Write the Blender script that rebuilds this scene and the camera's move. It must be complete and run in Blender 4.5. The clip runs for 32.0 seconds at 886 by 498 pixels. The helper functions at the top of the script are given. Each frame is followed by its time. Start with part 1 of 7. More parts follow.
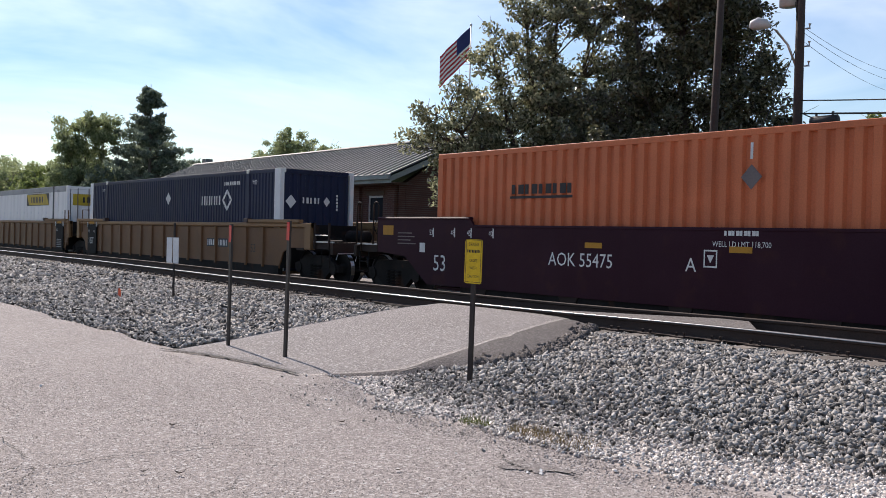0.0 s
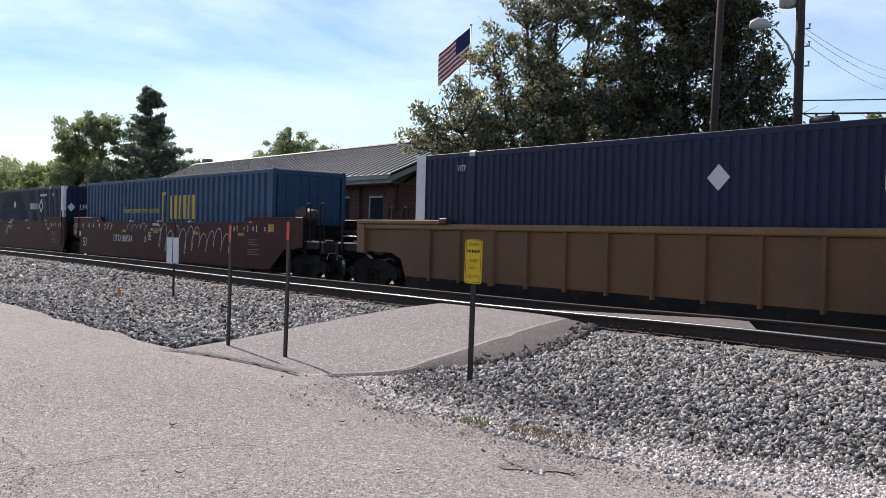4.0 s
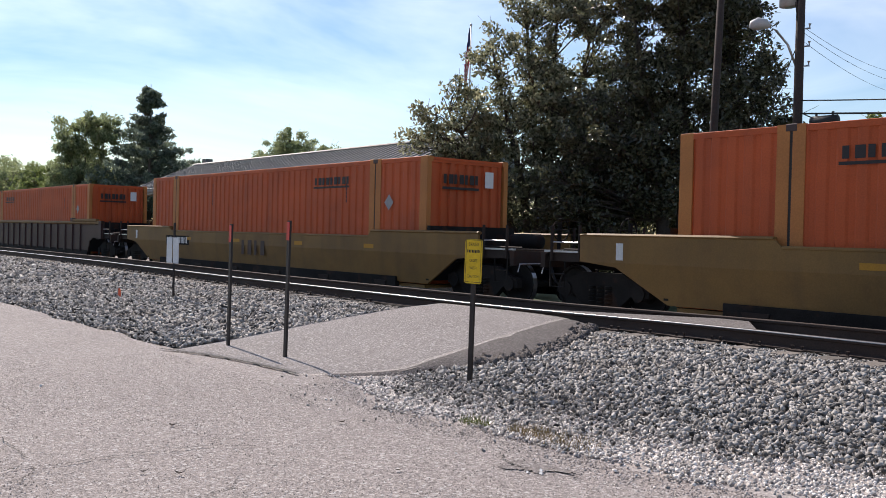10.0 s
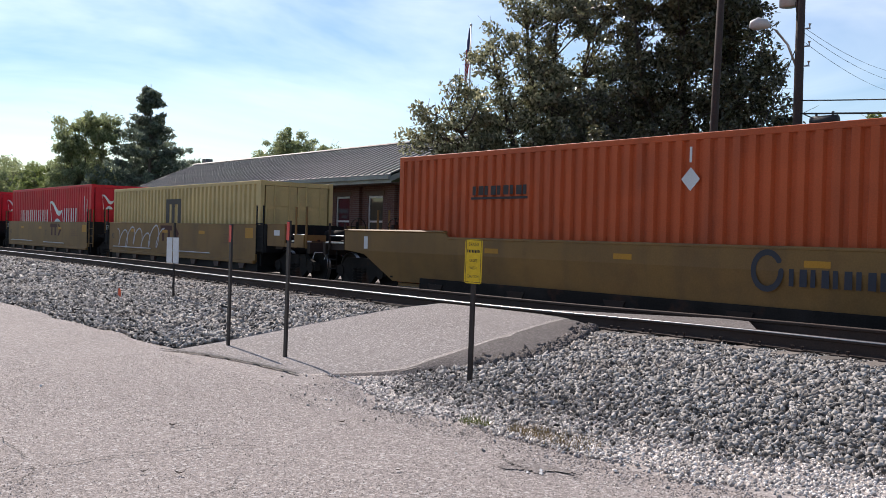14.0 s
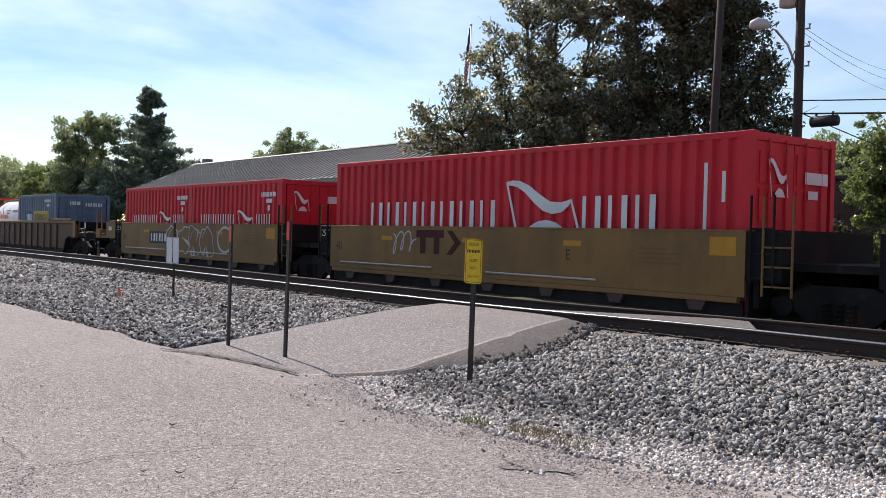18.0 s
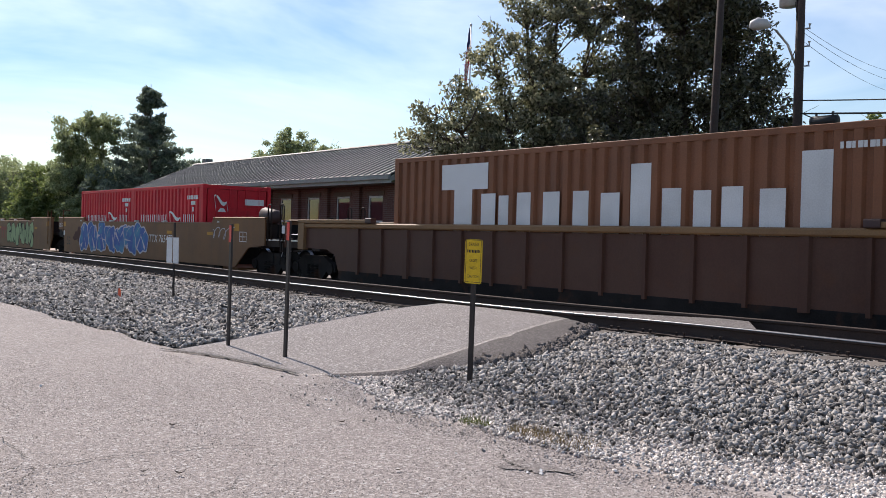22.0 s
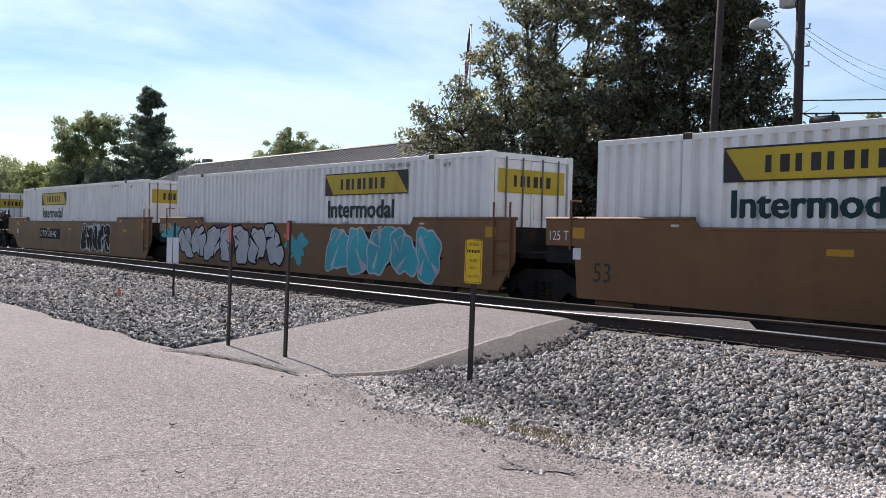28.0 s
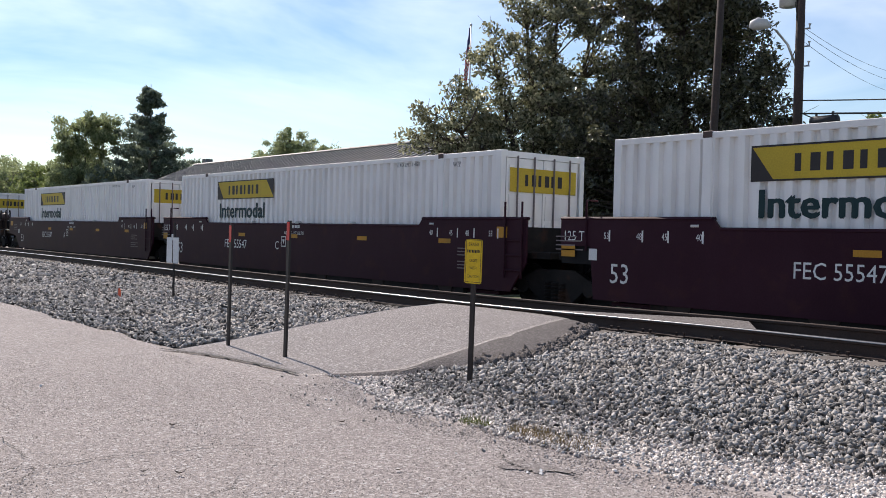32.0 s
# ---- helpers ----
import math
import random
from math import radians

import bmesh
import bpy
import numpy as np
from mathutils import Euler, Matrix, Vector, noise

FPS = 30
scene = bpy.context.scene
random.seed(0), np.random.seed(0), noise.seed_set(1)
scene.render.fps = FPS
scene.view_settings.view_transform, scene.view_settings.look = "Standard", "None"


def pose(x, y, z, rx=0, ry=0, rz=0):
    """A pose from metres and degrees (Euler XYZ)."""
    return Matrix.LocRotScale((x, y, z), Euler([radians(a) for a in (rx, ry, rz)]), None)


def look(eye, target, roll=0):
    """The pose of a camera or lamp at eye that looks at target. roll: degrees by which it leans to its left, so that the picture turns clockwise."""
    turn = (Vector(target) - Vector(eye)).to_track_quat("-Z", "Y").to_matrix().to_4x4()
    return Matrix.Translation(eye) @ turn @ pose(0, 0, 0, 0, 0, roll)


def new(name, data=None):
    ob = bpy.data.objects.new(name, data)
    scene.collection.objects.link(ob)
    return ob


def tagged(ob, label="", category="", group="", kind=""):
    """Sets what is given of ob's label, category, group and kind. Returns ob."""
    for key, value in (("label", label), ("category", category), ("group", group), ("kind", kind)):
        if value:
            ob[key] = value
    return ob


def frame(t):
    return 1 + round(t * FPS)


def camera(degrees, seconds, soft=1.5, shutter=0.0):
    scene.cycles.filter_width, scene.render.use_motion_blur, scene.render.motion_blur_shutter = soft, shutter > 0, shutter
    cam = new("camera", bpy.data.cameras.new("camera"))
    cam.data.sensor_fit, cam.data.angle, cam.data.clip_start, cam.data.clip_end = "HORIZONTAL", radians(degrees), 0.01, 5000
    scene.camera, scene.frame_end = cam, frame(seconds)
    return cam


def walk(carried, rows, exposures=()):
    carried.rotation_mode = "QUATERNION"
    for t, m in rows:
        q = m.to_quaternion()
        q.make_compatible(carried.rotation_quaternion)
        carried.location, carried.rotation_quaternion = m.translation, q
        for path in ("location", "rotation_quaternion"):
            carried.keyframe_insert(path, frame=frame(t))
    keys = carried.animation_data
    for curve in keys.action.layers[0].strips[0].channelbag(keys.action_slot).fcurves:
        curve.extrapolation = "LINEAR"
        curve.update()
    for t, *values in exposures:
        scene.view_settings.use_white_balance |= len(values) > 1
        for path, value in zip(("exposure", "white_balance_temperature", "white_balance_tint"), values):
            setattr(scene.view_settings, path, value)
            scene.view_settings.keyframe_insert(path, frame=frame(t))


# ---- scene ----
from itertools import product

# ---- camera: it stands still on the parking lot ----
EYE = Vector((0, 0, 1.3985))
AIM = Vector((-0.78411, 0.62047, -0.0134))
cam = camera(49.78, 32.0, soft=0.8)
walk(cam, [(0, look(EYE, EYE + AIM, 1.438)), (32, look(EYE, EYE + AIM, 1.438))],
     [(0, 0.07, 6800, 16), (32, 0.07, 6800, 16)])

# ---- sky and sun: the sun stands over the far left end of the track ----
SUN_AZ, SUN_EL = radians(82.8), radians(41)   # azimuth counted from +Y towards -X
sun_way = Vector((-math.sin(SUN_AZ) * math.cos(SUN_EL), math.cos(SUN_AZ) * math.cos(SUN_EL), math.sin(SUN_EL)))


def make_world():
    w = bpy.data.worlds.new("sky")
    scene.world = w
    w.use_nodes = True
    nt = w.node_tree
    nt.nodes.clear()
    n = nt.nodes.new
    sky = n("ShaderNodeTexSky")
    sky.sky_type = "NISHITA"
    sky.sun_disc = False
    sky.sun_elevation = SUN_EL
    sky.sun_rotation = -SUN_AZ
    sky.air_density, sky.dust_density, sky.ozone_density = 1.0, 0.15, 1.3
    co = n("ShaderNodeTexCoord")
    mp = n("ShaderNodeMapping")
    mp.inputs["Scale"].default_value = (1.0, 1.0, 4.5)
    no = n("ShaderNodeTexNoise")
    no.inputs["Scale"].default_value = 1.7
    no.inputs["Detail"].default_value = 6
    no.inputs["Roughness"].default_value = 0.55
    no.inputs["Distortion"].default_value = 0.6
    ramp = n("ShaderNodeValToRGB")
    ramp.color_ramp.elements[0].position = 0.36
    ramp.color_ramp.elements[0].color = (0.27, 0.27, 0.27, 1)
    ramp.color_ramp.elements[1].position = 0.6
    ramp.color_ramp.elements[1].color = (1.0, 1.0, 1.0, 1)
    mix = n("ShaderNodeMix")
    mix.data_type = "RGBA"
    deep = n("ShaderNodeHueSaturation")
    deep.inputs["Hue"].default_value, deep.inputs["Saturation"].default_value = 0.503, 1.72
    pale = n("ShaderNodeHueSaturation")
    pale.inputs["Saturation"].default_value, pale.inputs["Value"].default_value = 0.72, 1.68
    bg = n("ShaderNodeBackground")
    bg.inputs["Strength"].default_value = 0.098
    out = n("ShaderNodeOutputWorld")
    k = nt.links.new
    k(co.outputs["Generated"], mp.inputs["Vector"])
    k(mp.outputs["Vector"], no.inputs["Vector"])
    k(no.outputs["Fac"], ramp.inputs["Fac"])
    sep, rise, veil = n("ShaderNodeSeparateXYZ"), n("ShaderNodeMapRange"), n("ShaderNodeMath")
    rise.inputs["From Min"].default_value, rise.inputs["From Max"].default_value = 0.04, 0.24
    rise.inputs["To Min"].default_value, rise.inputs["To Max"].default_value = 0.25, 1.0
    veil.operation = "MULTIPLY"
    k(co.outputs["Generated"], sep.inputs["Vector"])
    k(sep.outputs["Z"], rise.inputs["Value"])
    k(ramp.outputs["Color"], veil.inputs[0])
    k(rise.outputs["Result"], veil.inputs[1])
    k(veil.outputs["Value"], mix.inputs["Factor"])
    k(sky.outputs["Color"], deep.inputs["Color"])
    k(deep.outputs["Color"], mix.inputs["A"])
    k(sky.outputs["Color"], pale.inputs["Color"])
    k(pale.outputs["Color"], mix.inputs["B"])
    k(mix.outputs["Result"], bg.inputs["Color"])
    k(bg.outputs["Background"], out.inputs["Surface"])


make_world()
sun = new("sun", bpy.data.lights.new("sun", "SUN"))
sun.data.energy, sun.data.angle, sun.data.color = 5.2, radians(0.5), (1.0, 0.95, 0.87)
sun.matrix_world = look((-60, 5, 60), Vector((-60, 5, 60)) - sun_way)


# ---- materials ----
def surface(name, base, rough=0.6, metal=0.0, dirt=(0.05, 0.045, 0.04), stain=0.25, fine=0.12, scale=1.2, grain=40.0,
            bump=0.15, islands=0.0, objects=0.0, streak=0.0, rust=0.0, spec=0.5, fade=0.0):
    """Paint, metal, stone or wood: a base colour with stains at one scale and grain at another, and fine relief."""
    m = bpy.data.materials.new(name)
    m.use_nodes = True
    nt = m.node_tree
    n, k = nt.nodes.new, nt.links.new
    b = nt.nodes["Principled BSDF"]
    b.inputs["Roughness"].default_value, b.inputs["Metallic"].default_value = rough, metal
    b.inputs["Specular IOR Level"].default_value = spec
    co = n("ShaderNodeTexCoord")

    def noise_of(sc, detail, stretch=None):
        t = n("ShaderNodeTexNoise")
        t.inputs["Scale"].default_value, t.inputs["Detail"].default_value = sc, detail
        if stretch:
            mp = n("ShaderNodeMapping")
            mp.inputs["Scale"].default_value = stretch
            k(co.outputs["Object"], mp.inputs["Vector"])
            k(mp.outputs["Vector"], t.inputs["Vector"])
        else:
            k(co.outputs["Object"], t.inputs["Vector"])
        return t

    def blend(a, bcol, fac, lo, hi, amount, mode="MIX"):
        r = n("ShaderNodeMapRange")
        r.inputs["From Min"].default_value, r.inputs["From Max"].default_value = lo, hi
        r.inputs["To Max"].default_value = amount
        k(fac, r.inputs["Value"])
        x = n("ShaderNodeMix")
        x.data_type, x.blend_type = "RGBA", mode
        k(r.outputs["Result"], x.inputs["Factor"])
        if isinstance(a, tuple):
            x.inputs["A"].default_value = (*a, 1)
        else:
            k(a, x.inputs["A"])
        x.inputs["B"].default_value = (*bcol, 1)
        return x.outputs["Result"]

    big, small = noise_of(scale, 5), noise_of(grain, 3)
    col = blend(base, dirt, big.outputs["Fac"], 0.45, 0.75, stain)
    if streak:
        s = noise_of(1.0, 3, (3.0, 3.0, 0.25))
        col = blend(col, dirt, s.outputs["Fac"], 0.5, 0.8, streak)
    if fade:
        s = noise_of(0.55, 6, (1.0, 1.0, 2.2))
        col = blend(col, tuple(min(1, c * 1.45 + 0.004) for c in base), s.outputs["Fac"], 0.46, 0.66, fade)
    if rust:
        s = noise_of(2.6, 7)
        col = blend(col, (0.12, 0.045, 0.018), s.outputs["Fac"], 0.56, 0.72, rust)
    col = blend(col, tuple(min(1, c * 1.7 + 0.01) for c in base), small.outputs["Fac"], 0.45, 0.75, fine)
    col = blend(col, tuple(c * 0.4 for c in base), small.outputs["Fac"], 0.55, 0.25, fine)
    for amount, source in ((islands, "geo"), (objects, "obj")):
        if amount:
            g = n("ShaderNodeNewGeometry" if source == "geo" else "ShaderNodeObjectInfo")
            v = n("ShaderNodeHueSaturation")
            r = n("ShaderNodeMapRange")
            r.inputs["To Min"].default_value, r.inputs["To Max"].default_value = 1 - amount, 1 + amount
            k(g.outputs["Random Per Island" if source == "geo" else "Random"], r.inputs["Value"])
            k(r.outputs["Result"], v.inputs["Value"])
            k(col, v.inputs["Color"])
            col = v.outputs["Color"]
    k(col, b.inputs["Base Color"])
    if bump:
        bp = n("ShaderNodeBump")
        bp.inputs["Strength"].default_value, bp.inputs["Distance"].default_value = bump, 0.01
        k(small.outputs["Fac"], bp.inputs["Height"])
        k(bp.outputs["Normal"], b.inputs["Normal"])
    return m


def paint(name, base, **kw):
    kw = {"rough": 0.6, "spec": 0.3, "stain": 0.3, "streak": 0.26, "fine": 0.14, "fade": 0.25, "bump": 0.08, "scale": 0.9, **kw}
    return surface(name, base, **kw)


def foliage(name, dark, light, through_amount=0.35):
    m = bpy.data.materials.new(name)
    m.use_nodes = True
    nt = m.node_tree
    n, k = nt.nodes.new, nt.links.new
    b = nt.nodes["Principled BSDF"]
    b.inputs["Roughness"].default_value, b.inputs["Specular IOR Level"].default_value = 0.22, 0.55
    g = n("ShaderNodeNewGeometry")
    r = n("ShaderNodeValToRGB")
    r.color_ramp.elements[0].color = (*dark, 1)
    r.color_ramp.elements[1].color = (*light, 1)
    k(g.outputs["Random Per Island"], r.inputs["Fac"])
    k(r.outputs["Color"], b.inputs["Base Color"])
    tr = n("ShaderNodeBsdfTranslucent")
    hs = n("ShaderNodeHueSaturation")
    hs.inputs["Value"].default_value, hs.inputs["Saturation"].default_value = 1.6, 1.15
    k(r.outputs["Color"], hs.inputs["Color"])
    k(hs.outputs["Color"], tr.inputs["Color"])
    mx = n("ShaderNodeMixShader")
    mx.inputs["Fac"].default_value = through_amount
    k(b.outputs["BSDF"], mx.inputs[1])
    k(tr.outputs["BSDF"], mx.inputs[2])
    k(mx.outputs["Shader"], nt.nodes["Material Output"].inputs["Surface"])
    return m


def glass(name, tint=(0.03, 0.035, 0.04)):
    m = bpy.data.materials.new(name)
    m.use_nodes = True
    b = m.node_tree.nodes["Principled BSDF"]
    b.inputs["Base Color"].default_value = (*tint, 1)
    b.inputs["Roughness"].default_value = 0.05
    b.inputs["Specular IOR Level"].default_value = 0.7
    return m


def asphalt(name, base, dark, scale=1.0, cracks=0.6, chip=0.75):
    """Old asphalt: grains of stone in tar, blotches, and a net of fine cracks."""
    m = surface(name, base, rough=0.9, dirt=dark, stain=0.35, fine=0.6, scale=0.45, grain=90, bump=0.9, spec=0.25)
    nt = m.node_tree
    n, k = nt.nodes.new, nt.links.new
    b = nt.nodes["Principled BSDF"]
    col = b.inputs["Base Color"].links[0].from_socket
    co = n("ShaderNodeTexCoord")
    warp = n("ShaderNodeTexNoise")
    warp.inputs["Scale"].default_value, warp.inputs["Detail"].default_value = 1.3, 5
    k(co.outputs["Object"], warp.inputs["Vector"])
    add = n("ShaderNodeMix")
    add.data_type = "RGBA"
    add.blend_type = "LINEAR_LIGHT"
    add.inputs["Factor"].default_value = 0.45
    k(co.outputs["Object"], add.inputs["A"])
    k(warp.outputs["Color"], add.inputs["B"])
    v = n("ShaderNodeTexVoronoi")
    v.feature = "DISTANCE_TO_EDGE"
    v.inputs["Scale"].default_value = 0.42 * scale
    k(add.outputs["Result"], v.inputs["Vector"])
    wid = n("ShaderNodeTexNoise")
    wid.inputs["Scale"].default_value = 0.7
    k(co.outputs["Object"], wid.inputs["Vector"])
    wr = n("ShaderNodeMapRange")
    wr.inputs["From Min"].default_value, wr.inputs["From Max"].default_value = 0.47, 0.68
    wr.inputs["To Max"].default_value = 0.0022
    k(wid.outputs["Fac"], wr.inputs["Value"])
    lt = n("ShaderNodeMath")
    lt.operation = "LESS_THAN"
    k(v.outputs["Distance"], lt.inputs[0])
    k(wr.outputs["Result"], lt.inputs[1])
    sc = n("ShaderNodeMath")
    sc.operation = "MULTIPLY"
    sc.inputs[1].default_value = cracks
    k(lt.outputs["Value"], sc.inputs[0])
    mx = n("ShaderNodeMix")
    mx.data_type = "RGBA"
    mx.inputs["B"].default_value = (0.05, 0.045, 0.04, 1)
    k(sc.outputs["Value"], mx.inputs["Factor"])
    k(col, mx.inputs["A"])
    # pale stone chips worn clean in the tar
    chips = n("ShaderNodeTexVoronoi")
    chips.inputs["Scale"].default_value = 70
    k(co.outputs["Object"], chips.inputs["Vector"])
    sep = n("ShaderNodeSeparateColor")
    k(chips.outputs["Color"], sep.inputs["Color"])
    gt = n("ShaderNodeMath")
    gt.operation = "GREATER_THAN"
    gt.inputs[1].default_value = 0.93
    k(sep.outputs["Red"], gt.inputs[0])
    half = n("ShaderNodeMath")
    half.operation = "MULTIPLY"
    half.inputs[1].default_value = chip
    k(gt.outputs["Value"], half.inputs[0])
    pit = n("ShaderNodeTexNoise")
    pit.inputs["Scale"].default_value, pit.inputs["Detail"].default_value, pit.inputs["Roughness"].default_value = 38, 9, 0.85
    k(co.outputs["Object"], pit.inputs["Vector"])
    pr = n("ShaderNodeMapRange")
    pr.inputs["From Min"].default_value, pr.inputs["From Max"].default_value = 0.4, 0.62
    pr.inputs["To Min"].default_value, pr.inputs["To Max"].default_value = 0.52, 1.38
    k(pit.outputs["Fac"], pr.inputs["Value"])
    worn = n("ShaderNodeMix")
    worn.data_type, worn.blend_type = "RGBA", "MULTIPLY"
    worn.inputs["Factor"].default_value = 1.0
    k(mx.outputs["Result"], worn.inputs["A"])
    k(pr.outputs["Result"], worn.inputs["B"])
    mx2 = n("ShaderNodeMix")
    mx2.data_type = "RGBA"
    mx2.inputs["B"].default_value = (0.55, 0.52, 0.5, 1)
    k(half.outputs["Value"], mx2.inputs["Factor"])
    k(worn.outputs["Result"], mx2.inputs["A"])
    # larger pale stones and dark pits
    out = mx2.outputs["Result"]
    for sc, limit, reach, tone, amount in ((26, 0.86, 0.34, (0.6, 0.57, 0.55), chip * 0.85), (34, 0.9, 0.3, (0.1, 0.09, 0.085), 0.6)):
        cell = n("ShaderNodeTexVoronoi")
        cell.inputs["Scale"].default_value = sc
        k(co.outputs["Object"], cell.inputs["Vector"])
        pick = n("ShaderNodeSeparateColor")
        k(cell.outputs["Color"], pick.inputs["Color"])
        over, near, both, fac = n("ShaderNodeMath"), n("ShaderNodeMath"), n("ShaderNodeMath"), n("ShaderNodeMath")
        over.operation, near.operation, both.operation, fac.operation = "GREATER_THAN", "LESS_THAN", "MULTIPLY", "MULTIPLY"
        over.inputs[1].default_value, near.inputs[1].default_value, fac.inputs[1].default_value = limit, reach, amount
        k(pick.outputs["Green"], over.inputs[0])
        k(cell.outputs["Distance"], near.inputs[0])
        k(over.outputs["Value"], both.inputs[0])
        k(near.outputs["Value"], both.inputs[1])
        k(both.outputs["Value"], fac.inputs[0])
        spot = n("ShaderNodeMix")
        spot.data_type = "RGBA"
        spot.inputs["B"].default_value = (*tone, 1)
        k(fac.outputs["Value"], spot.inputs["Factor"])
        k(out, spot.inputs["A"])
        out = spot.outputs["Result"]
    k(out, b.inputs["Base Color"])
    return m


def brickwork(name, a, b2, mortar):
    m = surface(name, a, rough=0.85, stain=0.3, fine=0.2, grain=30, bump=0.2)
    nt = m.node_tree
    n, k = nt.nodes.new, nt.links.new
    b = nt.nodes["Principled BSDF"]
    col = b.inputs["Base Color"].links[0].from_socket
    co, mp, br = n("ShaderNodeTexCoord"), n("ShaderNodeMapping"), n("ShaderNodeTexBrick")
    mp.inputs["Rotation"].default_value = (radians(90), 0, 0)
    k(co.outputs["Object"], mp.inputs["Vector"])
    k(mp.outputs["Vector"], br.inputs["Vector"])
    br.inputs["Scale"].default_value = 1.0
    br.inputs["Brick Width"].default_value, br.inputs["Row Height"].default_value = 0.21, 0.075
    br.inputs["Mortar Size"].default_value = 0.006
    br.inputs["Color2"].default_value = (*b2, 1)
    br.inputs["Mortar"].default_value = (*mortar, 1)
    k(col, br.inputs["Color1"])
    k(br.outputs["Color"], b.inputs["Base Color"])
    return m


M = {}
M["lot"] = asphalt("old_asphalt", (0.33, 0.291, 0.272), (0.215, 0.188, 0.175))
# crumbled asphalt, darkened: shade on the ramp's flank is in its colour
M["patch"] = asphalt("dark_crumbled_asphalt", (0.145, 0.128, 0.12), (0.08, 0.075, 0.07), cracks=0.2, chip=0.2)
M["chips"] = surface("asphalt_stone_chips", (0.36, 0.322, 0.302), rough=0.85, stain=0.2, fine=0.2, islands=0.7, spec=0.3)
M["tar"] = surface("tarry_joint", (0.025, 0.022, 0.02), rough=0.9, stain=0.4, fine=0.4, grain=40, bump=0.4)
M["apron"] = asphalt("crossing_asphalt", (0.28, 0.253, 0.24), (0.2, 0.178, 0.168), cracks=0.3)
M["worn"] = asphalt("worn_dark_asphalt", (0.19, 0.172, 0.163), (0.11, 0.1, 0.095), cracks=0.3, chip=0.3)
M["stained"] = asphalt("stained_crumbling_asphalt", (0.25, 0.222, 0.208), (0.16, 0.14, 0.13), cracks=0.4, chip=0.5)
# near-black soil: shade in the gaps between ballast stones is in its colour
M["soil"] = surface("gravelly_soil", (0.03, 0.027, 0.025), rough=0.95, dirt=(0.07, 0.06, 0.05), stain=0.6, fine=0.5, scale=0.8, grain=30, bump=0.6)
M["grass"] = surface("grassland", (0.06, 0.085, 0.03), rough=0.95, dirt=(0.1, 0.09, 0.05), stain=0.5, fine=0.4, scale=0.1, grain=6, bump=0.3)
M["stone"] = surface("ballast_stone", (0.27, 0.256, 0.24), rough=0.85, dirt=(0.2, 0.16, 0.125), stain=0.5, fine=0.2, scale=0.9, grain=60, bump=0.06, islands=0.95)
M["tie"] = surface("weathered_tie_wood", (0.2, 0.17, 0.145), rough=0.9, stain=0.5, fine=0.4, scale=3, grain=25, bump=0.5, objects=0.3)
M["rail_side"] = surface("rusty_rail", (0.05, 0.031, 0.024), rough=0.8, metal=0.2, stain=0.4, fine=0.3, grain=60, bump=0.2)
M["rail_head"] = surface("worn_steel", (0.24, 0.235, 0.23), rough=0.36, metal=1.0, stain=0.1, fine=0.1, bump=0.02)
M["wheel"] = surface("wheel_steel", (0.013, 0.012, 0.011), rough=0.7, spec=0.25, metal=0.0, stain=0.4, fine=0.2, grain=20)
M["tread"] = surface("wheel_tread", (0.5, 0.5, 0.5), rough=0.3, metal=1.0, stain=0.1, bump=0.02)
M["bogie"] = surface("bogie_iron", (0.011, 0.0095, 0.009), rough=0.85, spec=0.2, metal=0.0, stain=0.5, fine=0.3, rust=0.4)
M["black"] = paint("black_paint", (0.01, 0.01, 0.011), rust=0.1, rough=0.8, spec=0.2)
M["galv"] = surface("galvanised_steel", (0.5, 0.5, 0.5), rough=0.45, metal=0.7, stain=0.3, grain=25)
M["stencil"] = paint("faded_stencil_paint", (0.2, 0.165, 0.16), stain=0.4)
M["white"] = paint("white_paint", (0.78, 0.78, 0.77), stain=0.15, streak=0.15)
M["letter"] = paint("white_lettering", (0.72, 0.72, 0.7), stain=0.2, streak=0.1)
M["darkletter"] = paint("dark_lettering", (0.035, 0.03, 0.03), stain=0.1)
M["yellow"] = paint("yellow_reflector", (0.5, 0.24, 0.025), stain=0.2)
M["red"] = surface("red_reflective_tape", (0.62, 0.03, 0.025), rough=0.4, stain=0.2)
M["post"] = surface("dark_steel_post", (0.035, 0.03, 0.028), rough=0.5, metal=0.4, stain=0.4, rust=0.3)
M["signyellow"] = paint("sign_yellow", (0.72, 0.47, 0.02), stain=0.25)
M["brick"] = brickwork("red_brown_brick", (0.14, 0.055, 0.04), (0.1, 0.042, 0.034), (0.17, 0.14, 0.12))
M["roof"] = surface("dark_roof_metal", (0.135, 0.145, 0.15), rough=0.6, spec=0.22, metal=0.0, stain=0.3, fine=0.1, grain=8, bump=0.05)
M["fascia"] = paint("grey_green_fascia", (0.3, 0.33, 0.31), stain=0.3)
M["trimwood"] = paint("brown_trim", (0.1, 0.06, 0.045), stain=0.3)
M["frame"] = paint("white_window_frame", (0.62, 0.61, 0.58), stain=0.2)
M["glass"] = glass("dark_window_glass")
M["bark"] = surface("bark", (0.075, 0.06, 0.048), rough=0.95, stain=0.5, fine=0.4, scale=3, grain=30, bump=0.8)
M["polewood"] = surface("weathered_pole_wood", (0.048, 0.034, 0.03), rough=0.9, stain=0.4, fine=0.3, scale=2, grain=30, bump=0.4)
M["cable"] = surface("black_cable", (0.015, 0.015, 0.016), rough=0.6, stain=0)
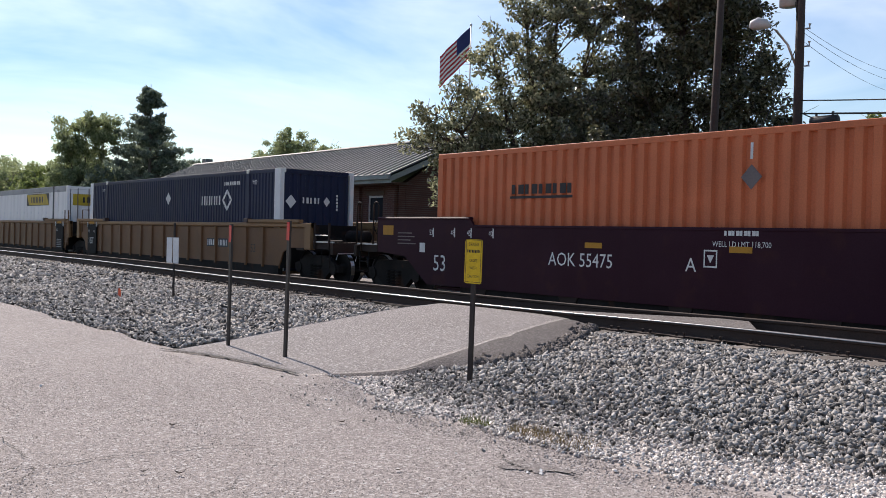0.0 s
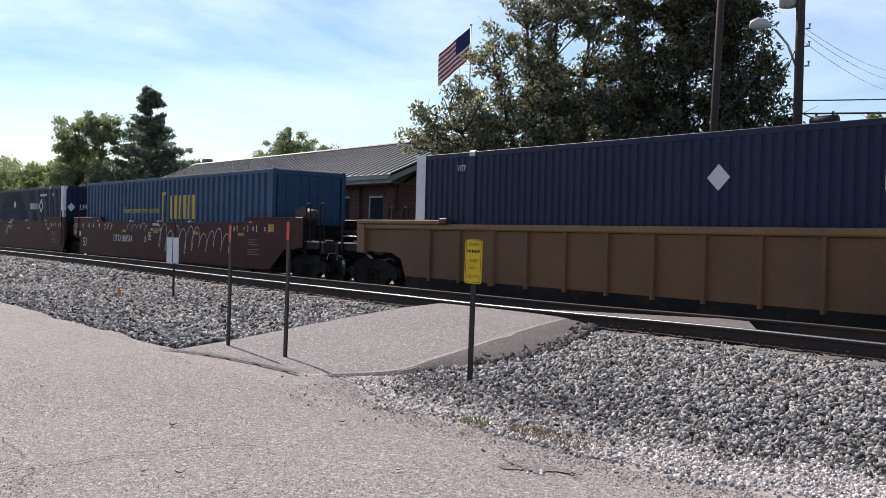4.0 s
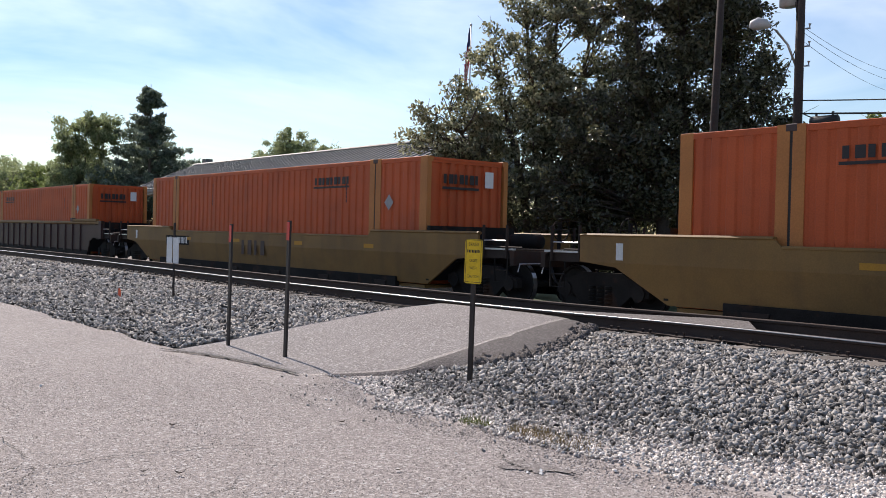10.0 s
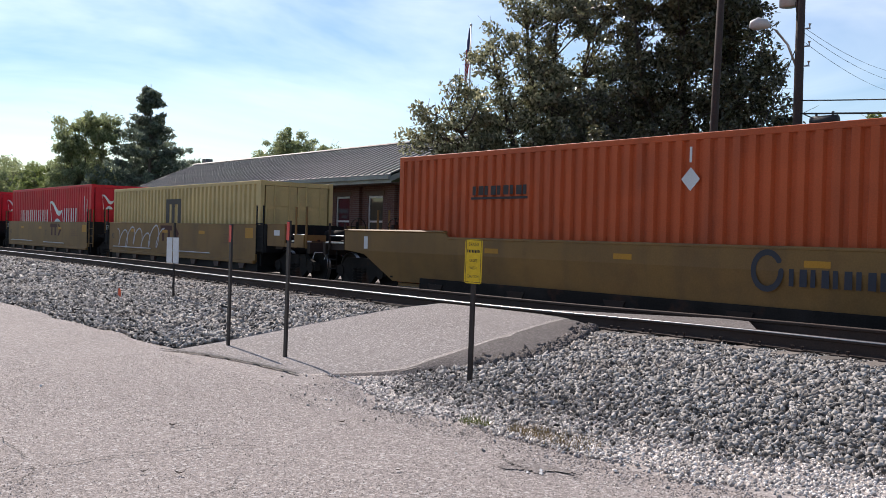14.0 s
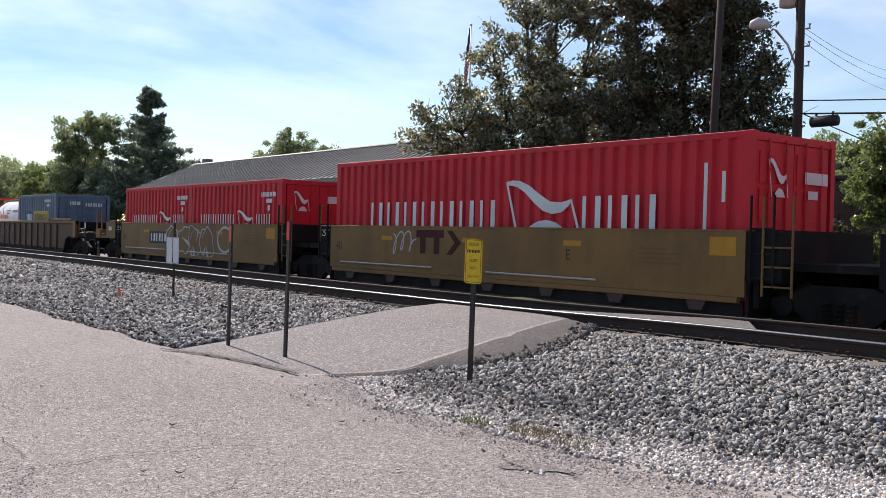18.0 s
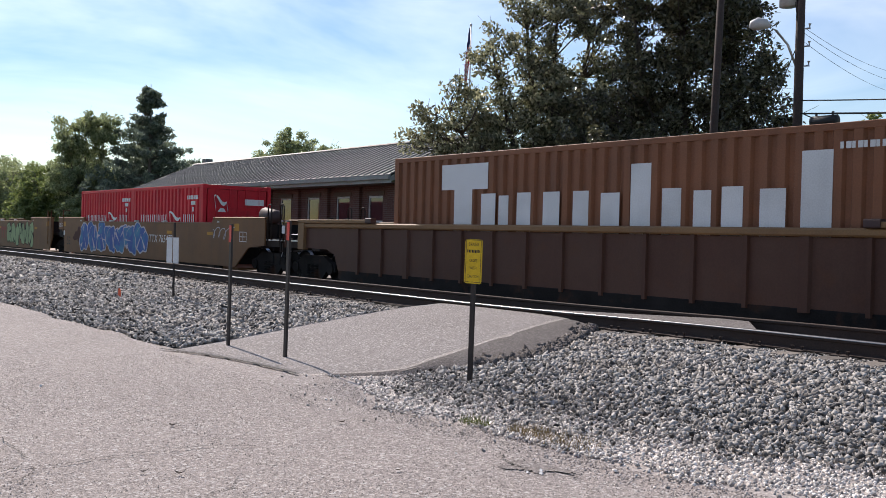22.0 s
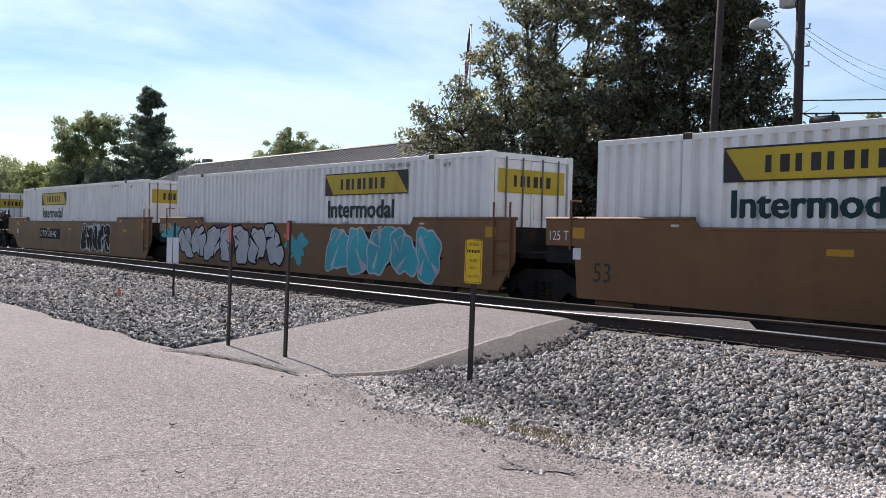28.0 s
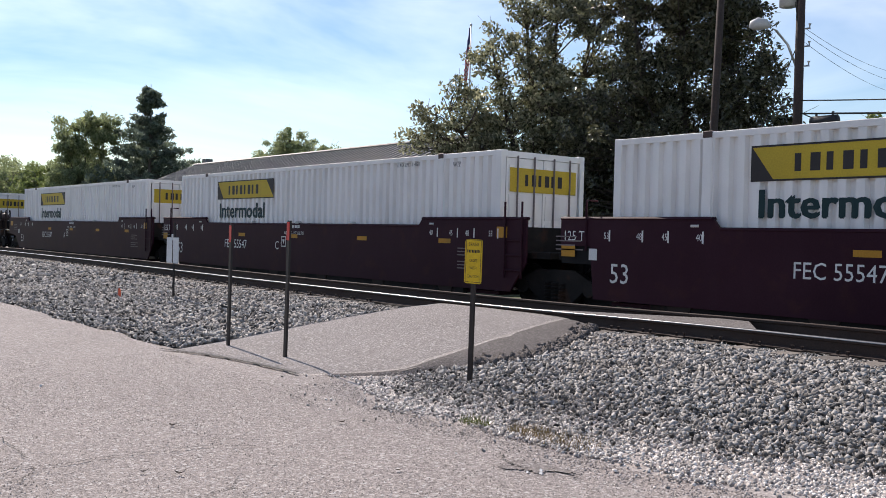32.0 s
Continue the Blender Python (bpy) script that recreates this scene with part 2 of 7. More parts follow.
M["dust"] = surface("fine_gravel", (0.56, 0.52, 0.485), rough=0.9, dirt=(0.2, 0.17, 0.145), stain=0.4, fine=0.2, scale=0.9, grain=60, bump=0.05, islands=0.7)
M["dirt"] = surface("dusty_gravelly_dirt", (0.41, 0.365, 0.34), rough=0.95, dirt=(0.11, 0.1, 0.095), stain=0.5, fine=0.5, scale=1.4, grain=70, bump=0.7, spec=0.2)
M["lamp"] = surface("pale_lamp_housing", (0.5, 0.5, 0.5), rough=0.5, stain=0.2)


# ---- mesh tools ----
def mesh_of(name, verts, faces, material, smooth=False):
    me = bpy.data.meshes.new(name)
    me.from_pydata([tuple(v) for v in verts], [], faces)
    me.materials.append(material)
    if smooth:
        me.polygons.foreach_set("use_smooth", [True] * len(me.polygons))
    me.update()
    return me


class Form:
    """Collects boxes, prisms and tubes into one mesh."""

    def __init__(self):
        self.v, self.f = [], []

    def add(self, verts, faces):
        o = len(self.v)
        self.v += [tuple(p) for p in verts]
        self.f += [tuple(i + o for i in q) for q in faces]
        return self

    def box(self, x0, x1, y0, y1, z0, z1, c=0.0):
        """A box; c cuts its edges along x, so that it catches light."""
        if c <= 0:
            vs = [(x, y, z) for x in (x0, x1) for y in (y0, y1) for z in (z0, z1)]
            return self.add(vs, [(0, 1, 3, 2), (4, 6, 7, 5), (0, 4, 5, 1), (2, 3, 7, 6), (0, 2, 6, 4), (1, 5, 7, 3)])
        ring = [(y0 + c, z0), (y1 - c, z0), (y1, z0 + c), (y1, z1 - c), (y1 - c, z1), (y0 + c, z1), (y0, z1 - c), (y0, z0 + c)]
        return self.prism_x(ring, x0, x1)

    def prism_x(self, ring, x0, x1):
        n = len(ring)
        vs = [(x0, y, z) for y, z in ring] + [(x1, y, z) for y, z in ring]
        return self.add(vs, [tuple(reversed(range(n))), tuple(range(n, 2 * n))] + [(i, (i + 1) % n, n + (i + 1) % n, n + i) for i in range(n)])

    def prism_y(self, ring, y0, y1):
        """An outline in x and z, thick from y0 to y1."""
        n = len(ring)
        vs = [(x, y0, z) for x, z in ring] + [(x, y1, z) for x, z in ring]
        return self.add(vs, [tuple(range(n)), tuple(reversed(range(n, 2 * n)))] + [(i, n + i, n + (i + 1) % n, (i + 1) % n) for i in range(n)])

    def prism_z(self, ring, z0, z1):
        n = len(ring)
        vs = [(x, y, z0) for x, y in ring] + [(x, y, z1) for x, y in ring]
        return self.add(vs, [tuple(reversed(range(n))), tuple(range(n, 2 * n))] + [(i, (i + 1) % n, n + (i + 1) % n, n + i) for i in range(n)])

    def tube(self, points, radii, sides=8, cap=True):
        pts = [Vector(p) for p in points]
        rings, o = [], len(self.v)
        for i, p in enumerate(pts):
            d = (pts[min(i + 1, len(pts) - 1)] - pts[max(i - 1, 0)]).normalized()
            a = d.orthogonal().normalized() if abs(d.z) < 0.99 else Vector((1, 0, 0))
            a = (a - d * a.dot(d)).normalized()
            b = d.cross(a)
            r = radii[i] if isinstance(radii, (list, tuple)) else radii
            rings.append([p + (a * math.cos(2 * math.pi * j / sides) + b * math.sin(2 * math.pi * j / sides)) * r for j in range(sides)])
        for ring in rings:
            self.v += [tuple(q) for q in ring]
        for i in range(len(pts) - 1):
            for j in range(sides):
                q = o + i * sides
                self.f.append((q + j, q + (j + 1) % sides, q + sides + (j + 1) % sides, q + sides + j))
        if cap:
            self.f.append(tuple(reversed(range(o, o + sides))))
            self.f.append(tuple(range(o + (len(pts) - 1) * sides, o + len(pts) * sides)))
        return self

    def flat(self, polys, y):
        """Painted outlines in x and z that face -y."""
        for j, ring in enumerate(polys):
            area = sum(ring[i - 1][0] * ring[i][1] - ring[i][0] * ring[i - 1][1] for i in range(len(ring)))
            ring = ring if area > 0 else list(reversed(ring))
            self.add([(x, y - 0.00008 * j, z) for x, z in ring], [tuple(range(len(ring)))])
        return self

    def flat_end(self, polys, x):
        """Painted outlines in y and z that face +x."""
        for ring in polys:
            area = sum(ring[i - 1][0] * ring[i][1] - ring[i][0] * ring[i - 1][1] for i in range(len(ring)))
            ring = ring if area > 0 else list(reversed(ring))
            self.add([(x, a, z) for a, z in ring], [tuple(range(len(ring)))])
        return self


def part(name, form, material, parent, label="", smooth=False, at=None):
    """One mesh object under a thing or a part; form is a Form or a ready mesh."""
    me = mesh_of(name, form.v, form.f, material, smooth) if isinstance(form, Form) else form
    ob = new(name, me)
    ob.parent = parent
    if at is not None:
        ob.matrix_basis = at
    return tagged(ob, label) if label else ob


def thing(name, label, category, at=None, group="", kind=""):
    ob = new(name)
    if at is not None:
        ob.matrix_basis = at
    return tagged(ob, label, category, group, kind)


def solid(name, form, material, label, category, at=None, group="", kind="", smooth=False):
    me = mesh_of(name, form.v, form.f, material, smooth) if isinstance(form, Form) else form
    ob = new(name, me)
    if at is not None:
        ob.matrix_basis = at
    return tagged(ob, label, category, group, kind)


KEPT = {}


def once(key, make):
    """A mesh that alike pieces share."""
    if key not in KEPT:
        KEPT[key] = make()
    return KEPT[key]


LETTERS = {}


def words(text, size, squeeze=1.0):
    """The outlines of a line of writing as a flat mesh's vertices and faces, in x and z, its left end at 0."""
    if text not in LETTERS:
        cu = bpy.data.curves.new("writing", "FONT")
        cu.body, cu.size, cu.resolution_u = text, 1.0, 2
        ob = new("writing", cu)
        me = bpy.data.meshes.new_from_object(ob.evaluated_get(bpy.context.evaluated_depsgraph_get()))
        LETTERS[text] = ([(v.co.x, v.co.y) for v in me.vertices], [tuple(p.vertices) for p in me.polygons])
        bpy.data.objects.remove(ob)
        bpy.data.meshes.remove(me)
    vs, fs = LETTERS[text]
    return [(x * size * squeeze, y * size) for x, y in vs], fs


for line in ("53", "48", "45", "40", "125 T", "125T", "WTP", "A", "B", "C", "D", "E", "Intermodal", "STACK LIMIT 3 HIGH", "STACK TWO HIGH ONLY", "How tomorrow moves", "AOK 55475",
             "DTTX 888514", "FEC 55547", "DTTX 765473", "DTTX 765442", "WELL LD LMT 118,700", "TRAINS", "CROSS", "WITH", "CAUTION"):
    words(line, 1.0)


def write(form, text, x, y, z, size, squeeze=1.0, slant=0.0):
    vs, fs = words(text, size, squeeze)
    return form.add([(x + a + slant * b, y, z + b) for a, b in vs], fs)


def rect(x, z, w, h):
    return [(x, z), (x + w, z), (x + w, z + h), (x, z + h)]


def strokes(x, z, w, h, count, thick=0.3):
    """Plain upright bars in place of a maker's name: count of them over the width w."""
    step = w / count
    return [rect(x + i * step, z, step * thick * (1.5 if i % 2 else 1.0), h) for i in range(count)]


def rhomb(x, z, w, h):
    return [(x - w / 2, z), (x, z - h / 2), (x + w / 2, z), (x, z + h / 2)]

# ---- the ground: lot, ballast, crossing, track ----
YT = 14.287          # centre line of the track; rail tops are at z = 0
LOT_Z = -0.35


def smooth_step(a, b, x):
    k = min(1.0, max(0.0, (x - a) / (b - a)))
    return k * k * (3 - 2 * k)


# The lot, the ramp and the near track are drawn at plan scale and then brought to their true size, seen from the eye.
K = 0.72
YN = 14.58           # plan: centre line of the near, empty track; its rail tops are at z = 0.02
HALF = 1.045         # plan: half the distance between its rails


def settle(before):
    """Brings all that was drawn since then from plan scale to true size."""
    seen = set()
    for ob in bpy.data.objects:
        if ob in before:
            continue
        at = ob.matrix_basis.copy()
        at.translation = at.translation * K if ob.parent else EYE * (1 - K) + at.translation * K
        ob.matrix_basis = at
        if ob.type == "MESH" and ob.data.name not in seen:
            seen.add(ob.data.name)
            ob.data.transform(Matrix.Scale(K, 4))
            ob.data.update()


def dip(x):
    """The near track sags a little towards the crossing."""
    return -0.065 * smooth_step(-44.0, -25.0, x) * (1 - smooth_step(-16.0, -8.5, x))


def bed_z(y):
    """Height of the near ballast across its track, in the plan."""
    if y < 16.4:
        return -0.375 + 0.125 * smooth_step(8.0, 12.5, y)
    return -0.25 - 0.65 * smooth_step(16.4, 18.4, y)


def ground_z(x, y):
    return -0.42


def sheet(xs, ys, height):
    vs = [(x, y, height(x, y)) for x in xs for y in ys]
    n = len(ys)
    return vs, [(i * n + j, (i + 1) * n + j, (i + 1) * n + j + 1, i * n + j + 1) for i in range(len(xs) - 1) for j in range(n - 1)]


def steps(a, b, n):
    return [a + (b - a) * i / n for i in range(n + 1)]


g = Form().add(*sheet([-2500, -900] + steps(-500, 500, 20) + [900, 2500],
                      [-2500, -800, -200, -60, -20, -1.01] + steps(-1, 40, 41) + [41, 80, 200, 800, 2500], ground_z))
solid("ground", g, M["grass"], "flat grassy ground around the railway", "ground", kind="structure", smooth=True)

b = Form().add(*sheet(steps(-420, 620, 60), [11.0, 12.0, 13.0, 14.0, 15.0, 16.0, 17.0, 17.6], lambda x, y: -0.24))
solid("ballast_bed", b, M["soil"], "crushed-stone bed under the far track, coloured near-black as shade", "gravel", kind="structure", smooth=True)
drawn = set(bpy.data.objects)

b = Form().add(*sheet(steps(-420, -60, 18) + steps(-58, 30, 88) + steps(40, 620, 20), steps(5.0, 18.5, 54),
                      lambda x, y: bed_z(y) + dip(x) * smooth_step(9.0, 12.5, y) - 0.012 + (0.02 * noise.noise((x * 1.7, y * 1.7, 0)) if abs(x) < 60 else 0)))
solid("ballast_bed", b, M["soil"], "crushed-stone bed under the near track, coloured near-black as shaded gaps", "gravel", kind="structure", smooth=True)


def lot_edge(x):
    return 5.72 + 0.16 * noise.noise((x * 0.6, 3.1, 0)) + 0.07 * noise.noise((x * 2.3, 7.7, 0)) + 0.35 * smooth_step(-5.2, -3.2, x) + (0.6 * (1 - smooth_step(-10.4, -8.2, x)) if x > -13 else -0.09)


lot_xs = steps(-420, -40, 16) + steps(-38, 4, 210) + steps(10, 300, 12)
vs, fs = [], []
rows_y = [-90, -20, -4, 0, 2, 3, 4, 4.6, 5.1]
for x in lot_xs:
    for y in rows_y:
        vs.append((x, y, LOT_Z + 0.012 * noise.noise((x * 0.5, y * 0.5, 1))))
    vs += [(x, lot_edge(x), LOT_Z - 0.012), (x, lot_edge(x) + 0.05, LOT_Z - 0.06)]
n = len(rows_y) + 2
fs = [(i * n + j, (i + 1) * n + j, (i + 1) * n + j + 1, i * n + j + 1) for i in range(len(lot_xs) - 1) for j in range(n - 1)]
solid("pavement_lot", Form().add(vs, fs), M["lot"], "worn pale grey asphalt parking lot with fine cracks", "pavement", kind="structure", smooth=True)


# stone dust that drifts from the lot into the ballast
def dust_z(x, y):
    return bed_z(y) - 0.012 + 0.034 * (1 - smooth_step(5.9, 8.3, y)) - 0.05 * smooth_step(7.8, 9.3, y) + 0.02 * noise.noise((x * 1.3, y * 1.3, 4)) * smooth_step(5.3, 6.2, y)


vs = []
for x in steps(-10.9, 4, 120):
    e = lot_edge(x) - 0.03
    vs += [(x, e + (9.4 - e) * k, dust_z(x, e + (9.4 - e) * k) - 0.02 * (1 - smooth_step(0, 0.1, k))) for k in steps(0, 1, 32)]
b = Form().add(vs, [(i * 33 + j, (i + 1) * 33 + j, (i + 1) * 33 + j + 1, i * 33 + j + 1) for i in range(120) for j in range(32)])
solid("dust_drift", b, M["dirt"], "pale stone dust and dirt drifted between lot and ballast", "dirt", kind="structure", smooth=True)


# the skewed asphalt crossing that climbs to the rails
def apron_left(y):
    return -13.4 - 0.478 * (y - 5.5)


def apron_right(y):
    k = max(0.0, y - 7.2)
    return -10.35 + 0.55 * smooth_step(5.6, 7.0, y) - 0.46 * k - 0.02 * k * k * 0.4 + 0.06 * noise.noise((y * 1.3, 0, 5))


def shoulder_right(y):
    """Foot of the crumbled shoulder beside the ramp."""
    return apron_right(y) + 0.1 + 1.0 * smooth_step(7.0, 10.0, y) * (1 - 0.25 * smooth_step(11, 13.4, y)) + 0.09 * noise.noise((y * 2.1, 4, 5))


def apron_z(y):
    return -0.352 + 0.235 * smooth_step(4.6, 12.4, y)


def apron_front(k):
    """The lower edge, a soft curve from the left corner to the right."""
    return 5.42 + 0.55 * k * (1 - k) * 2.0 + 0.5 * k ** 2


vs, fs = [], []
NU, NV = 24, 30
for i in range(NU + 1):
    k = i / NU
    for j in range(NV + 1):
        y = apron_front(k) + (13.5 - apron_front(k)) * j / NV
        x = apron_left(y) + (apron_right(y) - apron_left(y)) * k
        edge = 0.03 * (abs(2 * k - 1) ** 8)
        vs.append((x, y, apron_z(y) - edge + 0.008 * noise.noise((x, y, 2))))
n = NV + 1
fs = [(i * n + j, (i + 1) * n + j, (i + 1) * n + j + 1, i * n + j + 1) for i in range(NU) for j in range(NV)]
for i, dx in ((0, -0.10), (NU, 0.05)):          # ragged flanks down to the stones
    o = len(vs)
    for j in range(NV + 1):
        x, y, z = vs[i * n + j]
        vs.append((x + dx * (1.2 + 0.9 * noise.noise((y * 3, 1, dx))), y, min(z - 0.03, bed_z(y) - 0.06)))
    fs += [(i * n + j, i * n + j + 1, o + j + 1, o + j) if i else (i * n + j + 1, i * n + j, o + j, o + j + 1) for j in range(NV)]
o = len(vs)
for i in range(NU + 1):                          # front and rail ends
    x, y, z = vs[i * n]
    vs.append((x, y - 0.03, -0.42))
fs += [(i * n, o + i, o + i + 1, (i + 1) * n) for i in range(NU)]
o = len(vs)
for i in range(NU + 1):
    x, y, z = vs[i * n + NV]
    vs.append((x, y, -0.3))
fs += [((i + 1) * n + NV, o + i + 1, o + i, i * n + NV) for i in range(NU)]
crossing = solid("pavement_crossing", Form().add(vs, fs), M["apron"], "sloping grey asphalt driveway ramp up to the rails", "pavement", kind="structure", smooth=True)
vs, fs = [], []
for j in range(61):
    y = 6.3 + (13.35 - 6.3) * j / 60
    a, b = apron_right(y) - 0.06, shoulder_right(y)
    for i in range(9):
        k = i / 8
        z = apron_z(y) - 0.022 + (bed_z(y) - 0.02 - apron_z(y) + 0.022) * (k ** 1.8) - (0.03 if i == 8 else 0) + (0.03 * noise.noise((a * 3 + k * 5, y * 6, 3)) * k if 0 < i < 8 else 0)
        vs.append((a + (b - a) * k, y, z))
fs = [(j * 9 + i, j * 9 + i + 1, j * 9 + i + 10, j * 9 + i + 9) for j in range(60) for i in range(8)]
solid("pavement_shoulder", Form().add(vs, fs), M["patch"], "crumbled asphalt shoulder of the crossing ramp, darkened as its shaded flank", "pavement", kind="structure", smooth=True)
vs = []
for i in range(81):                              # the open tarry joint between ramp and lot
    k = i / 80
    y = apron_front(k) + 0.035 * noise.noise((k * 14, 2, 2))
    x = apron_left(y) + (apron_right(y) - apron_left(y)) * k
    w = 0.02 + 0.014 * noise.noise((k * 20, 5, 1))
    vs += [(x, y - w - 0.03, LOT_Z + 0.016), (x, y + w - 0.028, LOT_Z + 0.02)]
solid("joint_tar", Form().add(vs, [(2 * i, 2 * i + 2, 2 * i + 3, 2 * i + 1) for i in range(80)]), M["tar"], "dark open joint between ramp and parking lot", "joint", kind="structure")
f = Form().prism_z([(-14.2, YN - HALF + 0.1), (-8.9, YN - HALF + 0.1), (-10.4, YN + HALF - 0.07), (-11.0, YN + HALF - 0.07)], -0.3, -0.045)
solid("pavement_between_rails", f, M["worn"], "grey asphalt filling between the rails of the crossing", "pavement", kind="structure")
f = Form().prism_x([(YN + HALF + 0.07, -0.4), (18.3, -0.9), (18.3, -0.6), (17.0, -0.2), (YN + HALF + 0.07, -0.1)], -20.2, -10.5)
solid("pavement_between_tracks", f, M["worn"], "grey asphalt of the crossing between the two tracks", "pavement", kind="structure")


# ties, rails and their fastenings
def tie_mesh():
    f = Form().box(-0.16, 0.16, -1.8, 1.8, -0.2, 0.0, 0.015)
    return mesh_of("tie", f.v, f.f, M["tie"])


def plate_mesh():
    f = Form().box(-0.14, 0.14, -0.26, 0.26, 0.0, 0.02)
    for sx, sy in product((-0.08, 0.08), (-0.14, 0.14)):
        f.box(sx - 0.014, sx + 0.014, sy - 0.016, sy + 0.016, 0.02, 0.07)
        f.box(sx - 0.024, sx + 0.024, sy - 0.026, sy + 0.026, 0.06, 0.08)
    return mesh_of("tie_plate", f.v, f.f, M["rail_side"])


def long_prism(ring, x0, x1, sag):
    """A rolled section along x that follows the height sag(x)."""
    if sag is None:
        return Form().prism_x(ring, x0, x1)
    xs = [x0] + steps(-46, -7, 39) + [x1]
    n = len(ring)
    vs = [(x, y, z + sag(x)) for x in xs for y, z in ring]
    fs = [(i * n + j, i * n + (j + 1) % n, (i + 1) * n + (j + 1) % n, (i + 1) * n + j) for i in range(len(xs) - 1) for j in range(n)]
    return Form().add(vs, fs + [tuple(reversed(range(n))), tuple(range(len(vs) - n, len(vs)))])


def two_rails(track, half, web, head, x0, x1, sag=None):
    for s in (-half, half):
        rail = part("rail", long_prism([(s + a, z) for a, z in web], x0, x1, sag), M["rail_side"], track)
        # the near track's rear rail has its side colour on the head too
        bright = s < 0 or half < 1
        part("rail_head", long_prism([(s + a, z + 0.0006) for a, z in head], x0, x1, sag), M["rail_head"] if bright else M["rail_side"], rail, "bright worn steel running surface" if bright else "dull brown running surface")


def rail_outline(k, foot):
    """Web and running surface of a rail in y and z, k times its usual size."""
    web = [(-0.07, -0.176), (0.07, -0.176), (0.07, -0.165), (0.012, -0.145), (0.010, -0.05), (0.036, -0.038), (0.037, -0.0165),
           (-0.037, -0.0165), (-0.036, -0.038), (-0.010, -0.05), (-0.012, -0.145), (-0.07, -0.165)]
    head = [(0.0372, -0.016)] + [(0.021 + 0.016 * math.cos(radians(a)), -0.016 + 0.016 * math.sin(radians(a))) for a in (10, 20, 30, 40, 50, 60, 70, 80, 90)]
    head += [(-a, z) for a, z in reversed(head)]
    return [(a * k, z * k + foot) for a, z in web], [(a * k, z * k + foot) for a, z in head]


track = thing("railway_track", "empty near railway track with shining rails on wooden ties", "railway track", pose(0, YN, 0), kind="structure")
TIE_TOP = -0.227
for i in range(-90, 12):
    x = i * 0.736
    if x < -60 or x > 8 or -19.5 < x < -11.9:
        continue
    part("tie", once("tie", tie_mesh), M["tie"], track, at=pose(x + random.uniform(-0.05, 0.05), random.uniform(-0.07, 0.07), TIE_TOP + dip(x) + random.uniform(-0.008, 0.004), 0, 0, random.uniform(-1, 1)))
    if x > -45:
        part("tie_plate", once("plate", plate_mesh), M["rail_side"], track, at=pose(x, -HALF, TIE_TOP + dip(x) + 0.002))
far = Form()
for x in steps(-420, -60, 490) + steps(9, 620, 830):
    far.box(x - 0.15, x + 0.15, -1.8, 1.8, TIE_TOP - 0.1, TIE_TOP)
tagged(part("far_ties", far, M["tie"], track), kind="stuff")
two_rails(track, HALF, *rail_outline(1.389, 0.02), -420, 620, dip)


# crushed stone, one mesh of many pieces
def stone_field(name, spots, sizes, label, material):
    """Scatters chipped stones at the spots (an n x 3 array)."""
    rng = np.random.default_rng(5)
    lump = np.array([(1, 0, 0), (-1, 0, 0), (0, 1, 0), (0, -1, 0), (0, 0, 1), (0, 0, -1)], float)
    tri = np.array([(0, 2, 4), (2, 1, 4), (1, 3, 4), (3, 0, 4), (2, 0, 5), (1, 2, 5), (3, 1, 5), (0, 3, 5)])
    forms = [(lump + rng.uniform(-0.32, 0.32, (6, 3))) * np.array([rng.uniform(1.15, 1.55), rng.uniform(0.8, 1.1), rng.uniform(0.6, 0.9)]) for _ in range(60)]
    n = len(spots)
    pick = rng.integers(0, 60, n)
    q = rng.normal(size=(n, 4))
    q /= np.linalg.norm(q, axis=1)[:, None]
    w, x, y, z = q.T
    rot = np.stack([1 - 2 * (y * y + z * z), 2 * (x * y - z * w), 2 * (x * z + y * w), 2 * (x * y + z * w), 1 - 2 * (x * x + z * z), 2 * (y * z - x * w),
                    2 * (x * z - y * w), 2 * (y * z + x * w), 1 - 2 * (x * x + y * y)], 1).reshape(n, 3, 3)
    base = np.array(forms)[pick] * sizes[:, None, None]
    co = np.einsum("nij,nkj->nki", rot, base) + spots[:, None, :]
    faces = (tri[None] + 6 * np.arange(n)[:, None, None]).reshape(-1)
    me = bpy.data.meshes.new(name)
    me.vertices.add(6 * n)
    me.vertices.foreach_set("co", co.reshape(-1).astype(np.float32))
    me.loops.add(len(faces))
    me.loops.foreach_set("vertex_index", faces.astype(np.int32))
    me.polygons.add(len(faces) // 3)
    me.polygons.foreach_set("loop_start", np.arange(0, len(faces), 3, dtype=np.int32))
    me.materials.append(material)
    me.update(calc_edges=True)
    return tagged(new(name, me), label, "gravel", kind="stuff")


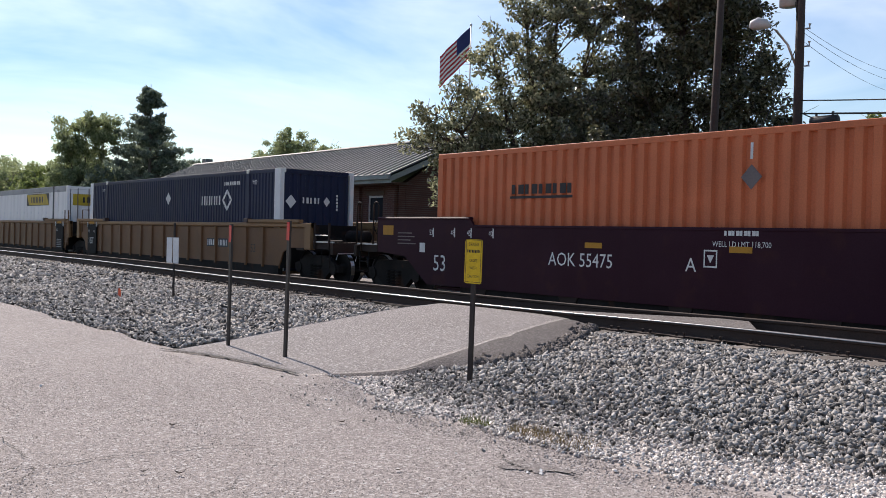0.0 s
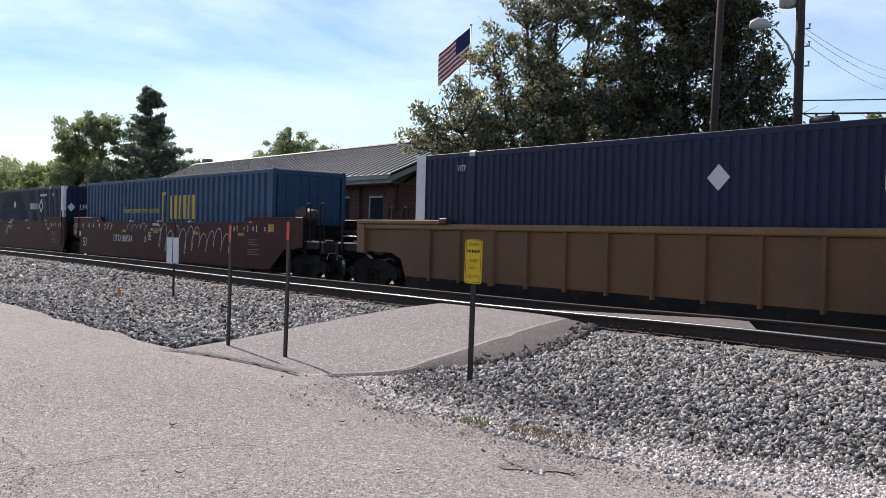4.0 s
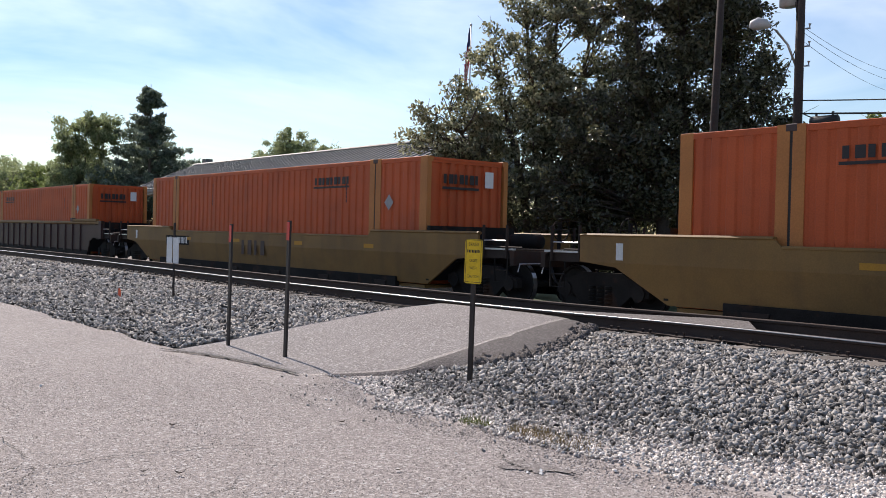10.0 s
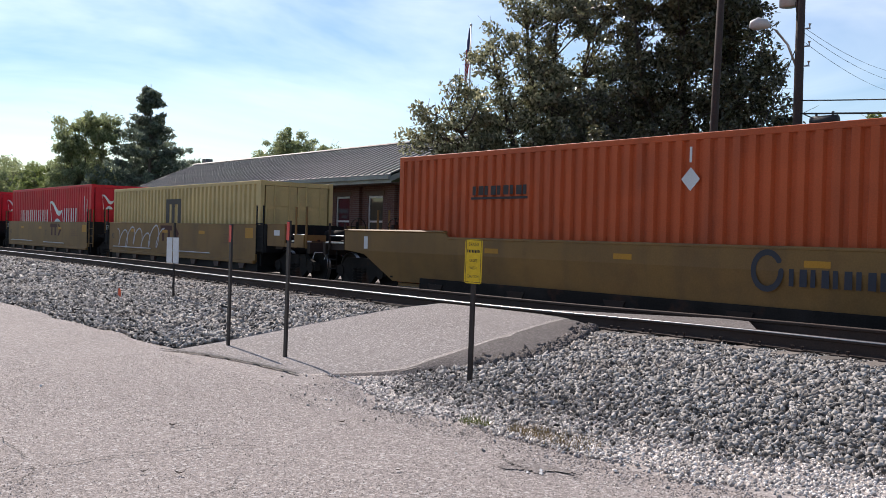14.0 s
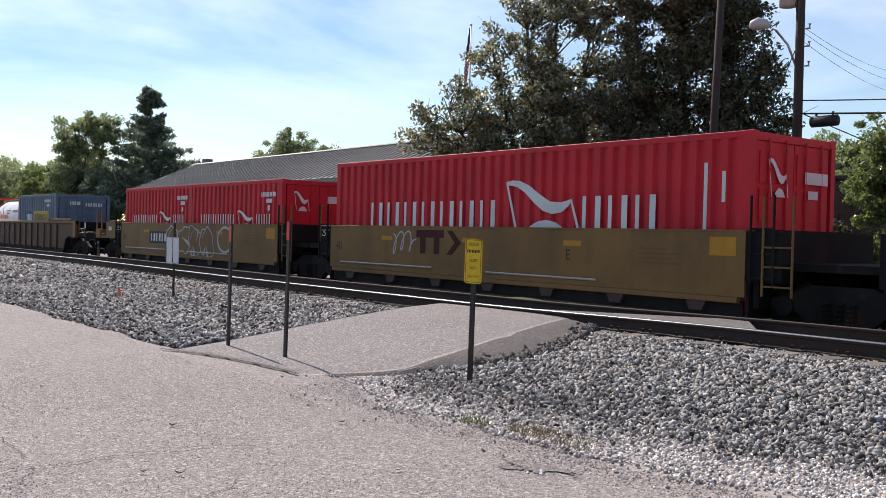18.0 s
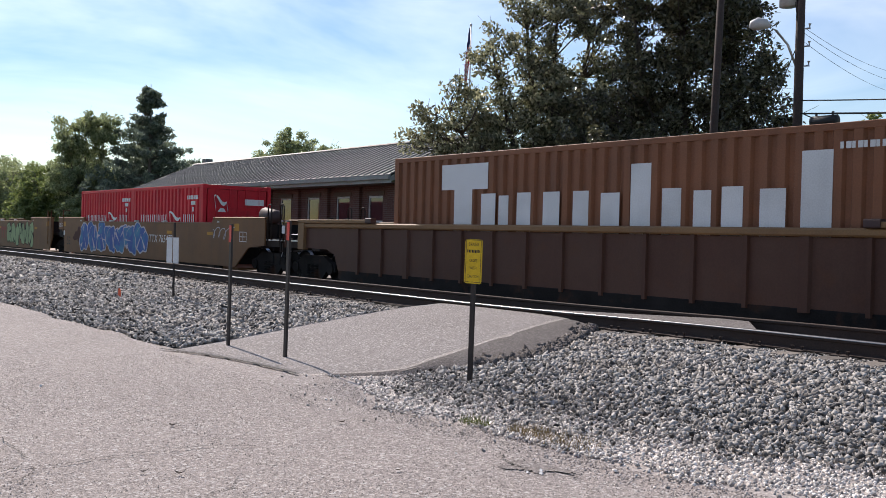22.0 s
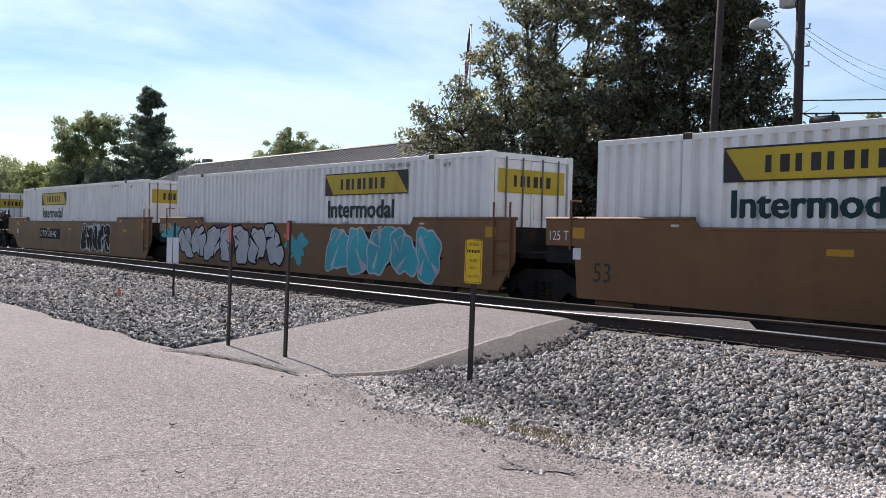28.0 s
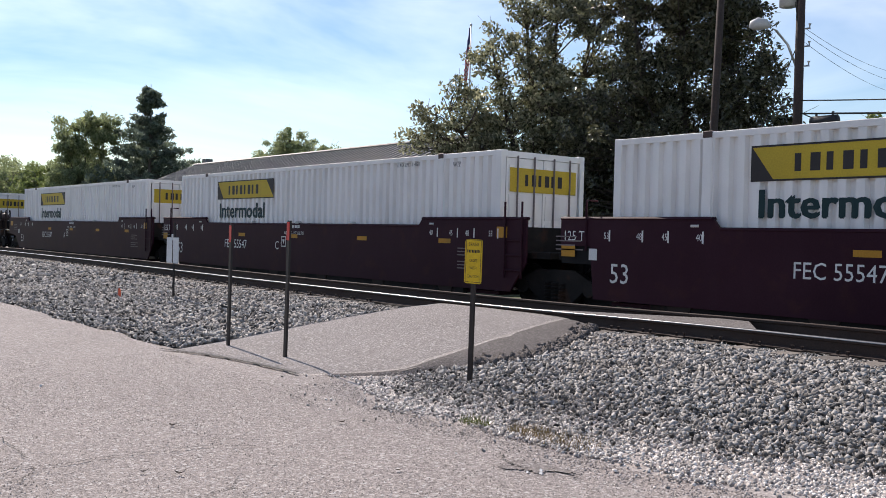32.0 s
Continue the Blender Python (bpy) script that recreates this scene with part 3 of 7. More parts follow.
def aggregate(label, x0, x1, y0, y1, count):
    """Single chips that stand out of the worn asphalt, low pyramids."""
    rng = np.random.default_rng(19)
    x, y = rng.uniform(x0, x1, count), rng.uniform(y0, y1, count)
    keep = np.array([y[i] < lot_edge(x[i]) - 0.03 and not (y[i] > 5.3 and x[i] < -9.6) for i in range(count)])
    x, y = x[keep], y[keep]
    n = len(x)
    r = rng.uniform(0.005, 0.0125, n)
    a = rng.uniform(0, 2 * math.pi, n)[:, None] + np.array([0, 1.5, 3.2, 4.6])[None]
    z = np.array([LOT_Z + 0.012 * noise.noise((p * 0.5, q * 0.5, 1)) for p, q in zip(x, y)])
    ring = np.stack([x[:, None] + r[:, None] * np.cos(a), y[:, None] + r[:, None] * np.sin(a), np.broadcast_to(z[:, None] - 0.004, (n, 4))], 2)
    tip = np.stack([x + rng.uniform(-0.4, 0.4, n) * r, y + rng.uniform(-0.4, 0.4, n) * r, z + r * rng.uniform(0.5, 1.0, n)], 1)[:, None]
    co = np.concatenate([ring, tip], 1)
    faces = (np.array([(0, 1, 4), (1, 2, 4), (2, 3, 4), (3, 0, 4)])[None] + 5 * np.arange(n)[:, None, None]).reshape(-1)
    me = bpy.data.meshes.new("aggregate")
    me.vertices.add(5 * n)
    me.vertices.foreach_set("co", co.reshape(-1).astype(np.float32))
    me.loops.add(len(faces))
    me.loops.foreach_set("vertex_index", faces.astype(np.int32))
    me.polygons.add(len(faces) // 3)
    me.polygons.foreach_set("loop_start", np.arange(0, len(faces), 3, dtype=np.int32))
    me.materials.append(M["chips"])
    me.update(calc_edges=True)
    return tagged(new("asphalt_aggregate", me), label, "gravel", kind="stuff")


def stones(label, x0, x1, y0, y1, count, size, name="ballast_stones"):
    rng = np.random.default_rng(int(abs(x0 * 7 + y0 * 13 + count)))
    xs, ys = rng.uniform(x0, x1, count), rng.uniform(y0, y1, count)
    sz = rng.uniform(0.5, 1.4, count) * size
    fine = name == "fine_gravel"
    keep, zs = [], []
    for i in range(count):
        x, y = xs[i], ys[i]
        edge = lot_edge(x)
        fade = (y - edge) / 1.1 + 0.35 * noise.noise((x * 1.1, y * 1.1, 9))
        if fine:
            ok = rng.uniform() < 0.9 * smooth_step(-0.12, 0.25, fade) + 0.008 * smooth_step(-0.9, -0.1, fade)
        else:
            ok = rng.uniform() < smooth_step(0.15, 1.0, fade - 0.75 * smooth_step(-5.4, -3.4, x)) if x > -12.6 else y > edge + 0.02
        if ok and 5.2 < y < 13.5 and apron_left(y) - 0.05 < x < (shoulder_right(y) if y > 6.3 else apron_right(y)) + 0.03:
            ok = False
        if y > 13.3 and -20 < x < -8.8 - 0.8 * max(0.0, y - 13.6):
            ok = False
        if not fine and x > -12.6:
            sz[i] *= 0.62 + 0.38 * smooth_step(6.2, 10.5, y)
        near_rail = abs(abs(y - YN) - HALF) < 0.13
        on_tie = abs(y - YN) < 1.78 and abs((x / 0.736) - round(x / 0.736)) < 0.24 and not -19.5 < x < -11.9
        if near_rail or (on_tie and rng.uniform() < 0.93):
            ok = False
        if fade < 1.0 and not fine:
            sz[i] *= 0.8
        if y > 12.3 and not fine:
            sz[i] *= 0.75
        z = max(bed_z(y) + dip(x) * smooth_step(9.0, 12.5, y) - (0.022 if y > 12.4 else 0), LOT_Z + 0.004 if y < edge else -9, dust_z(x, y) - 0.004 if -11.4 < x and edge < y < 9.3 else -9) + (rng.uniform(-0.01, 0.012) if fine else rng.uniform(-0.042, 0.052) * (0.4 if y > 12.7 else 1))
        keep.append(ok)
        zs.append(z)
    keep = np.array(keep)
    spots = np.stack([xs, ys, np.array(zs)], 1)[keep]
    return stone_field(name, spots, sz[keep], label, M["dust"] if fine else M["stone"])


stones("grey and white crushed ballast stones beside the rails", -12.2, -0.8, 5.4, 13.5, 98000, 0.0375)
stones("grey and white crushed ballast stones beside the rails", -30, -12.2, 5.3, 13.5, 48000, 0.046)
stones("grey and white crushed ballast stones beside the rails", -62, -30, 5.3, 13.5, 17000, 0.075)
stones("fine pale gravel along the edge of the lot", -11.5, -0.8, 4.9, 8.0, 56000, 0.0165, "fine_gravel")
stones("dusty ballast stones lying between the ties", -40, -1, 13.5, 16.4, 9000, 0.042)
aggregate("small stone chips standing out of the worn asphalt", -13.0, -3.2, 1.3, 6.4, 46000)
rng = np.random.default_rng(77)
ys = rng.uniform(8.5, 13.2, 420)
xs = np.array([shoulder_right(y) - abs(rng.normal(0, 0.14)) for y in ys])
stone_field("asphalt_rubble", np.stack([xs, ys, np.array([max(bed_z(y), bed_z(y) + 0.5 * (apron_z(y) - bed_z(y)) * (shoulder_right(y) - x)) + 0.03 for x, y in zip(xs, ys)])], 1), rng.uniform(0.02, 0.085, 420), "dark crumbs of broken asphalt along the ramp", M["patch"])
settle(drawn)

# the far track, which carries the train
far_track = thing("railway_track", "far railway track with worn steel rails under the train", "railway track", pose(0, YT, 0), kind="structure")
f = Form()
for x in steps(-320, 460, 1470):
    f.box(x - 0.11, x + 0.11, -1.3, 1.3, -0.3, -0.178)
tagged(part("ties", f, M["tie"], far_track), kind="stuff")
two_rails(far_track, 0.7525, *rail_outline(1.0, 0.0), -420, 620)

# ---- the station building beyond the track ----
def station():
    b = thing("station_building", "long low brick station with a dark standing-seam metal roof", "building", pose(0, 0, 0))
    x0, x1, y0, y1, zb, zt = -51.0, -27.9, 20.0, 25.6, -0.3, 3.3
    # openings in the track-side wall: centre, half width, sill, top, kind
    gaps = [(-46.1, 0.5, 0.9, 2.85, "w"), (-43.5, 0.45, 0.9, 2.85, "w"), (-39.95, 1.75, 0.05, 2.75, "d"), (-36.2, 0.5, 0.9, 2.85, "w"),
            (-33.9, 0.5, 0.9, 2.85, "w"), (-31.65, 0.5, 0.9, 2.85, "w"), (-29.4, 0.5, 0.9, 2.85, "w")]
    f, x = Form(), x0
    for c, h, s, t, kind in gaps:
        f.box(x, c - h, y0, y0 + 0.3, zb, zt)
        f.box(c - h, c + h, y0, y0 + 0.3, zb, s)
        f.box(c - h, c + h, y0, y0 + 0.3, t, zt)
        x = c + h
    f.box(x, x1 - 0.004, y0, y0 + 0.3, zb, zt)
    part("wall_front", f, M["brick"], b)
    part("wall_back", Form().box(x0, x1, y1 - 0.3, y1, zb, zt), M["brick"], b)
    for xe in (x0 - 0.01, x1 - 0.29):
        ring = [(y0 + 0.302, zb), (y1 - 0.302, zb), (y1 - 0.302, zt), ((y0 + y1) / 2, 4.8), (y0 + 0.302, zt)]
        part("wall_gable", Form().prism_x(ring, xe, xe + 0.3), M["brick"], b)
    for c, h, s, t, kind in gaps:
        if kind == "w":
            w = part("window", Form().box(c - h - 0.06, c + h + 0.06, y0 - 0.05, y0 + 0.02, s - 0.1, s), M["frame"], b, "white-framed sash window")
            fr = Form()
            for a in (c - h, c + h - 0.07):
                fr.box(a, a + 0.07, y0 + 0.05, y0 + 0.13, s, t)
            for z in (s, t - 0.08, (s + t) / 2 - 0.03):
                fr.box(c - h + 0.07, c + h - 0.07, y0 + 0.05, y0 + 0.13, z, z + 0.07)
            part("window_frame", fr, M["frame"], w)
            part("pane", Form().box(c - h + 0.07, c + h - 0.07, y0 + 0.08, y0 + 0.1, s + 0.07, (s + t) / 2 - 0.03), M["glass"], w)
            part("pane", Form().box(c - h + 0.07, c + h - 0.07, y0 + 0.08, y0 + 0.1, (s + t) / 2 + 0.04, t - 0.08), M["glass"], w)
            part("lintel", Form().box(c - h - 0.12, c + h + 0.12, y0 - 0.03, y0 + 0.02, t, t + 0.16), M["trimwood"], w)
        else:
            d = part("entrance", Form().box(c - h, c + h, y0 - 0.02, y0 + 0.12, t, t + 0.14), M["frame"], b, "white-framed glass entrance")
            for k in range(4):
                a = c - h + k * (2 * h / 4)
                e = a + 2 * h / 4
                fr = Form().box(a, a + 0.09, y0 + 0.02, y0 + 0.12, s, t).box(e - 0.09, e, y0 + 0.02, y0 + 0.12, s, t)
                fr.box(a + 0.09, e - 0.09, y0 + 0.02, y0 + 0.12, t - 0.1, t).box(a + 0.09, e - 0.09, y0 + 0.02, y0 + 0.12, s, s + 0.25)
                part("door_frame", fr, M["frame"], d)
                part("pane", Form().box(a + 0.09, e - 0.09, y0 + 0.06, y0 + 0.08, s + 0.25, t - 0.1), M["glass"], d)
    for c in (-47.6, -44.8, -42.1, -37.6, -35.1, -32.8, -30.5, -28.2):
        part("pilaster", Form().box(c - 0.22, c + 0.22, y0 - 0.14, y0, zb, zt - 0.05), M["brick"], b)
    # roof: two pitches of ribbed metal panels
    xe0, xe1, yr, zr, ye, ze = -52.0, -27.0, 22.8, 5.13, 19.0, 3.5
    n = 60
    step = (xe1 - xe0) / n

    def panel(side):
        f = Form()
        ya, yb = (ye, yr) if side < 0 else (2 * yr - ye, yr)
        ring = [(0, 0), (step * 0.86, 0), (step * 0.88, 0.05), (step * 0.98, 0.05), (step, 0)]
        vs = [(x, ya, ze + h) for x, h in ring] + [(x, yb, zr + h) for x, h in ring]
        vs += [(0, ya, ze - 0.06), (step, ya, ze - 0.06), (0, yb, zr - 0.06), (step, yb, zr - 0.06)]
        fs = [(i, i + 1, 6 + i, 5 + i) for i in range(4)] + [(10, 12, 13, 11), (10, 11, 4, 3, 2, 1, 0)]
        return mesh_of("roof_panel", f.add(vs, fs).v, f.f, M["roof"])

    for side in (-1, 1):
        for i in range(n):
            part("roof_panel", once(("roof", side), lambda: panel(side)), M["roof"], b, at=pose(xe0 + i * step, 0, 0))
    part("ridge_cap", Form().prism_x([(yr - 0.16, zr - 0.0), (yr, zr + 0.075), (yr + 0.16, zr - 0.0)], xe0 - 0.02, xe1 + 0.02), M["roof"], b)
    part("fascia", Form().box(xe0, xe1, ye - 0.02, ye + 0.02, ze - 0.3, ze - 0.065), M["fascia"], b, "grey-green painted eave board")
    part("gutter", Form().prism_x([(ye - 0.14, ze - 0.17), (ye - 0.03, ze - 0.19), (ye - 0.03, ze - 0.05), (ye - 0.15, ze - 0.05)], xe0, xe1), M["fascia"], b)
    part("soffit", Form().box(xe0 + 0.02, xe1 - 0.02, ye + 0.02, y0, ze - 0.3, ze - 0.27), M["trimwood"], b)
    for x in (xe0 + 0.02, xe1 - 0.05):
        part("rake_board", Form().prism_x([(ye, ze - 0.25), (yr, zr - 0.3), (2 * yr - ye, ze - 0.25), (2 * yr - ye, ze - 0.07), (yr, zr - 0.07), (ye, ze - 0.07)], x, x + 0.04), M["fascia"], b)
    f = Form().box(-51.4, -50.9, 23.0, 23.4, 4.95, 5.45)
    part("roof_vent", f, M["roof"], b)
    return b


station()
solid("pavement_platform", Form().box(-75, -24, 17.2, 20.0, -0.6, -0.12), M["apron"], "grey station platform beside the track", "pavement", kind="structure")

# the brick building and wall beyond the right of the tree
def brick_shed():
    s = thing("brick_outbuilding", "dark reddish brick building with a flat roof", "building", pose(0, 0, 0))
    part("wall", Form().box(-21.0, -16.2, 30.0, 36.0, -0.4, 3.62), M["brick"], s)
    part("coping", Form().box(-21.1, -16.1, 29.93, 36.1, 3.62, 3.74), M["trimwood"], s)
    for x in (-19.4, -17.4):
        w = part("window", Form().box(x - 0.65, x + 0.65, 29.94, 29.998, 0.85, 2.45), M["trimwood"], s)
        part("pane", Form().box(x - 0.55, x + 0.55, 29.92, 29.94, 0.95, 2.35), M["glass"], w)


brick_shed()


# unseen plain brick building added behind the camera to block low sky light
b = thing("brick_building", "unseen plain dark brick building added across the lot to block sky light", "building", pose(0, 0, 0))
part("wall", Form().box(-75, 45, -36.0, -30.0, -0.4, 5.0), M["brick"], b)
part("coping", Form().box(-75.1, 45.1, -36.1, -29.9, 5.0, 5.15), M["trimwood"], b)


# ---- trees ----
def leaf_cloud(name, centres, radii, counts, size, material, parent, seed, droop=0.3, long=1.7, label=""):
    """Many single leaves, each folded along its midrib, in clumps round the centres."""
    rng = np.random.default_rng(seed)
    c = np.repeat(np.array(centres), counts, axis=0)
    r = np.repeat(np.array(radii), counts, axis=0)
    n = len(c)
    p = rng.normal(size=(n, 3))
    p /= np.linalg.norm(p, axis=1)[:, None]
    p = c + p * r[:, None] * (rng.uniform(0.05, 1, n) ** 0.5)[:, None] * np.array([1, 1, 0.75])
    d = rng.normal(size=(n, 3))
    d[:, 2] -= droop
    d /= np.linalg.norm(d, axis=1)[:, None]
    u = np.cross(d, rng.normal(size=(n, 3)))
    u /= np.linalg.norm(u, axis=1)[:, None]
    w = np.cross(d, u)
    s = size * rng.uniform(0.65, 1.3, n)[:, None]
    v = np.stack([p - d * s * long / 2, p + u * s * 0.42 + w * s * 0.12, p + d * s * long / 2, p - u * s * 0.42 + w * s * 0.12], 1).reshape(-1, 3)
    k = np.arange(n)[:, None] * 4
    faces = np.concatenate([k + np.array([0, 1, 2]), k + np.array([0, 2, 3])], 1).reshape(-1)
    me = bpy.data.meshes.new(name)
    me.vertices.add(len(v))
    me.vertices.foreach_set("co", v.reshape(-1).astype(np.float32))
    me.loops.add(len(faces))
    me.loops.foreach_set("vertex_index", faces.astype(np.int32))
    me.polygons.add(len(faces) // 3)
    me.polygons.foreach_set("loop_start", np.arange(0, len(faces), 3, dtype=np.int32))
    me.materials.append(material)
    me.update(calc_edges=True)
    return part(name, me, material, parent, label)


def broad_tree(name, label, at, trunks, blobs, clumps, leaves, leaf, material, seed, clump=0.6, shell=0.55, droop=0.3, group="", thick=0.16):
    """A tree: stems, limbs to every clump, and the clumps' leaves. blobs: ellipsoids (x, y, z, rx, ry, rz) that the crown fills."""
    rng = random.Random(seed)
    t = thing(name, label, "tree", pose(*at), group)
    sizes = [b[3] * b[4] * b[5] for b in blobs]
    centres = []
    for _ in range(clumps):
        b = rng.choices(blobs, sizes)[0]
        d = Vector((rng.gauss(0, 1), rng.gauss(0, 1), rng.gauss(0, 1))).normalized() * rng.uniform(shell, 1.0)
        centres.append(Vector((b[0] + d.x * b[3], b[1] + d.y * b[4], b[2] + d.z * b[5])))
    wood, stems = Form(), []
    for bx, by, tx, ty, top in trunks:
        pts = [Vector((bx + (tx - bx) * k ** 1.4 + 0.12 * math.sin(5 * k + bx), by + (ty - by) * k ** 1.4, top * k)) for k in steps(0, 1, 8)]
        wood.tube(pts, [thick * (1.15 - k) for k in steps(0, 1, 8)], 9)
        stems.append(pts)
    part("trunk", wood, M["bark"], t, smooth=True)
    limbs = Form()
    for c in centres:
        best = min((p for s in stems for p in s[1:]), key=lambda p: (p - c).length + max(0, p.z - c.z + 0.3) * 4)
        mid = best.lerp(c, 0.5) + Vector((rng.uniform(-0.2, 0.2), rng.uniform(-0.2, 0.2), rng.uniform(-0.1, 0.25)))
        r = 0.012 + 0.011 * (c - best).length
        limbs.tube([best, mid, c], [r, r * 0.6, 0.006], 5, cap=False)
        for _ in range(3):
            e = c + Vector((rng.gauss(0, 1), rng.gauss(0, 1), rng.gauss(0, 0.8))) * clump * 0.8
            limbs.tube([mid.lerp(c, 0.6), e], [r * 0.4, 0.004], 4, cap=False)
    tagged(part("branchwork", limbs, M["bark"], t), kind="stuff")
    leaf_cloud("crown", [tuple(c) for c in centres], [clump * rng.uniform(0.6, 1.25) for _ in centres], [int(leaves * rng.uniform(0.5, 1.4)) for _ in centres], leaf, material, t, seed, droop)
    return t


def conifer(name, label, at, height, spread, seed, material, leaf=0.3, group=""):
    rng = random.Random(seed)
    t = thing(name, label, "tree", pose(*at), group)
    part("trunk", Form().tube([(0, 0, 0), (0.1, 0, height * 0.5), (0, 0, height)], [0.3, 0.18, 0.03], 8), M["bark"], t, smooth=True)
    limbs, cs, rs = Form(), [], []
    z = height * 0.12
    while z < height * 0.98:
        k = z / height
        for j in range(9):
            a = rng.uniform(0, 2 * math.pi)
            ln = spread * (1 - k) * rng.uniform(0.35, 1.2) + 0.3
            zb = z + rng.uniform(-0.6, 0.6)
            tip = Vector((math.cos(a) * ln, math.sin(a) * ln, zb + rng.uniform(0.1, 0.45) * ln))
            limbs.tube([(0, 0, zb), tip], [0.05 * (1.2 - k), 0.01], 5, cap=False)
            for q in (0.35, 0.6, 0.8, 1.0):
                cs.append(tuple(Vector((0, 0, zb)).lerp(tip, q) + Vector((0, 0, 0.1))))
                rs.append(0.3 + 0.2 * (1 - k) + 0.15 * rng.random())
        z += height * rng.uniform(0.04, 0.085)
    tagged(part("branchwork", limbs, M["bark"], t), kind="stuff")
    leaf_cloud("crown", cs, rs, [42] * len(cs), leaf * 0.55, material, t, seed, droop=-0.4, long=3.2)
    return t


M["leaf_dark"] = foliage("dark_glossy_leaves", (0.026, 0.028, 0.016), (0.15, 0.148, 0.092), 0.32)
M["leaf_mid"] = foliage("dark_olive_leaves", (0.05, 0.056, 0.03), (0.36, 0.36, 0.24), 0.45)
# far leaves and needles are paled: haze in the air put into colour
M["leaf_far"] = foliage("far_green_leaves", (0.13, 0.16, 0.085), (0.34, 0.37, 0.21), 0.5)
M["leaf_light"] = foliage("sunlit_yellow_green_leaves", (0.1, 0.13, 0.05), (0.22, 0.255, 0.11), 0.45)
M["needle"] = foliage("pine_needles", (0.08, 0.105, 0.085), (0.22, 0.255, 0.19), 0.4)



def side(lat, dep):
    """An offset to the right of the view and away from it."""
    return lat * 0.6203 - dep * 0.7844, lat * 0.7844 + dep * 0.6203


def blob(lat, dep, z, r, rz):
    return (*side(lat, dep), z, r, r, rz)


def stem(l0, l1, top):
    return (*side(l0, 0), *side(l1, 0.2), top)


broad_tree("tree", "broad olive-green tree with an open leafy crown and several stems", (-21.6, 20.6, -0.3),
           [stem(-0.1, -2.6, 5.6), stem(0.0, -1.3, 7.6), stem(0.2, -0.3, 9.4), stem(0.3, 0.8, 9.8), stem(0.5, 2.0, 9.0), stem(-0.2, -2.0, 4.4)],
           [blob(-3.3, -0.2, 4.75, 0.95, 0.95), blob(-2.6, 0, 3.6, 1.0, 1.1), blob(-2.2, 0.1, 6.1, 0.8, 0.9), blob(-1.6, 0, 5.0, 1.5, 1.5), blob(-1.2, 0, 7.1, 1.1, 1.25), blob(-0.1, 0, 8.5, 0.95, 1.2), blob(0.2, 0, 6.4, 1.6, 1.9),
            blob(1.1, -0.3, 8.8, 1.35, 1.4), blob(-1.2, -0.3, 3.2, 1.9, 1.2), blob(0.9, -0.6, 4.9, 1.9, 1.9), blob(1.0, -0.4, 3.0, 2.0, 1.3), blob(2.4, -0.4, 7.0, 1.35, 1.6), blob(2.4, -0.4, 4.4, 1.6, 1.8)],
           800, 66, 0.088, M["leaf_mid"], 11, clump=0.36, shell=0.25)
broad_tree("tree", "tall dense dark evergreen broadleaf tree", (-16.9, 21.8, -0.3),
           [stem(0, 0, 10.0), stem(0.4, 1.5, 8.5), stem(-0.4, -1.5, 9.0)],
           [blob(1.2, 0, 4.9, 1.9, 2.3), blob(0.7, 0, 7.3, 1.6, 1.9), blob(-0.8, 0.2, 5.9, 1.2, 1.9), blob(-1.4, 0.2, 4.2, 2.2, 2.1), blob(-2.6, 0.6, 2.8, 2.0, 1.6), blob(0.25, 0, 9.2, 2.0, 1.9), blob(1.1, 0.3, 3.0, 2.0, 1.4),
            blob(2.0, 0.2, 4.2, 1.05, 1.9), blob(2.05, 0.2, 6.0, 0.95, 1.3), blob(2.3, 0.2, 6.9, 0.5, 0.5),
        blob(-1.5, 0.2, 8.2, 1.15, 1.5), blob(1.6, 0.1, 7.6, 1.1, 1.3)],
           860, 120, 0.082, M["leaf_dark"], 12, clump=0.42, shell=0.25, thick=0.2)
conifer("conifer", "dark blue-green pine with a ragged pointed top", (-97.6, 37.8, -0.4), 16.9, 6.8, 21, M["needle"])
broad_tree("tree", "light green birch-like tree with drooping twigs", (-106.0, 33.7, -0.4), [stem(0, 0.3, 12), stem(0.3, 2.0, 11), stem(-0.2, -1.6, 10)],
           [blob(-1.6, 0, 11.2, 2.3, 3.0), blob(1.8, 0, 11.9, 2.4, 3.0), blob(0, 0, 7.0, 3.8, 3.6)], 260, 130, 0.17, M["leaf_far"], 31, clump=0.75, droop=1.6, shell=0.3)
broad_tree("tree", "dark green spreading tree beside the pine", (-104.5, 38.6, -0.4), [stem(0, 0.3, 9)],
           [blob(0.6, 0, 9.2, 3.4, 4.4), blob(3.4, 0, 6.4, 3.6, 4.2), blob(-3.5, 0, 5.5, 3.6, 3.4)], 300, 130, 0.18, M["needle"], 32, clump=0.8, shell=0.3)
broad_tree("tree", "round-topped green tree beyond the station roof", (-70.7, 39.5, -0.4), [stem(0, 0.2, 8.5)],
           [blob(0.2, 0, 8.2, 2.6, 2.3), blob(1.6, 0, 7.4, 2.2, 1.9), blob(-1.6, 0, 7.1, 2.2, 1.8)], 230, 130, 0.12, M["leaf_far"], 33, clump=0.5, shell=0.3)
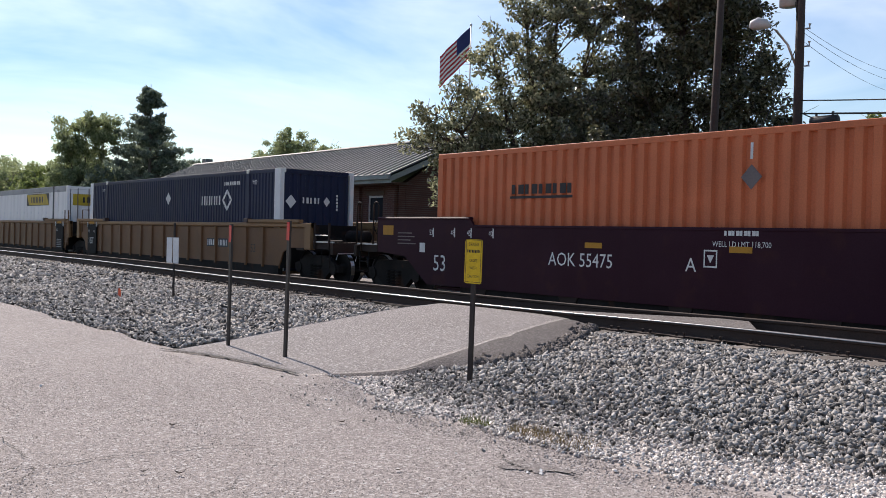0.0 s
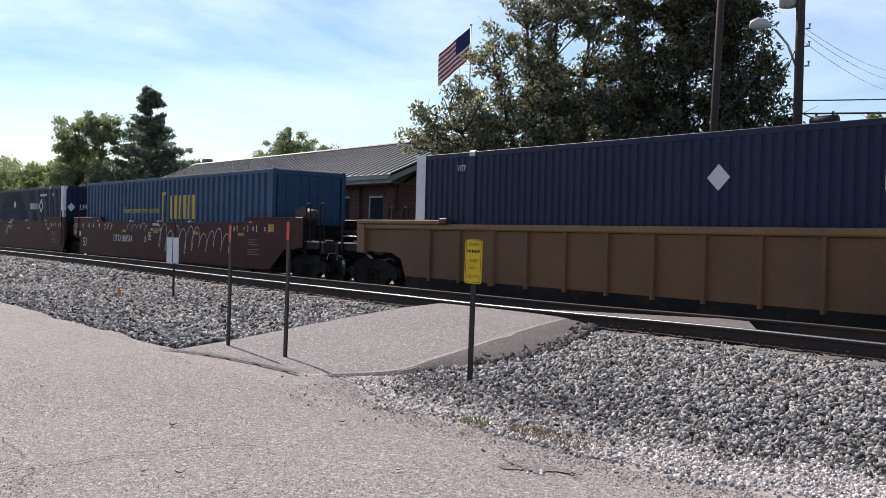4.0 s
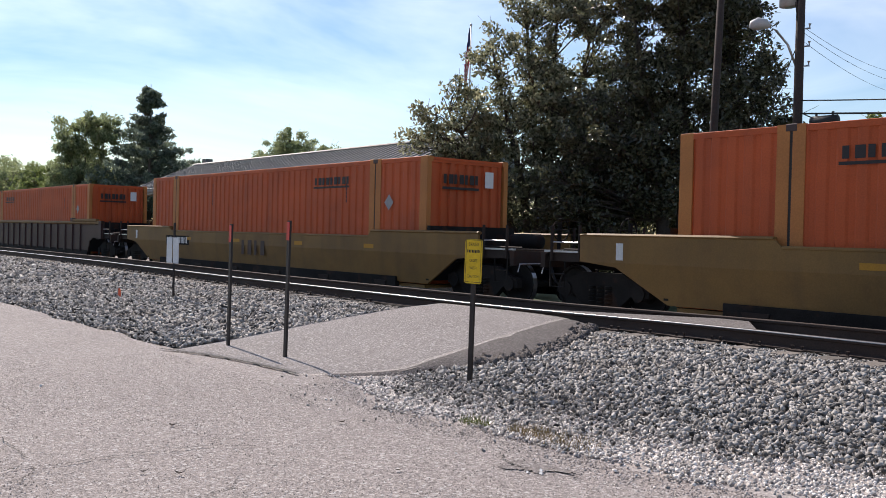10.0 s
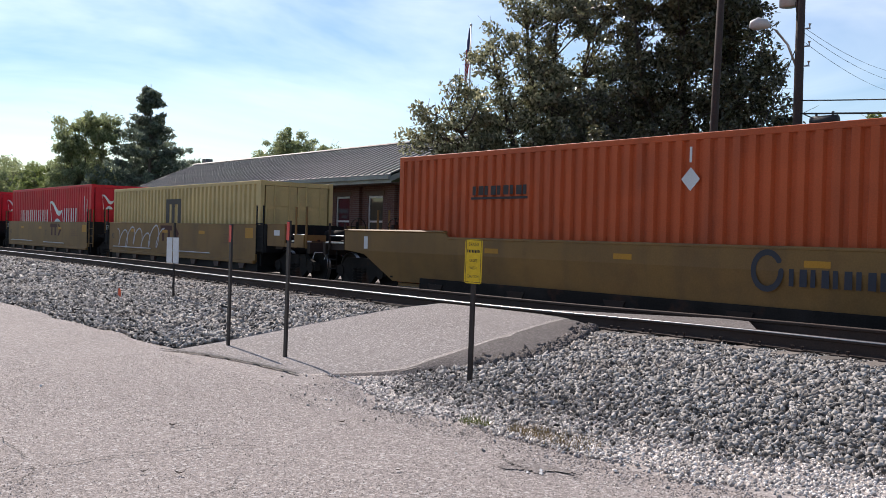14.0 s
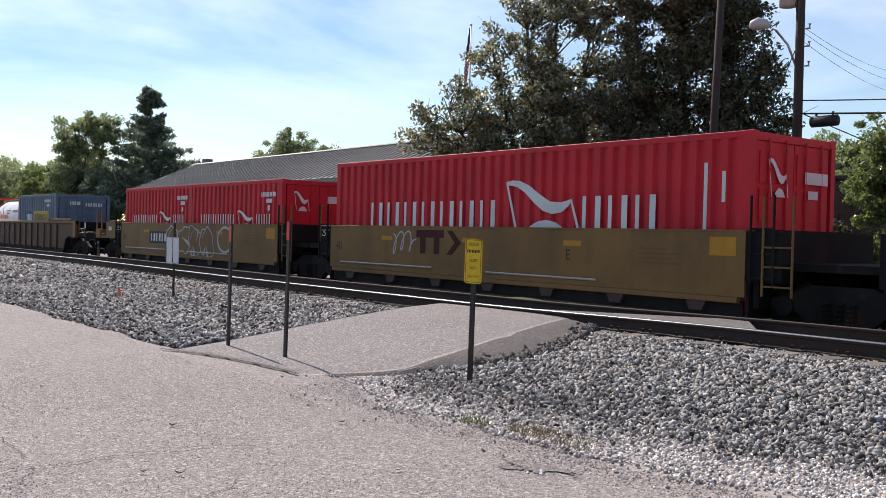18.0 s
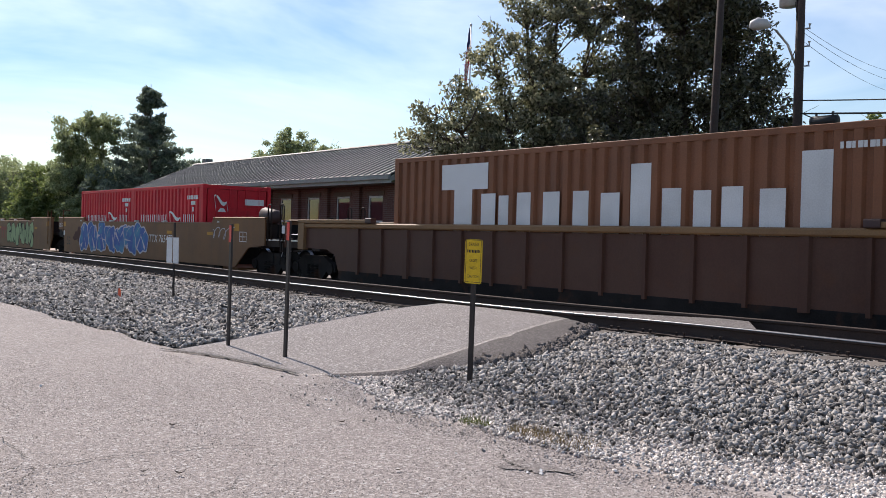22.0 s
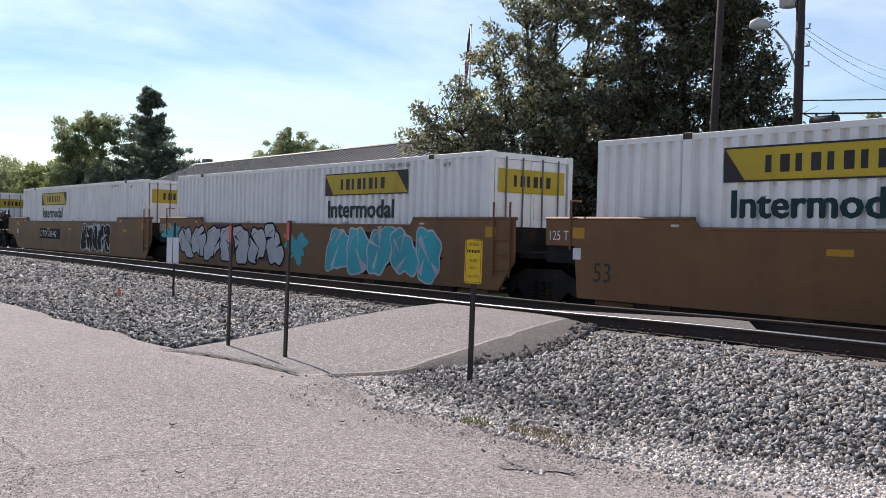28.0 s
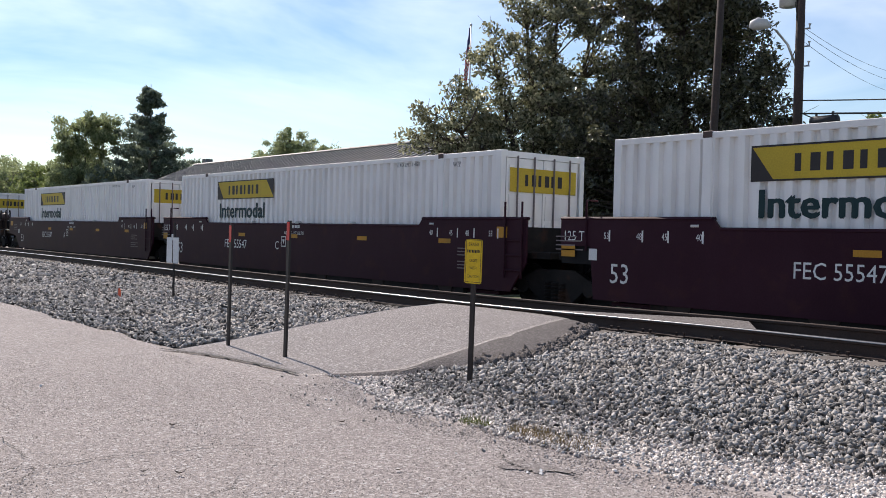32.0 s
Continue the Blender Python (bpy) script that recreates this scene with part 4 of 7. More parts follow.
for i, (x, y, h, m) in enumerate([(-112.5, 30.5, 9.0, "leaf_light"), (-117.2, 32.4, 9.6, "leaf_light"), (-121, 34.4, 10.4, "leaf_far"), (-125.6, 31.4, 10.6, "leaf_far"), (-132, 33, 11.0, "leaf_far"), (-108, 29.5, 7.0, "leaf_light"),
                                  (-92, 41.5, 8.0, "needle"), (-83.3, 39.8, 8.3, "leaf_far"), (-72.2, 44.2, 9.2, "leaf_far"), (-145, 33, 11.0, "leaf_light"), (-128, 42, 12.0, "leaf_far"), (-101, 31.6, 5.6, "leaf_far")]):
    broad_tree("tree", "bushy green tree beyond the railway line", (x, y, -0.4), [(0, 0, 0.1, 0, h * 0.85)],
               [(0, 0, h * 0.6, h * 0.34, h * 0.34, h * 0.4), (0.5, 0.3, h * 0.35, h * 0.4, h * 0.4, h * 0.3)], 120, 110, 0.19, M[m], 50 + i, clump=h * 0.085, group="trees along the line", shell=0.3)
for i, (x, y, h, m) in enumerate([(-28.3, 48.1, 8.2, "leaf_far"), (-25.2, 48.7, 8.6, "leaf_light"), (-29.8, 52.4, 8.8, "leaf_far"), (-22.8, 46.5, 8.2, "leaf_light"), (-32.5, 52, 8.6, "leaf_far"), (-18.5, 46, 8.4, "leaf_far"), (-26.8, 46.2, 7.4, "leaf_far")]):
    broad_tree("tree", "bushy green tree behind the brick building", (x, y, -0.4), [(0, 0, 0.1, 0, h * 0.85)],
               [(0, 0, h * 0.62, h * 0.33, h * 0.33, h * 0.38), (0, 0, h * 0.35, h * 0.36, h * 0.36, h * 0.3)], 150, 120, 0.12, M[m], 70 + i, clump=0.45, group="trees behind the brick building", shell=0.3)
for i, (x, y) in enumerate(((-34.6, 30.3), (-32.5, 32.6), (-30.3, 34.6), (-28.1, 36.4), (-25.9, 38.0))):
    broad_tree("tree", "low dark green tree behind the large trees", (x, y, -0.4), [(0, 0, 0.1, 0, 3.6)], [(0, 0, 2.9, 2.0, 2.0, 1.9), (0.2, 0, 1.3, 2.1, 2.0, 1.4)], 110, 100, 0.12, M["leaf_dark"], 101 + i, clump=0.5, group="low trees behind the large trees", shell=0.2, thick=0.1)
broad_tree("tree", "sunlit yellow-green tree beside the brick building", (-14.6, 29.6, -0.4), [(0, 0, 0.1, 0, 5.0), (0.2, 0, -0.6, 0.2, 4.4)],
           [(-0.7, 0, 4.2, 1.2, 1.2, 1.4), (0.5, 0.3, 4.9, 1.6, 1.5, 1.6), (0.2, 0, 2.6, 1.7, 1.5, 1.6), (1.8, 0.4, 3.6, 1.7, 1.6, 2.0)], 240, 110, 0.1, M["leaf_light"], 81, clump=0.36, shell=0.25, droop=0.8)
for i, (x, y, h) in enumerate(((-16.2, 28.4, 2.5), (-17.6, 28.6, 1.5))):
    broad_tree("bush", "tall shady green shrub before the brick building", (x, y, -0.4), [(0, 0, 0.1, 0, h * 0.8)], [(0, 0, h * 0.55, 1.0, 0.9, h * 0.5)], 70, 110, 0.08, M["leaf_far" if i else "leaf_dark"], 85 + i, clump=0.3, group="shrubs before the brick building", shell=0.2, thick=0.05)
for i, (l, d) in enumerate(((3.6, 4.6), (5.6, 5.2), (7.4, 6.0))):
    x, y = side(l, 30 + d)
    broad_tree("bush", "shady green bush at the foot of the trees", (x, y, -0.35), [(0, 0, 0, 0, 1.4)], [(0, 0, 1.2, 1.3, 1.3, 1.1)], 60, 110, 0.07, M["leaf_dark"], 90 + i, clump=0.3, group="bushes under the trees", shell=0.2, thick=0.05)


# ---- poles, wires, lamp ----
def utility_pole(x, y, top, base_r, label, lean=0):
    p = thing("utility_pole", label, "utility pole", pose(x, y, -0.4, 0, lean), "utility poles")
    part("pole", Form().tube([(0, 0, 0), (0.0, 0, top * 0.5), (0.0, 0, top)], [base_r, base_r * 0.88, base_r * 0.75], 12), M["polewood"], p, smooth=True)
    return p


pole = utility_pole(-12.25, 20.0, 9.6, 0.12, "brown wooden utility pole carrying a street lamp and cables")
arm = [Vector((-0.05, 0, 5.85)), Vector((-0.18, -0.2, 6.4)), Vector((-0.36, -0.4, 6.72)), Vector((-0.5, -0.52, 6.84))]
part("lamp_arm", Form().tube(arm, 0.028, 8), M["galv"], pole, smooth=True)
f = Form()
f.tube([(-0.46, -0.5, 6.82), (-0.54, -0.57, 6.87), (-0.66, -0.68, 6.88), (-0.76, -0.77, 6.84), (-0.8, -0.8, 6.8)], [0.05, 0.12, 0.15, 0.11, 0.03], 10)
part("lamp_head", f, M["lamp"], pole, "pale grey street lamp housing", smooth=True)
part("transformer", Form().tube([(-0.26, -0.1, 7.3), (-0.26, -0.1, 8.1)], 0.2, 14), M["lamp"], pole, "grey transformer can", smooth=True)
for z in (5.9, 6.35, 6.75):
    part("insulator", Form().tube([(0.1, 0, z), (0.24, 0, z), (0.24, 0, z + 0.1)], [0.012, 0.03, 0.035], 8), M["galv"], pole)
pole2 = utility_pole(-13.95, 19.0, 9.6, 0.105, "dark wooden utility pole standing in front of the trees", 1.8)


def cable(name, a, b, sag, r, label):
    pts = [Vector(a).lerp(Vector(b), k) - Vector((0, 0, 4 * sag * k * (1 - k))) for k in steps(0, 1, 14)]
    return solid(name, Form().tube(pts, r, 6), M["cable"], label, "cable", group="overhead cables", smooth=True)


for z, e in ((6.42, 7.62), (6.3, 7.33), (6.1, 6.95)):
    cable("cable", (-12.2, 20, z), (-20.4, 44, 2 * e - z + 0.6), 0.5, 0.005, "thin grey overhead wire from the pole")
cable("cable", (-12.2, 20, 4.42), (0, 17.5, 3.55), 0.1, 0.02, "black overhead telephone cable from the pole")
cable("cable", (-12.2, 20, 4.72), (0, 17.5, 3.75), 0.1, 0.014, "black overhead telephone cable from the pole")
cable("cable", (-12.2, 20, 4.45), (-12.2, 28.5, 3.55), 0.1, 0.014, "black overhead drop wire")
cable("cable", (-12.25, 19.98, 6.1), (-14.6, 19.1, -0.35), 0.0, 0.012, "steel guy wire from the pole to the ground")
cable("cable", (-12.72, 19.75, 9.3), (-12.28, 19.9, 7.0), 0.35, 0.008, "thin black drop wire looped beside the pole")
cable("cable", (-12.5, 19.85, 9.3), (-12.22, 19.9, 6.4), 0.5, 0.008, "thin black drop wire looped beside the pole")
cl = thing("splice_closure", "black cable splice box hanging on the telephone cable", "splice box", pose(-11.5, 19.86, 4.18), "")
part("case", Form().tube([(-0.34, 0, 0), (-0.3, 0, 0), (0.3, 0, 0), (0.34, 0, 0)], [0.06, 0.13, 0.13, 0.06], 10), M["cable"], cl, smooth=True)
for x in (-0.2, 0.2):
    part("hanger", Form().box(x - 0.02, x + 0.02, -0.02, 0.02, 0.1, 0.2), M["cable"], cl)

drawn = set(bpy.data.objects)
# ---- posts and signs by the crossing ----
def marker_post(x, y, z, top, lean):
    p = thing("marker_post", "dark steel marker post with red reflective tape at its top", "post", pose(x, y, z - 0.05, 0, lean), "marker posts at the crossing")
    h = top - z + 0.05
    part("channel", Form().prism_z([(-0.032, -0.016), (0.032, -0.016), (0.032, 0.016), (0.02, 0.016), (0.02, -0.006), (-0.02, -0.006), (-0.02, 0.016), (-0.032, 0.016)], 0, h), M["post"], p)
    part("reflective_tape", Form().prism_z([(-0.036, -0.022), (0.036, -0.022), (0.036, -0.017), (-0.036, -0.017)], h - 0.27, h - 0.02), M["red"], p, "red reflective tape")


marker_post(-13.2, 6.38, apron_z(6.38), 1.50, 0.8)
marker_post(-11.62, 6.47, apron_z(6.47), 1.56, 1.2)


def warning_sign():
    s = thing("warning_sign", "small yellow warning sign on a dark steel post", "sign", pose(-8.76, 7.39, -0.4, 0, 1.0, 12))
    part("post", Form().prism_z([(-0.03, -0.015), (0.03, -0.015), (0.03, 0.015), (-0.03, 0.015)], 0, 1.74), M["post"], s)
    ring = []
    for cx, cz, a0 in ((0.1, 0.02, -90), (0.1, 0.49, 0), (-0.1, 0.49, 90), (-0.1, 0.02, 180)):
        ring += [(cx + 0.03 * math.cos(radians(a0 + q)), cz + 0.03 * math.sin(radians(a0 + q))) for q in (0, 30, 60, 90)]
    plate = part("plate", Form().prism_y([(x, z + 1.25) for x, z in ring], -0.022, -0.017), M["signyellow"], s, "yellow aluminium plate")
    f = Form()
    for text, size, z in (("TRAINS", 0.058, 1.69), ("CROSS", 0.05, 1.5), ("WITH", 0.05, 1.41), ("CAUTION", 0.05, 1.31)):
        vs = words(text, size, 0.8)[0]
        write(f, text, -max(x for x, _ in vs) / 2, -0.0235, z, size, 0.8)
    tagged(part("lettering", f, M["darkletter"], plate), kind="stuff")
    f = Form().flat(strokes(-0.095, 1.61, 0.19, 0.035, 8, 0.55), -0.0235)
    tagged(part("small_print", f, M["darkletter"], plate), kind="stuff")
    f = Form().flat([rect(-0.115, 1.255, 0.23, 0.006), rect(-0.115, 1.759, 0.23, 0.006), rect(-0.115, 1.261, 0.006, 0.498), rect(0.109, 1.261, 0.006, 0.498)], -0.0232)
    tagged(part("border", f, M["darkletter"], plate), kind="stuff")


warning_sign()
fp = thing("panel_post", "thin dark post with two small white panels", "sign", pose(-22.78, 9.5, -0.42))
part("post", Form().tube([(0, 0, 0), (0, 0, 1.98)], 0.03, 8), M["post"], fp)
part("panel", Form().box(-0.36, -0.04, -0.05, -0.035, 0.98, 1.62), M["white"], fp)
part("panel", Form().box(0.04, 0.36, -0.05, -0.035, 0.98, 1.62), M["white"], fp)
fl = thing("marking_flag", "small fluorescent orange marking flag in the gravel", "flag", pose(-23.3, 8.3, -0.36))
part("wire", Form().tube([(0, 0, 0), (0, 0, 0.3)], 0.004, 5), M["galv"], fl)
M["orange_flag"] = surface("fluorescent_orange", (0.9, 0.12, 0.04), rough=0.5, stain=0.05)
part("flag_sheet", Form().prism_y([(0, 0.12), (0.16, 0.08), (0.2, 0.2), (0.13, 0.29), (0, 0.28)], -0.004, 0.004), M["orange_flag"], fl)
settle(drawn)

# ---- the train ----
SPEED = 15.3
FLOOR = 0.31             # height of the containers' floors over the rails
MOVING = []              # things of the train with their place at 0 s
WHEELS = []

M["blue"] = paint("navy_container_paint", (0.013, 0.019, 0.054), stain=0.2)
M["greyblue_paint"] = paint("grey_blue_container_paint", (0.03, 0.075, 0.15), stain=0.3)
M["orange"] = paint("orange_container_paint", (0.52, 0.095, 0.026), stain=0.2)
M["faded_orange"] = paint("faded_orange_container_paint", (0.62, 0.17, 0.07), dirt=(0.3, 0.09, 0.05), stain=0.25, rust=0.12)
M["orange_post"] = paint("yellow_orange_post_paint", (0.48, 0.18, 0.05), stain=0.2)
M["crimson"] = paint("crimson_container_paint", (0.6, 0.022, 0.034), stain=0.15)
M["cream"] = paint("cream_container_paint", (0.58, 0.43, 0.19), stain=0.2)
M["rustorange"] = paint("brown_orange_container_paint", (0.24, 0.095, 0.045), stain=0.25)
M["greyblue"] = paint("faded_grey_blue_container_paint", (0.15, 0.2, 0.26), stain=0.4, rust=0.35)
M["cobalt"] = paint("cobalt_container_paint", (0.02, 0.045, 0.22), stain=0.2)
M["boxwhite"] = paint("white_container_paint", (0.92, 0.885, 0.85), stain=0.1, streak=0.12, fine=0.04, fade=0.0)
M["nameyellow"] = paint("yellow_name_panel", (0.56, 0.39, 0.035), stain=0.15)
M["teal"] = paint("dark_green_lettering", (0.008, 0.034, 0.038), stain=0.1)
M["steelgrey"] = paint("grey_trim", (0.35, 0.35, 0.35))
M["purple"] = paint("dark_purple_car_paint", (0.033, 0.0085, 0.0165), dirt=(0.046, 0.017, 0.027), streak=0.3, stain=0.4, rust=0.15, spec=0.12)
M["maroon"] = paint("red_brown_car_paint", (0.062, 0.0135, 0.014), dirt=(0.08, 0.028, 0.026), streak=0.3, stain=0.4, rust=0.15, spec=0.15)
M["brown"] = paint("rusty_brown_car_paint", (0.085, 0.037, 0.024), dirt=(0.115, 0.062, 0.042), streak=0.4, stain=0.5, rust=0.35)
M["gear"] = paint("grimy_brown_underframe_paint", (0.03, 0.02, 0.016), rough=0.8, spec=0.25, rust=0.3)
M["plum_brown"] = paint("dirty_purple_brown_car_paint", (0.052, 0.024, 0.023), dirt=(0.075, 0.042, 0.038), stain=0.4, rust=0.25)
M["ochre"] = paint("ochre_brown_car_paint", (0.17, 0.082, 0.036), dirt=(0.11, 0.065, 0.042), streak=0.4, stain=0.5, rust=0.3)
# tan chord paint, lightened for the sun along the car tops
M["chord_lit_tan"] = paint("tan_chord_paint", (0.25, 0.14, 0.062), dirt=(0.16, 0.1, 0.06), streak=0.2, stain=0.5, rust=0.2)
M["umber"] = paint("dirty_grey_brown_car_paint", (0.072, 0.043, 0.04), stain=0.4, rust=0.2)
M["olive"] = paint("dirty_yellow_car_paint", (0.225, 0.125, 0.038), dirt=(0.115, 0.07, 0.035), streak=0.5, stain=0.55, rust=0.2)
M["tan"] = paint("tan_car_paint", (0.19, 0.09, 0.036), dirt=(0.105, 0.06, 0.037), streak=0.45, stain=0.5, rust=0.25)
M["graf_blue"] = paint("blue_spray_paint", (0.025, 0.1, 0.36), dirt=(0.05, 0.33, 0.42), stain=0.9, scale=2.4, streak=0.0, rust=0.0)
M["graf_silver"] = paint("silver_spray_paint", (0.5, 0.5, 0.52), dirt=(0.26, 0.24, 0.3), stain=0.6, scale=2.2)
M["graf_teal"] = paint("teal_spray_paint", (0.03, 0.42, 0.48))
M["graf_green"] = paint("pale_green_spray_paint", (0.3, 0.42, 0.2))
M["slate"] = paint("dark_slate_paint", (0.035, 0.04, 0.055))
M["plum"] = paint("plum_spray_paint", (0.12, 0.03, 0.07))
M["faded_red"] = paint("faded_red_paint", (0.28, 0.045, 0.03))
M["tankwhite"] = surface("white_tank_cladding", (0.8, 0.8, 0.8), rough=0.35, stain=0.1)


def corrugated(length, h, pitch=0.28, depth=0.058, flat_ends=0.1):
    """One wavy steel side, in x and z, outer face at y = 0."""
    xs, x = [(-length / 2, 0)], -length / 2 + flat_ends
    n = int((length - 2 * flat_ends) / pitch)
    p = (length - 2 * flat_ends) / n
    for i in range(n):
        a = x + i * p
        xs += [(a, 0), (a + p * 0.12, depth), (a + p * 0.42, depth), (a + p * 0.54, 0)]
    xs += [(length / 2, 0)]
    vs = [(a, d, z) for a, d in xs for z in (0.12, h - 0.1)]
    return vs, [(2 * i, 2 * i + 2, 2 * i + 3, 2 * i + 1) for i in range(len(xs) - 1)]


def container(name, label, x, length, h, mat, posts=None, post_w=0.16, inset=0.0, style="ribs", doors=True, pitch=0.28, group="containers on the train", rail_mat=None, depth=0.058):
    """A shipping container at x along the train. inset: how far the lifting posts stand from the ends, if they do."""
    c = thing(name, label, "container", pose(x, YT, FLOOR), group)
    MOVING.append((c, x, YT, FLOOR))
    W, L = 1.22, length
    key = (round(L, 2), round(h, 2), mat.name, style, pitch)
    pm = posts or mat

    def side():
        if style == "ribs":
            return mesh_of("side_wall", *corrugated(L - 0.1, h, pitch, depth), mat)
        f = Form().box(-L / 2 + 0.05, L / 2 - 0.05, 0.012, 0.03, 0.12, h - 0.1)
        return mesh_of("side_wall", f.v, f.f, M["steelgrey"])

    for s in (-1, 1):
        wall = part("side_wall", once((key, "side"), side), mat, c, at=pose(0, s * W, 0, 0, 0, 0 if s < 0 else 180))
        if style != "ribs":
            pw = (L - 0.1) / 13
            for i in range(13):
                part("side_panel", once((key, "panel"), lambda: mesh_of("side_panel", *(lambda f: (f.v, f.f))(Form().box(0.02, pw - 0.02, 0.0, 0.0115, 0.12, h - 0.1)), mat)), mat, wall, at=pose(-L / 2 + 0.05 + i * pw, 0, 0))
                part("tie_down_boss", once((key, "boss"), lambda: mesh_of("tie_down_boss", *(lambda f: (f.v, f.f))(Form().tube([(0, 0.004, 0), (0, -0.006, 0)], 0.07, 12).tube([(0.025, -0.006, 0), (0.025, -0.012, 0)], 0.025, 8)), M["white"])), mat, wall, at=pose(-L / 2 + 0.05 + (i + 0.5) * pw, 0, 1.72))

    def roof():
        f = Form()
        n = int(L / 0.42)
        for i in range(n):
            a = -L / 2 + 0.08 + i * (L - 0.16) / n
            f.box(a + 0.04, a + (L - 0.16) / n - 0.04, -W + 0.1, W - 0.1, h - 0.045, h - 0.02)
        f.box(-L / 2 + 0.02, L / 2 - 0.02, -W + 0.05, W - 0.05, h - 0.07, h - 0.044)
        return mesh_of("roof", f.v, f.f, mat)

    part("roof", once((key, "roof"), roof), mat, c)
    part("floor", once((key, "floor"), lambda: mesh_of("floor", *(lambda f: (f.v, f.f))(Form().box(-L / 2 + 0.05, L / 2 - 0.05, -W + 0.06, W - 0.06, 0.02, 0.16)), M["umber"])), M["umber"], c)

    def rail(z0, z1):
        f = Form().box(-L / 2 + 0.02, L / 2 - 0.02, -0.03, 0.03, z0, z1, 0.008)
        return mesh_of("rail", f.v, f.f, rail_mat or mat)

    for s in (-1, 1):
        part("top_rail", once((key, "tr", (rail_mat or mat).name), lambda: rail(h - (0.11 if style == "ribs" else 0.26), h)), mat, c, at=pose(0, s * (W - 0.026), 0))
        part("bottom_rail", once((key, "br"), lambda: rail(0.0, 0.13)), mat, c, at=pose(0, s * (W - 0.026), 0))

    def post():
        f = Form().box(-post_w / 2, post_w / 2, -0.045, 0.08, 0.0, h - 0.003)
        return mesh_of("corner_post", f.v, f.f, pm)

    def casting():
        f = Form().box(-0.09, 0.09, -0.084, 0.084, -0.06, 0.06, 0.012)
        return mesh_of("corner_casting", f.v, f.f, pm)

    for sx, sy in product((-1, 1), (-1, 1)):
        rot = 0 if sy < 0 else 180
        part("corner_post", once((key, "post", pm.name, post_w), post), pm, c, at=pose(sx * (L / 2 - post_w / 2), sy * (W - 0.04), 0, 0, 0, rot))
        for z in (0.055, h - 0.055):
            part("corner_casting", once((pm.name, "cast"), casting), pm, c, at=pose(sx * (L / 2 - 0.085), sy * (W - 0.082), z))
        if inset:
            pair = posts is M["orange_post"]
            lm = pm if pair else mat if style == "ribs" else M["slate"]

            def lift():
                f = Form()
                for a, b in ((-0.24, -0.025), (0.025, 0.24)) if pair else ((-0.09, 0.09),):
                    f.box(a, b, -0.014, 0.04, 0.0, h + 0.012)
                return mesh_of("lifting_post", f.v, f.f, lm)

            part("lifting_post", once((h, "lift", lm.name), lift), lm, c, at=pose(sx * (L / 2 - inset), sy * W, 0, 0, 0, rot))
            if pair:
                part("post_seam", once((h, "seam"), lambda: mesh_of("post_seam", *(lambda f: (f.v, f.f))(Form().box(-0.024, 0.024, -0.006, 0.03, 0.0, h)), M["darkletter"])), lm, c, at=pose(sx * (L / 2 - inset), sy * W, 0, 0, 0, rot))
            part("corner_casting", once((lm.name, "cast2"), lambda: mesh_of("corner_casting", *(lambda f: (f.v, f.f))(Form().box(-0.09, 0.09, -0.05, 0.05, -0.06, 0.06, 0.012)), M["galv"] if mat.name.startswith("navy") else M["umber"])), lm, c, at=pose(sx * (L / 2 - inset), sy * (W - 0.03), h - 0.04))

    def endwall():
        f = Form()
        vs, fs = corrugated(2 * W - 0.3, h, 0.25, 0.05, 0.06)
        f.add([(y, a, z) for a, y, z in vs], [tuple(reversed(q)) for q in fs])
        f.box(-0.02, 0.06, -W + 0.1, W - 0.1, h - 0.13, h - 0.01)
        f.box(-0.02, 0.06, -W + 0.1, W - 0.1, 0.0, 0.16)
        return mesh_of("end_wall", f.v, f.f, mat)

    part("end_wall", once((key, "end"), endwall), mat, c, at=pose(-L / 2 + 0.06, 0, 0))
    if not doors:
        part("end_wall", once((key, "end"), endwall), mat, c, at=pose(L / 2 - 0.06, 0, 0, 0, 0, 180))
    else:
        part("door_header", Form().box(L / 2 - 0.1, L / 2 - 0.01, -W + 0.1, W - 0.1, h - 0.14, h - 0.012), mat, c)
        part("door_sill", Form().box(L / 2 - 0.1, L / 2 - 0.01, -W + 0.1, W - 0.1, 0.0, 0.13), mat, c)

        def leaf():
            f = Form().box(-0.04, 0.0, -0.52, 0.52, 0.15, h - 0.15)
            return mesh_of("door", f.v, f.f, mat)

        def door_panel():
            f = Form().box(0.0, 0.02, -0.46, 0.46, 0.0, (h - 0.45) / 4 - 0.1)
            return mesh_of("door_panel", f.v, f.f, mat)

        for s in (-1, 1):
            d = part("door", once((key, "door"), leaf), mat, c, at=pose(L / 2 - 0.03, s * 0.53, 0))
            for k in range(4):
                part("door_panel", once((key, "doorpanel"), door_panel), mat, d, at=pose(0, 0, 0.25 + k * (h - 0.45) / 4))
            for q in (-0.24, 0.24):
                part("locking_bar", once((h, mat.name, "bar"), lambda: mesh_of("locking_bar", *(lambda f: (f.v, f.f))(Form().tube([(0, 0, 0.1), (0, 0, h - 0.1)], 0.02, 6).box(-0.01, 0.03, -0.02, 0.16, 1.05, 1.09)), M["stencil"] if mat is M["boxwhite"] else mat)), mat, d, at=pose(0.045, q, 0))
    return c


def paint_on(c, name, polys, mat, label="", y=-1.2255):
    """A flat painted mark on a container's or car's near side."""
    ob = part(name, Form().flat(polys, y), mat, c, label)
    return tagged(ob, kind="stuff") if len(polys) > 3 else ob


def paint_end(c, name, polys, mat, x):
    ob = part(name, Form().flat_end(polys, x), mat, c)
    return tagged(ob, kind="stuff") if len(polys) > 3 else ob


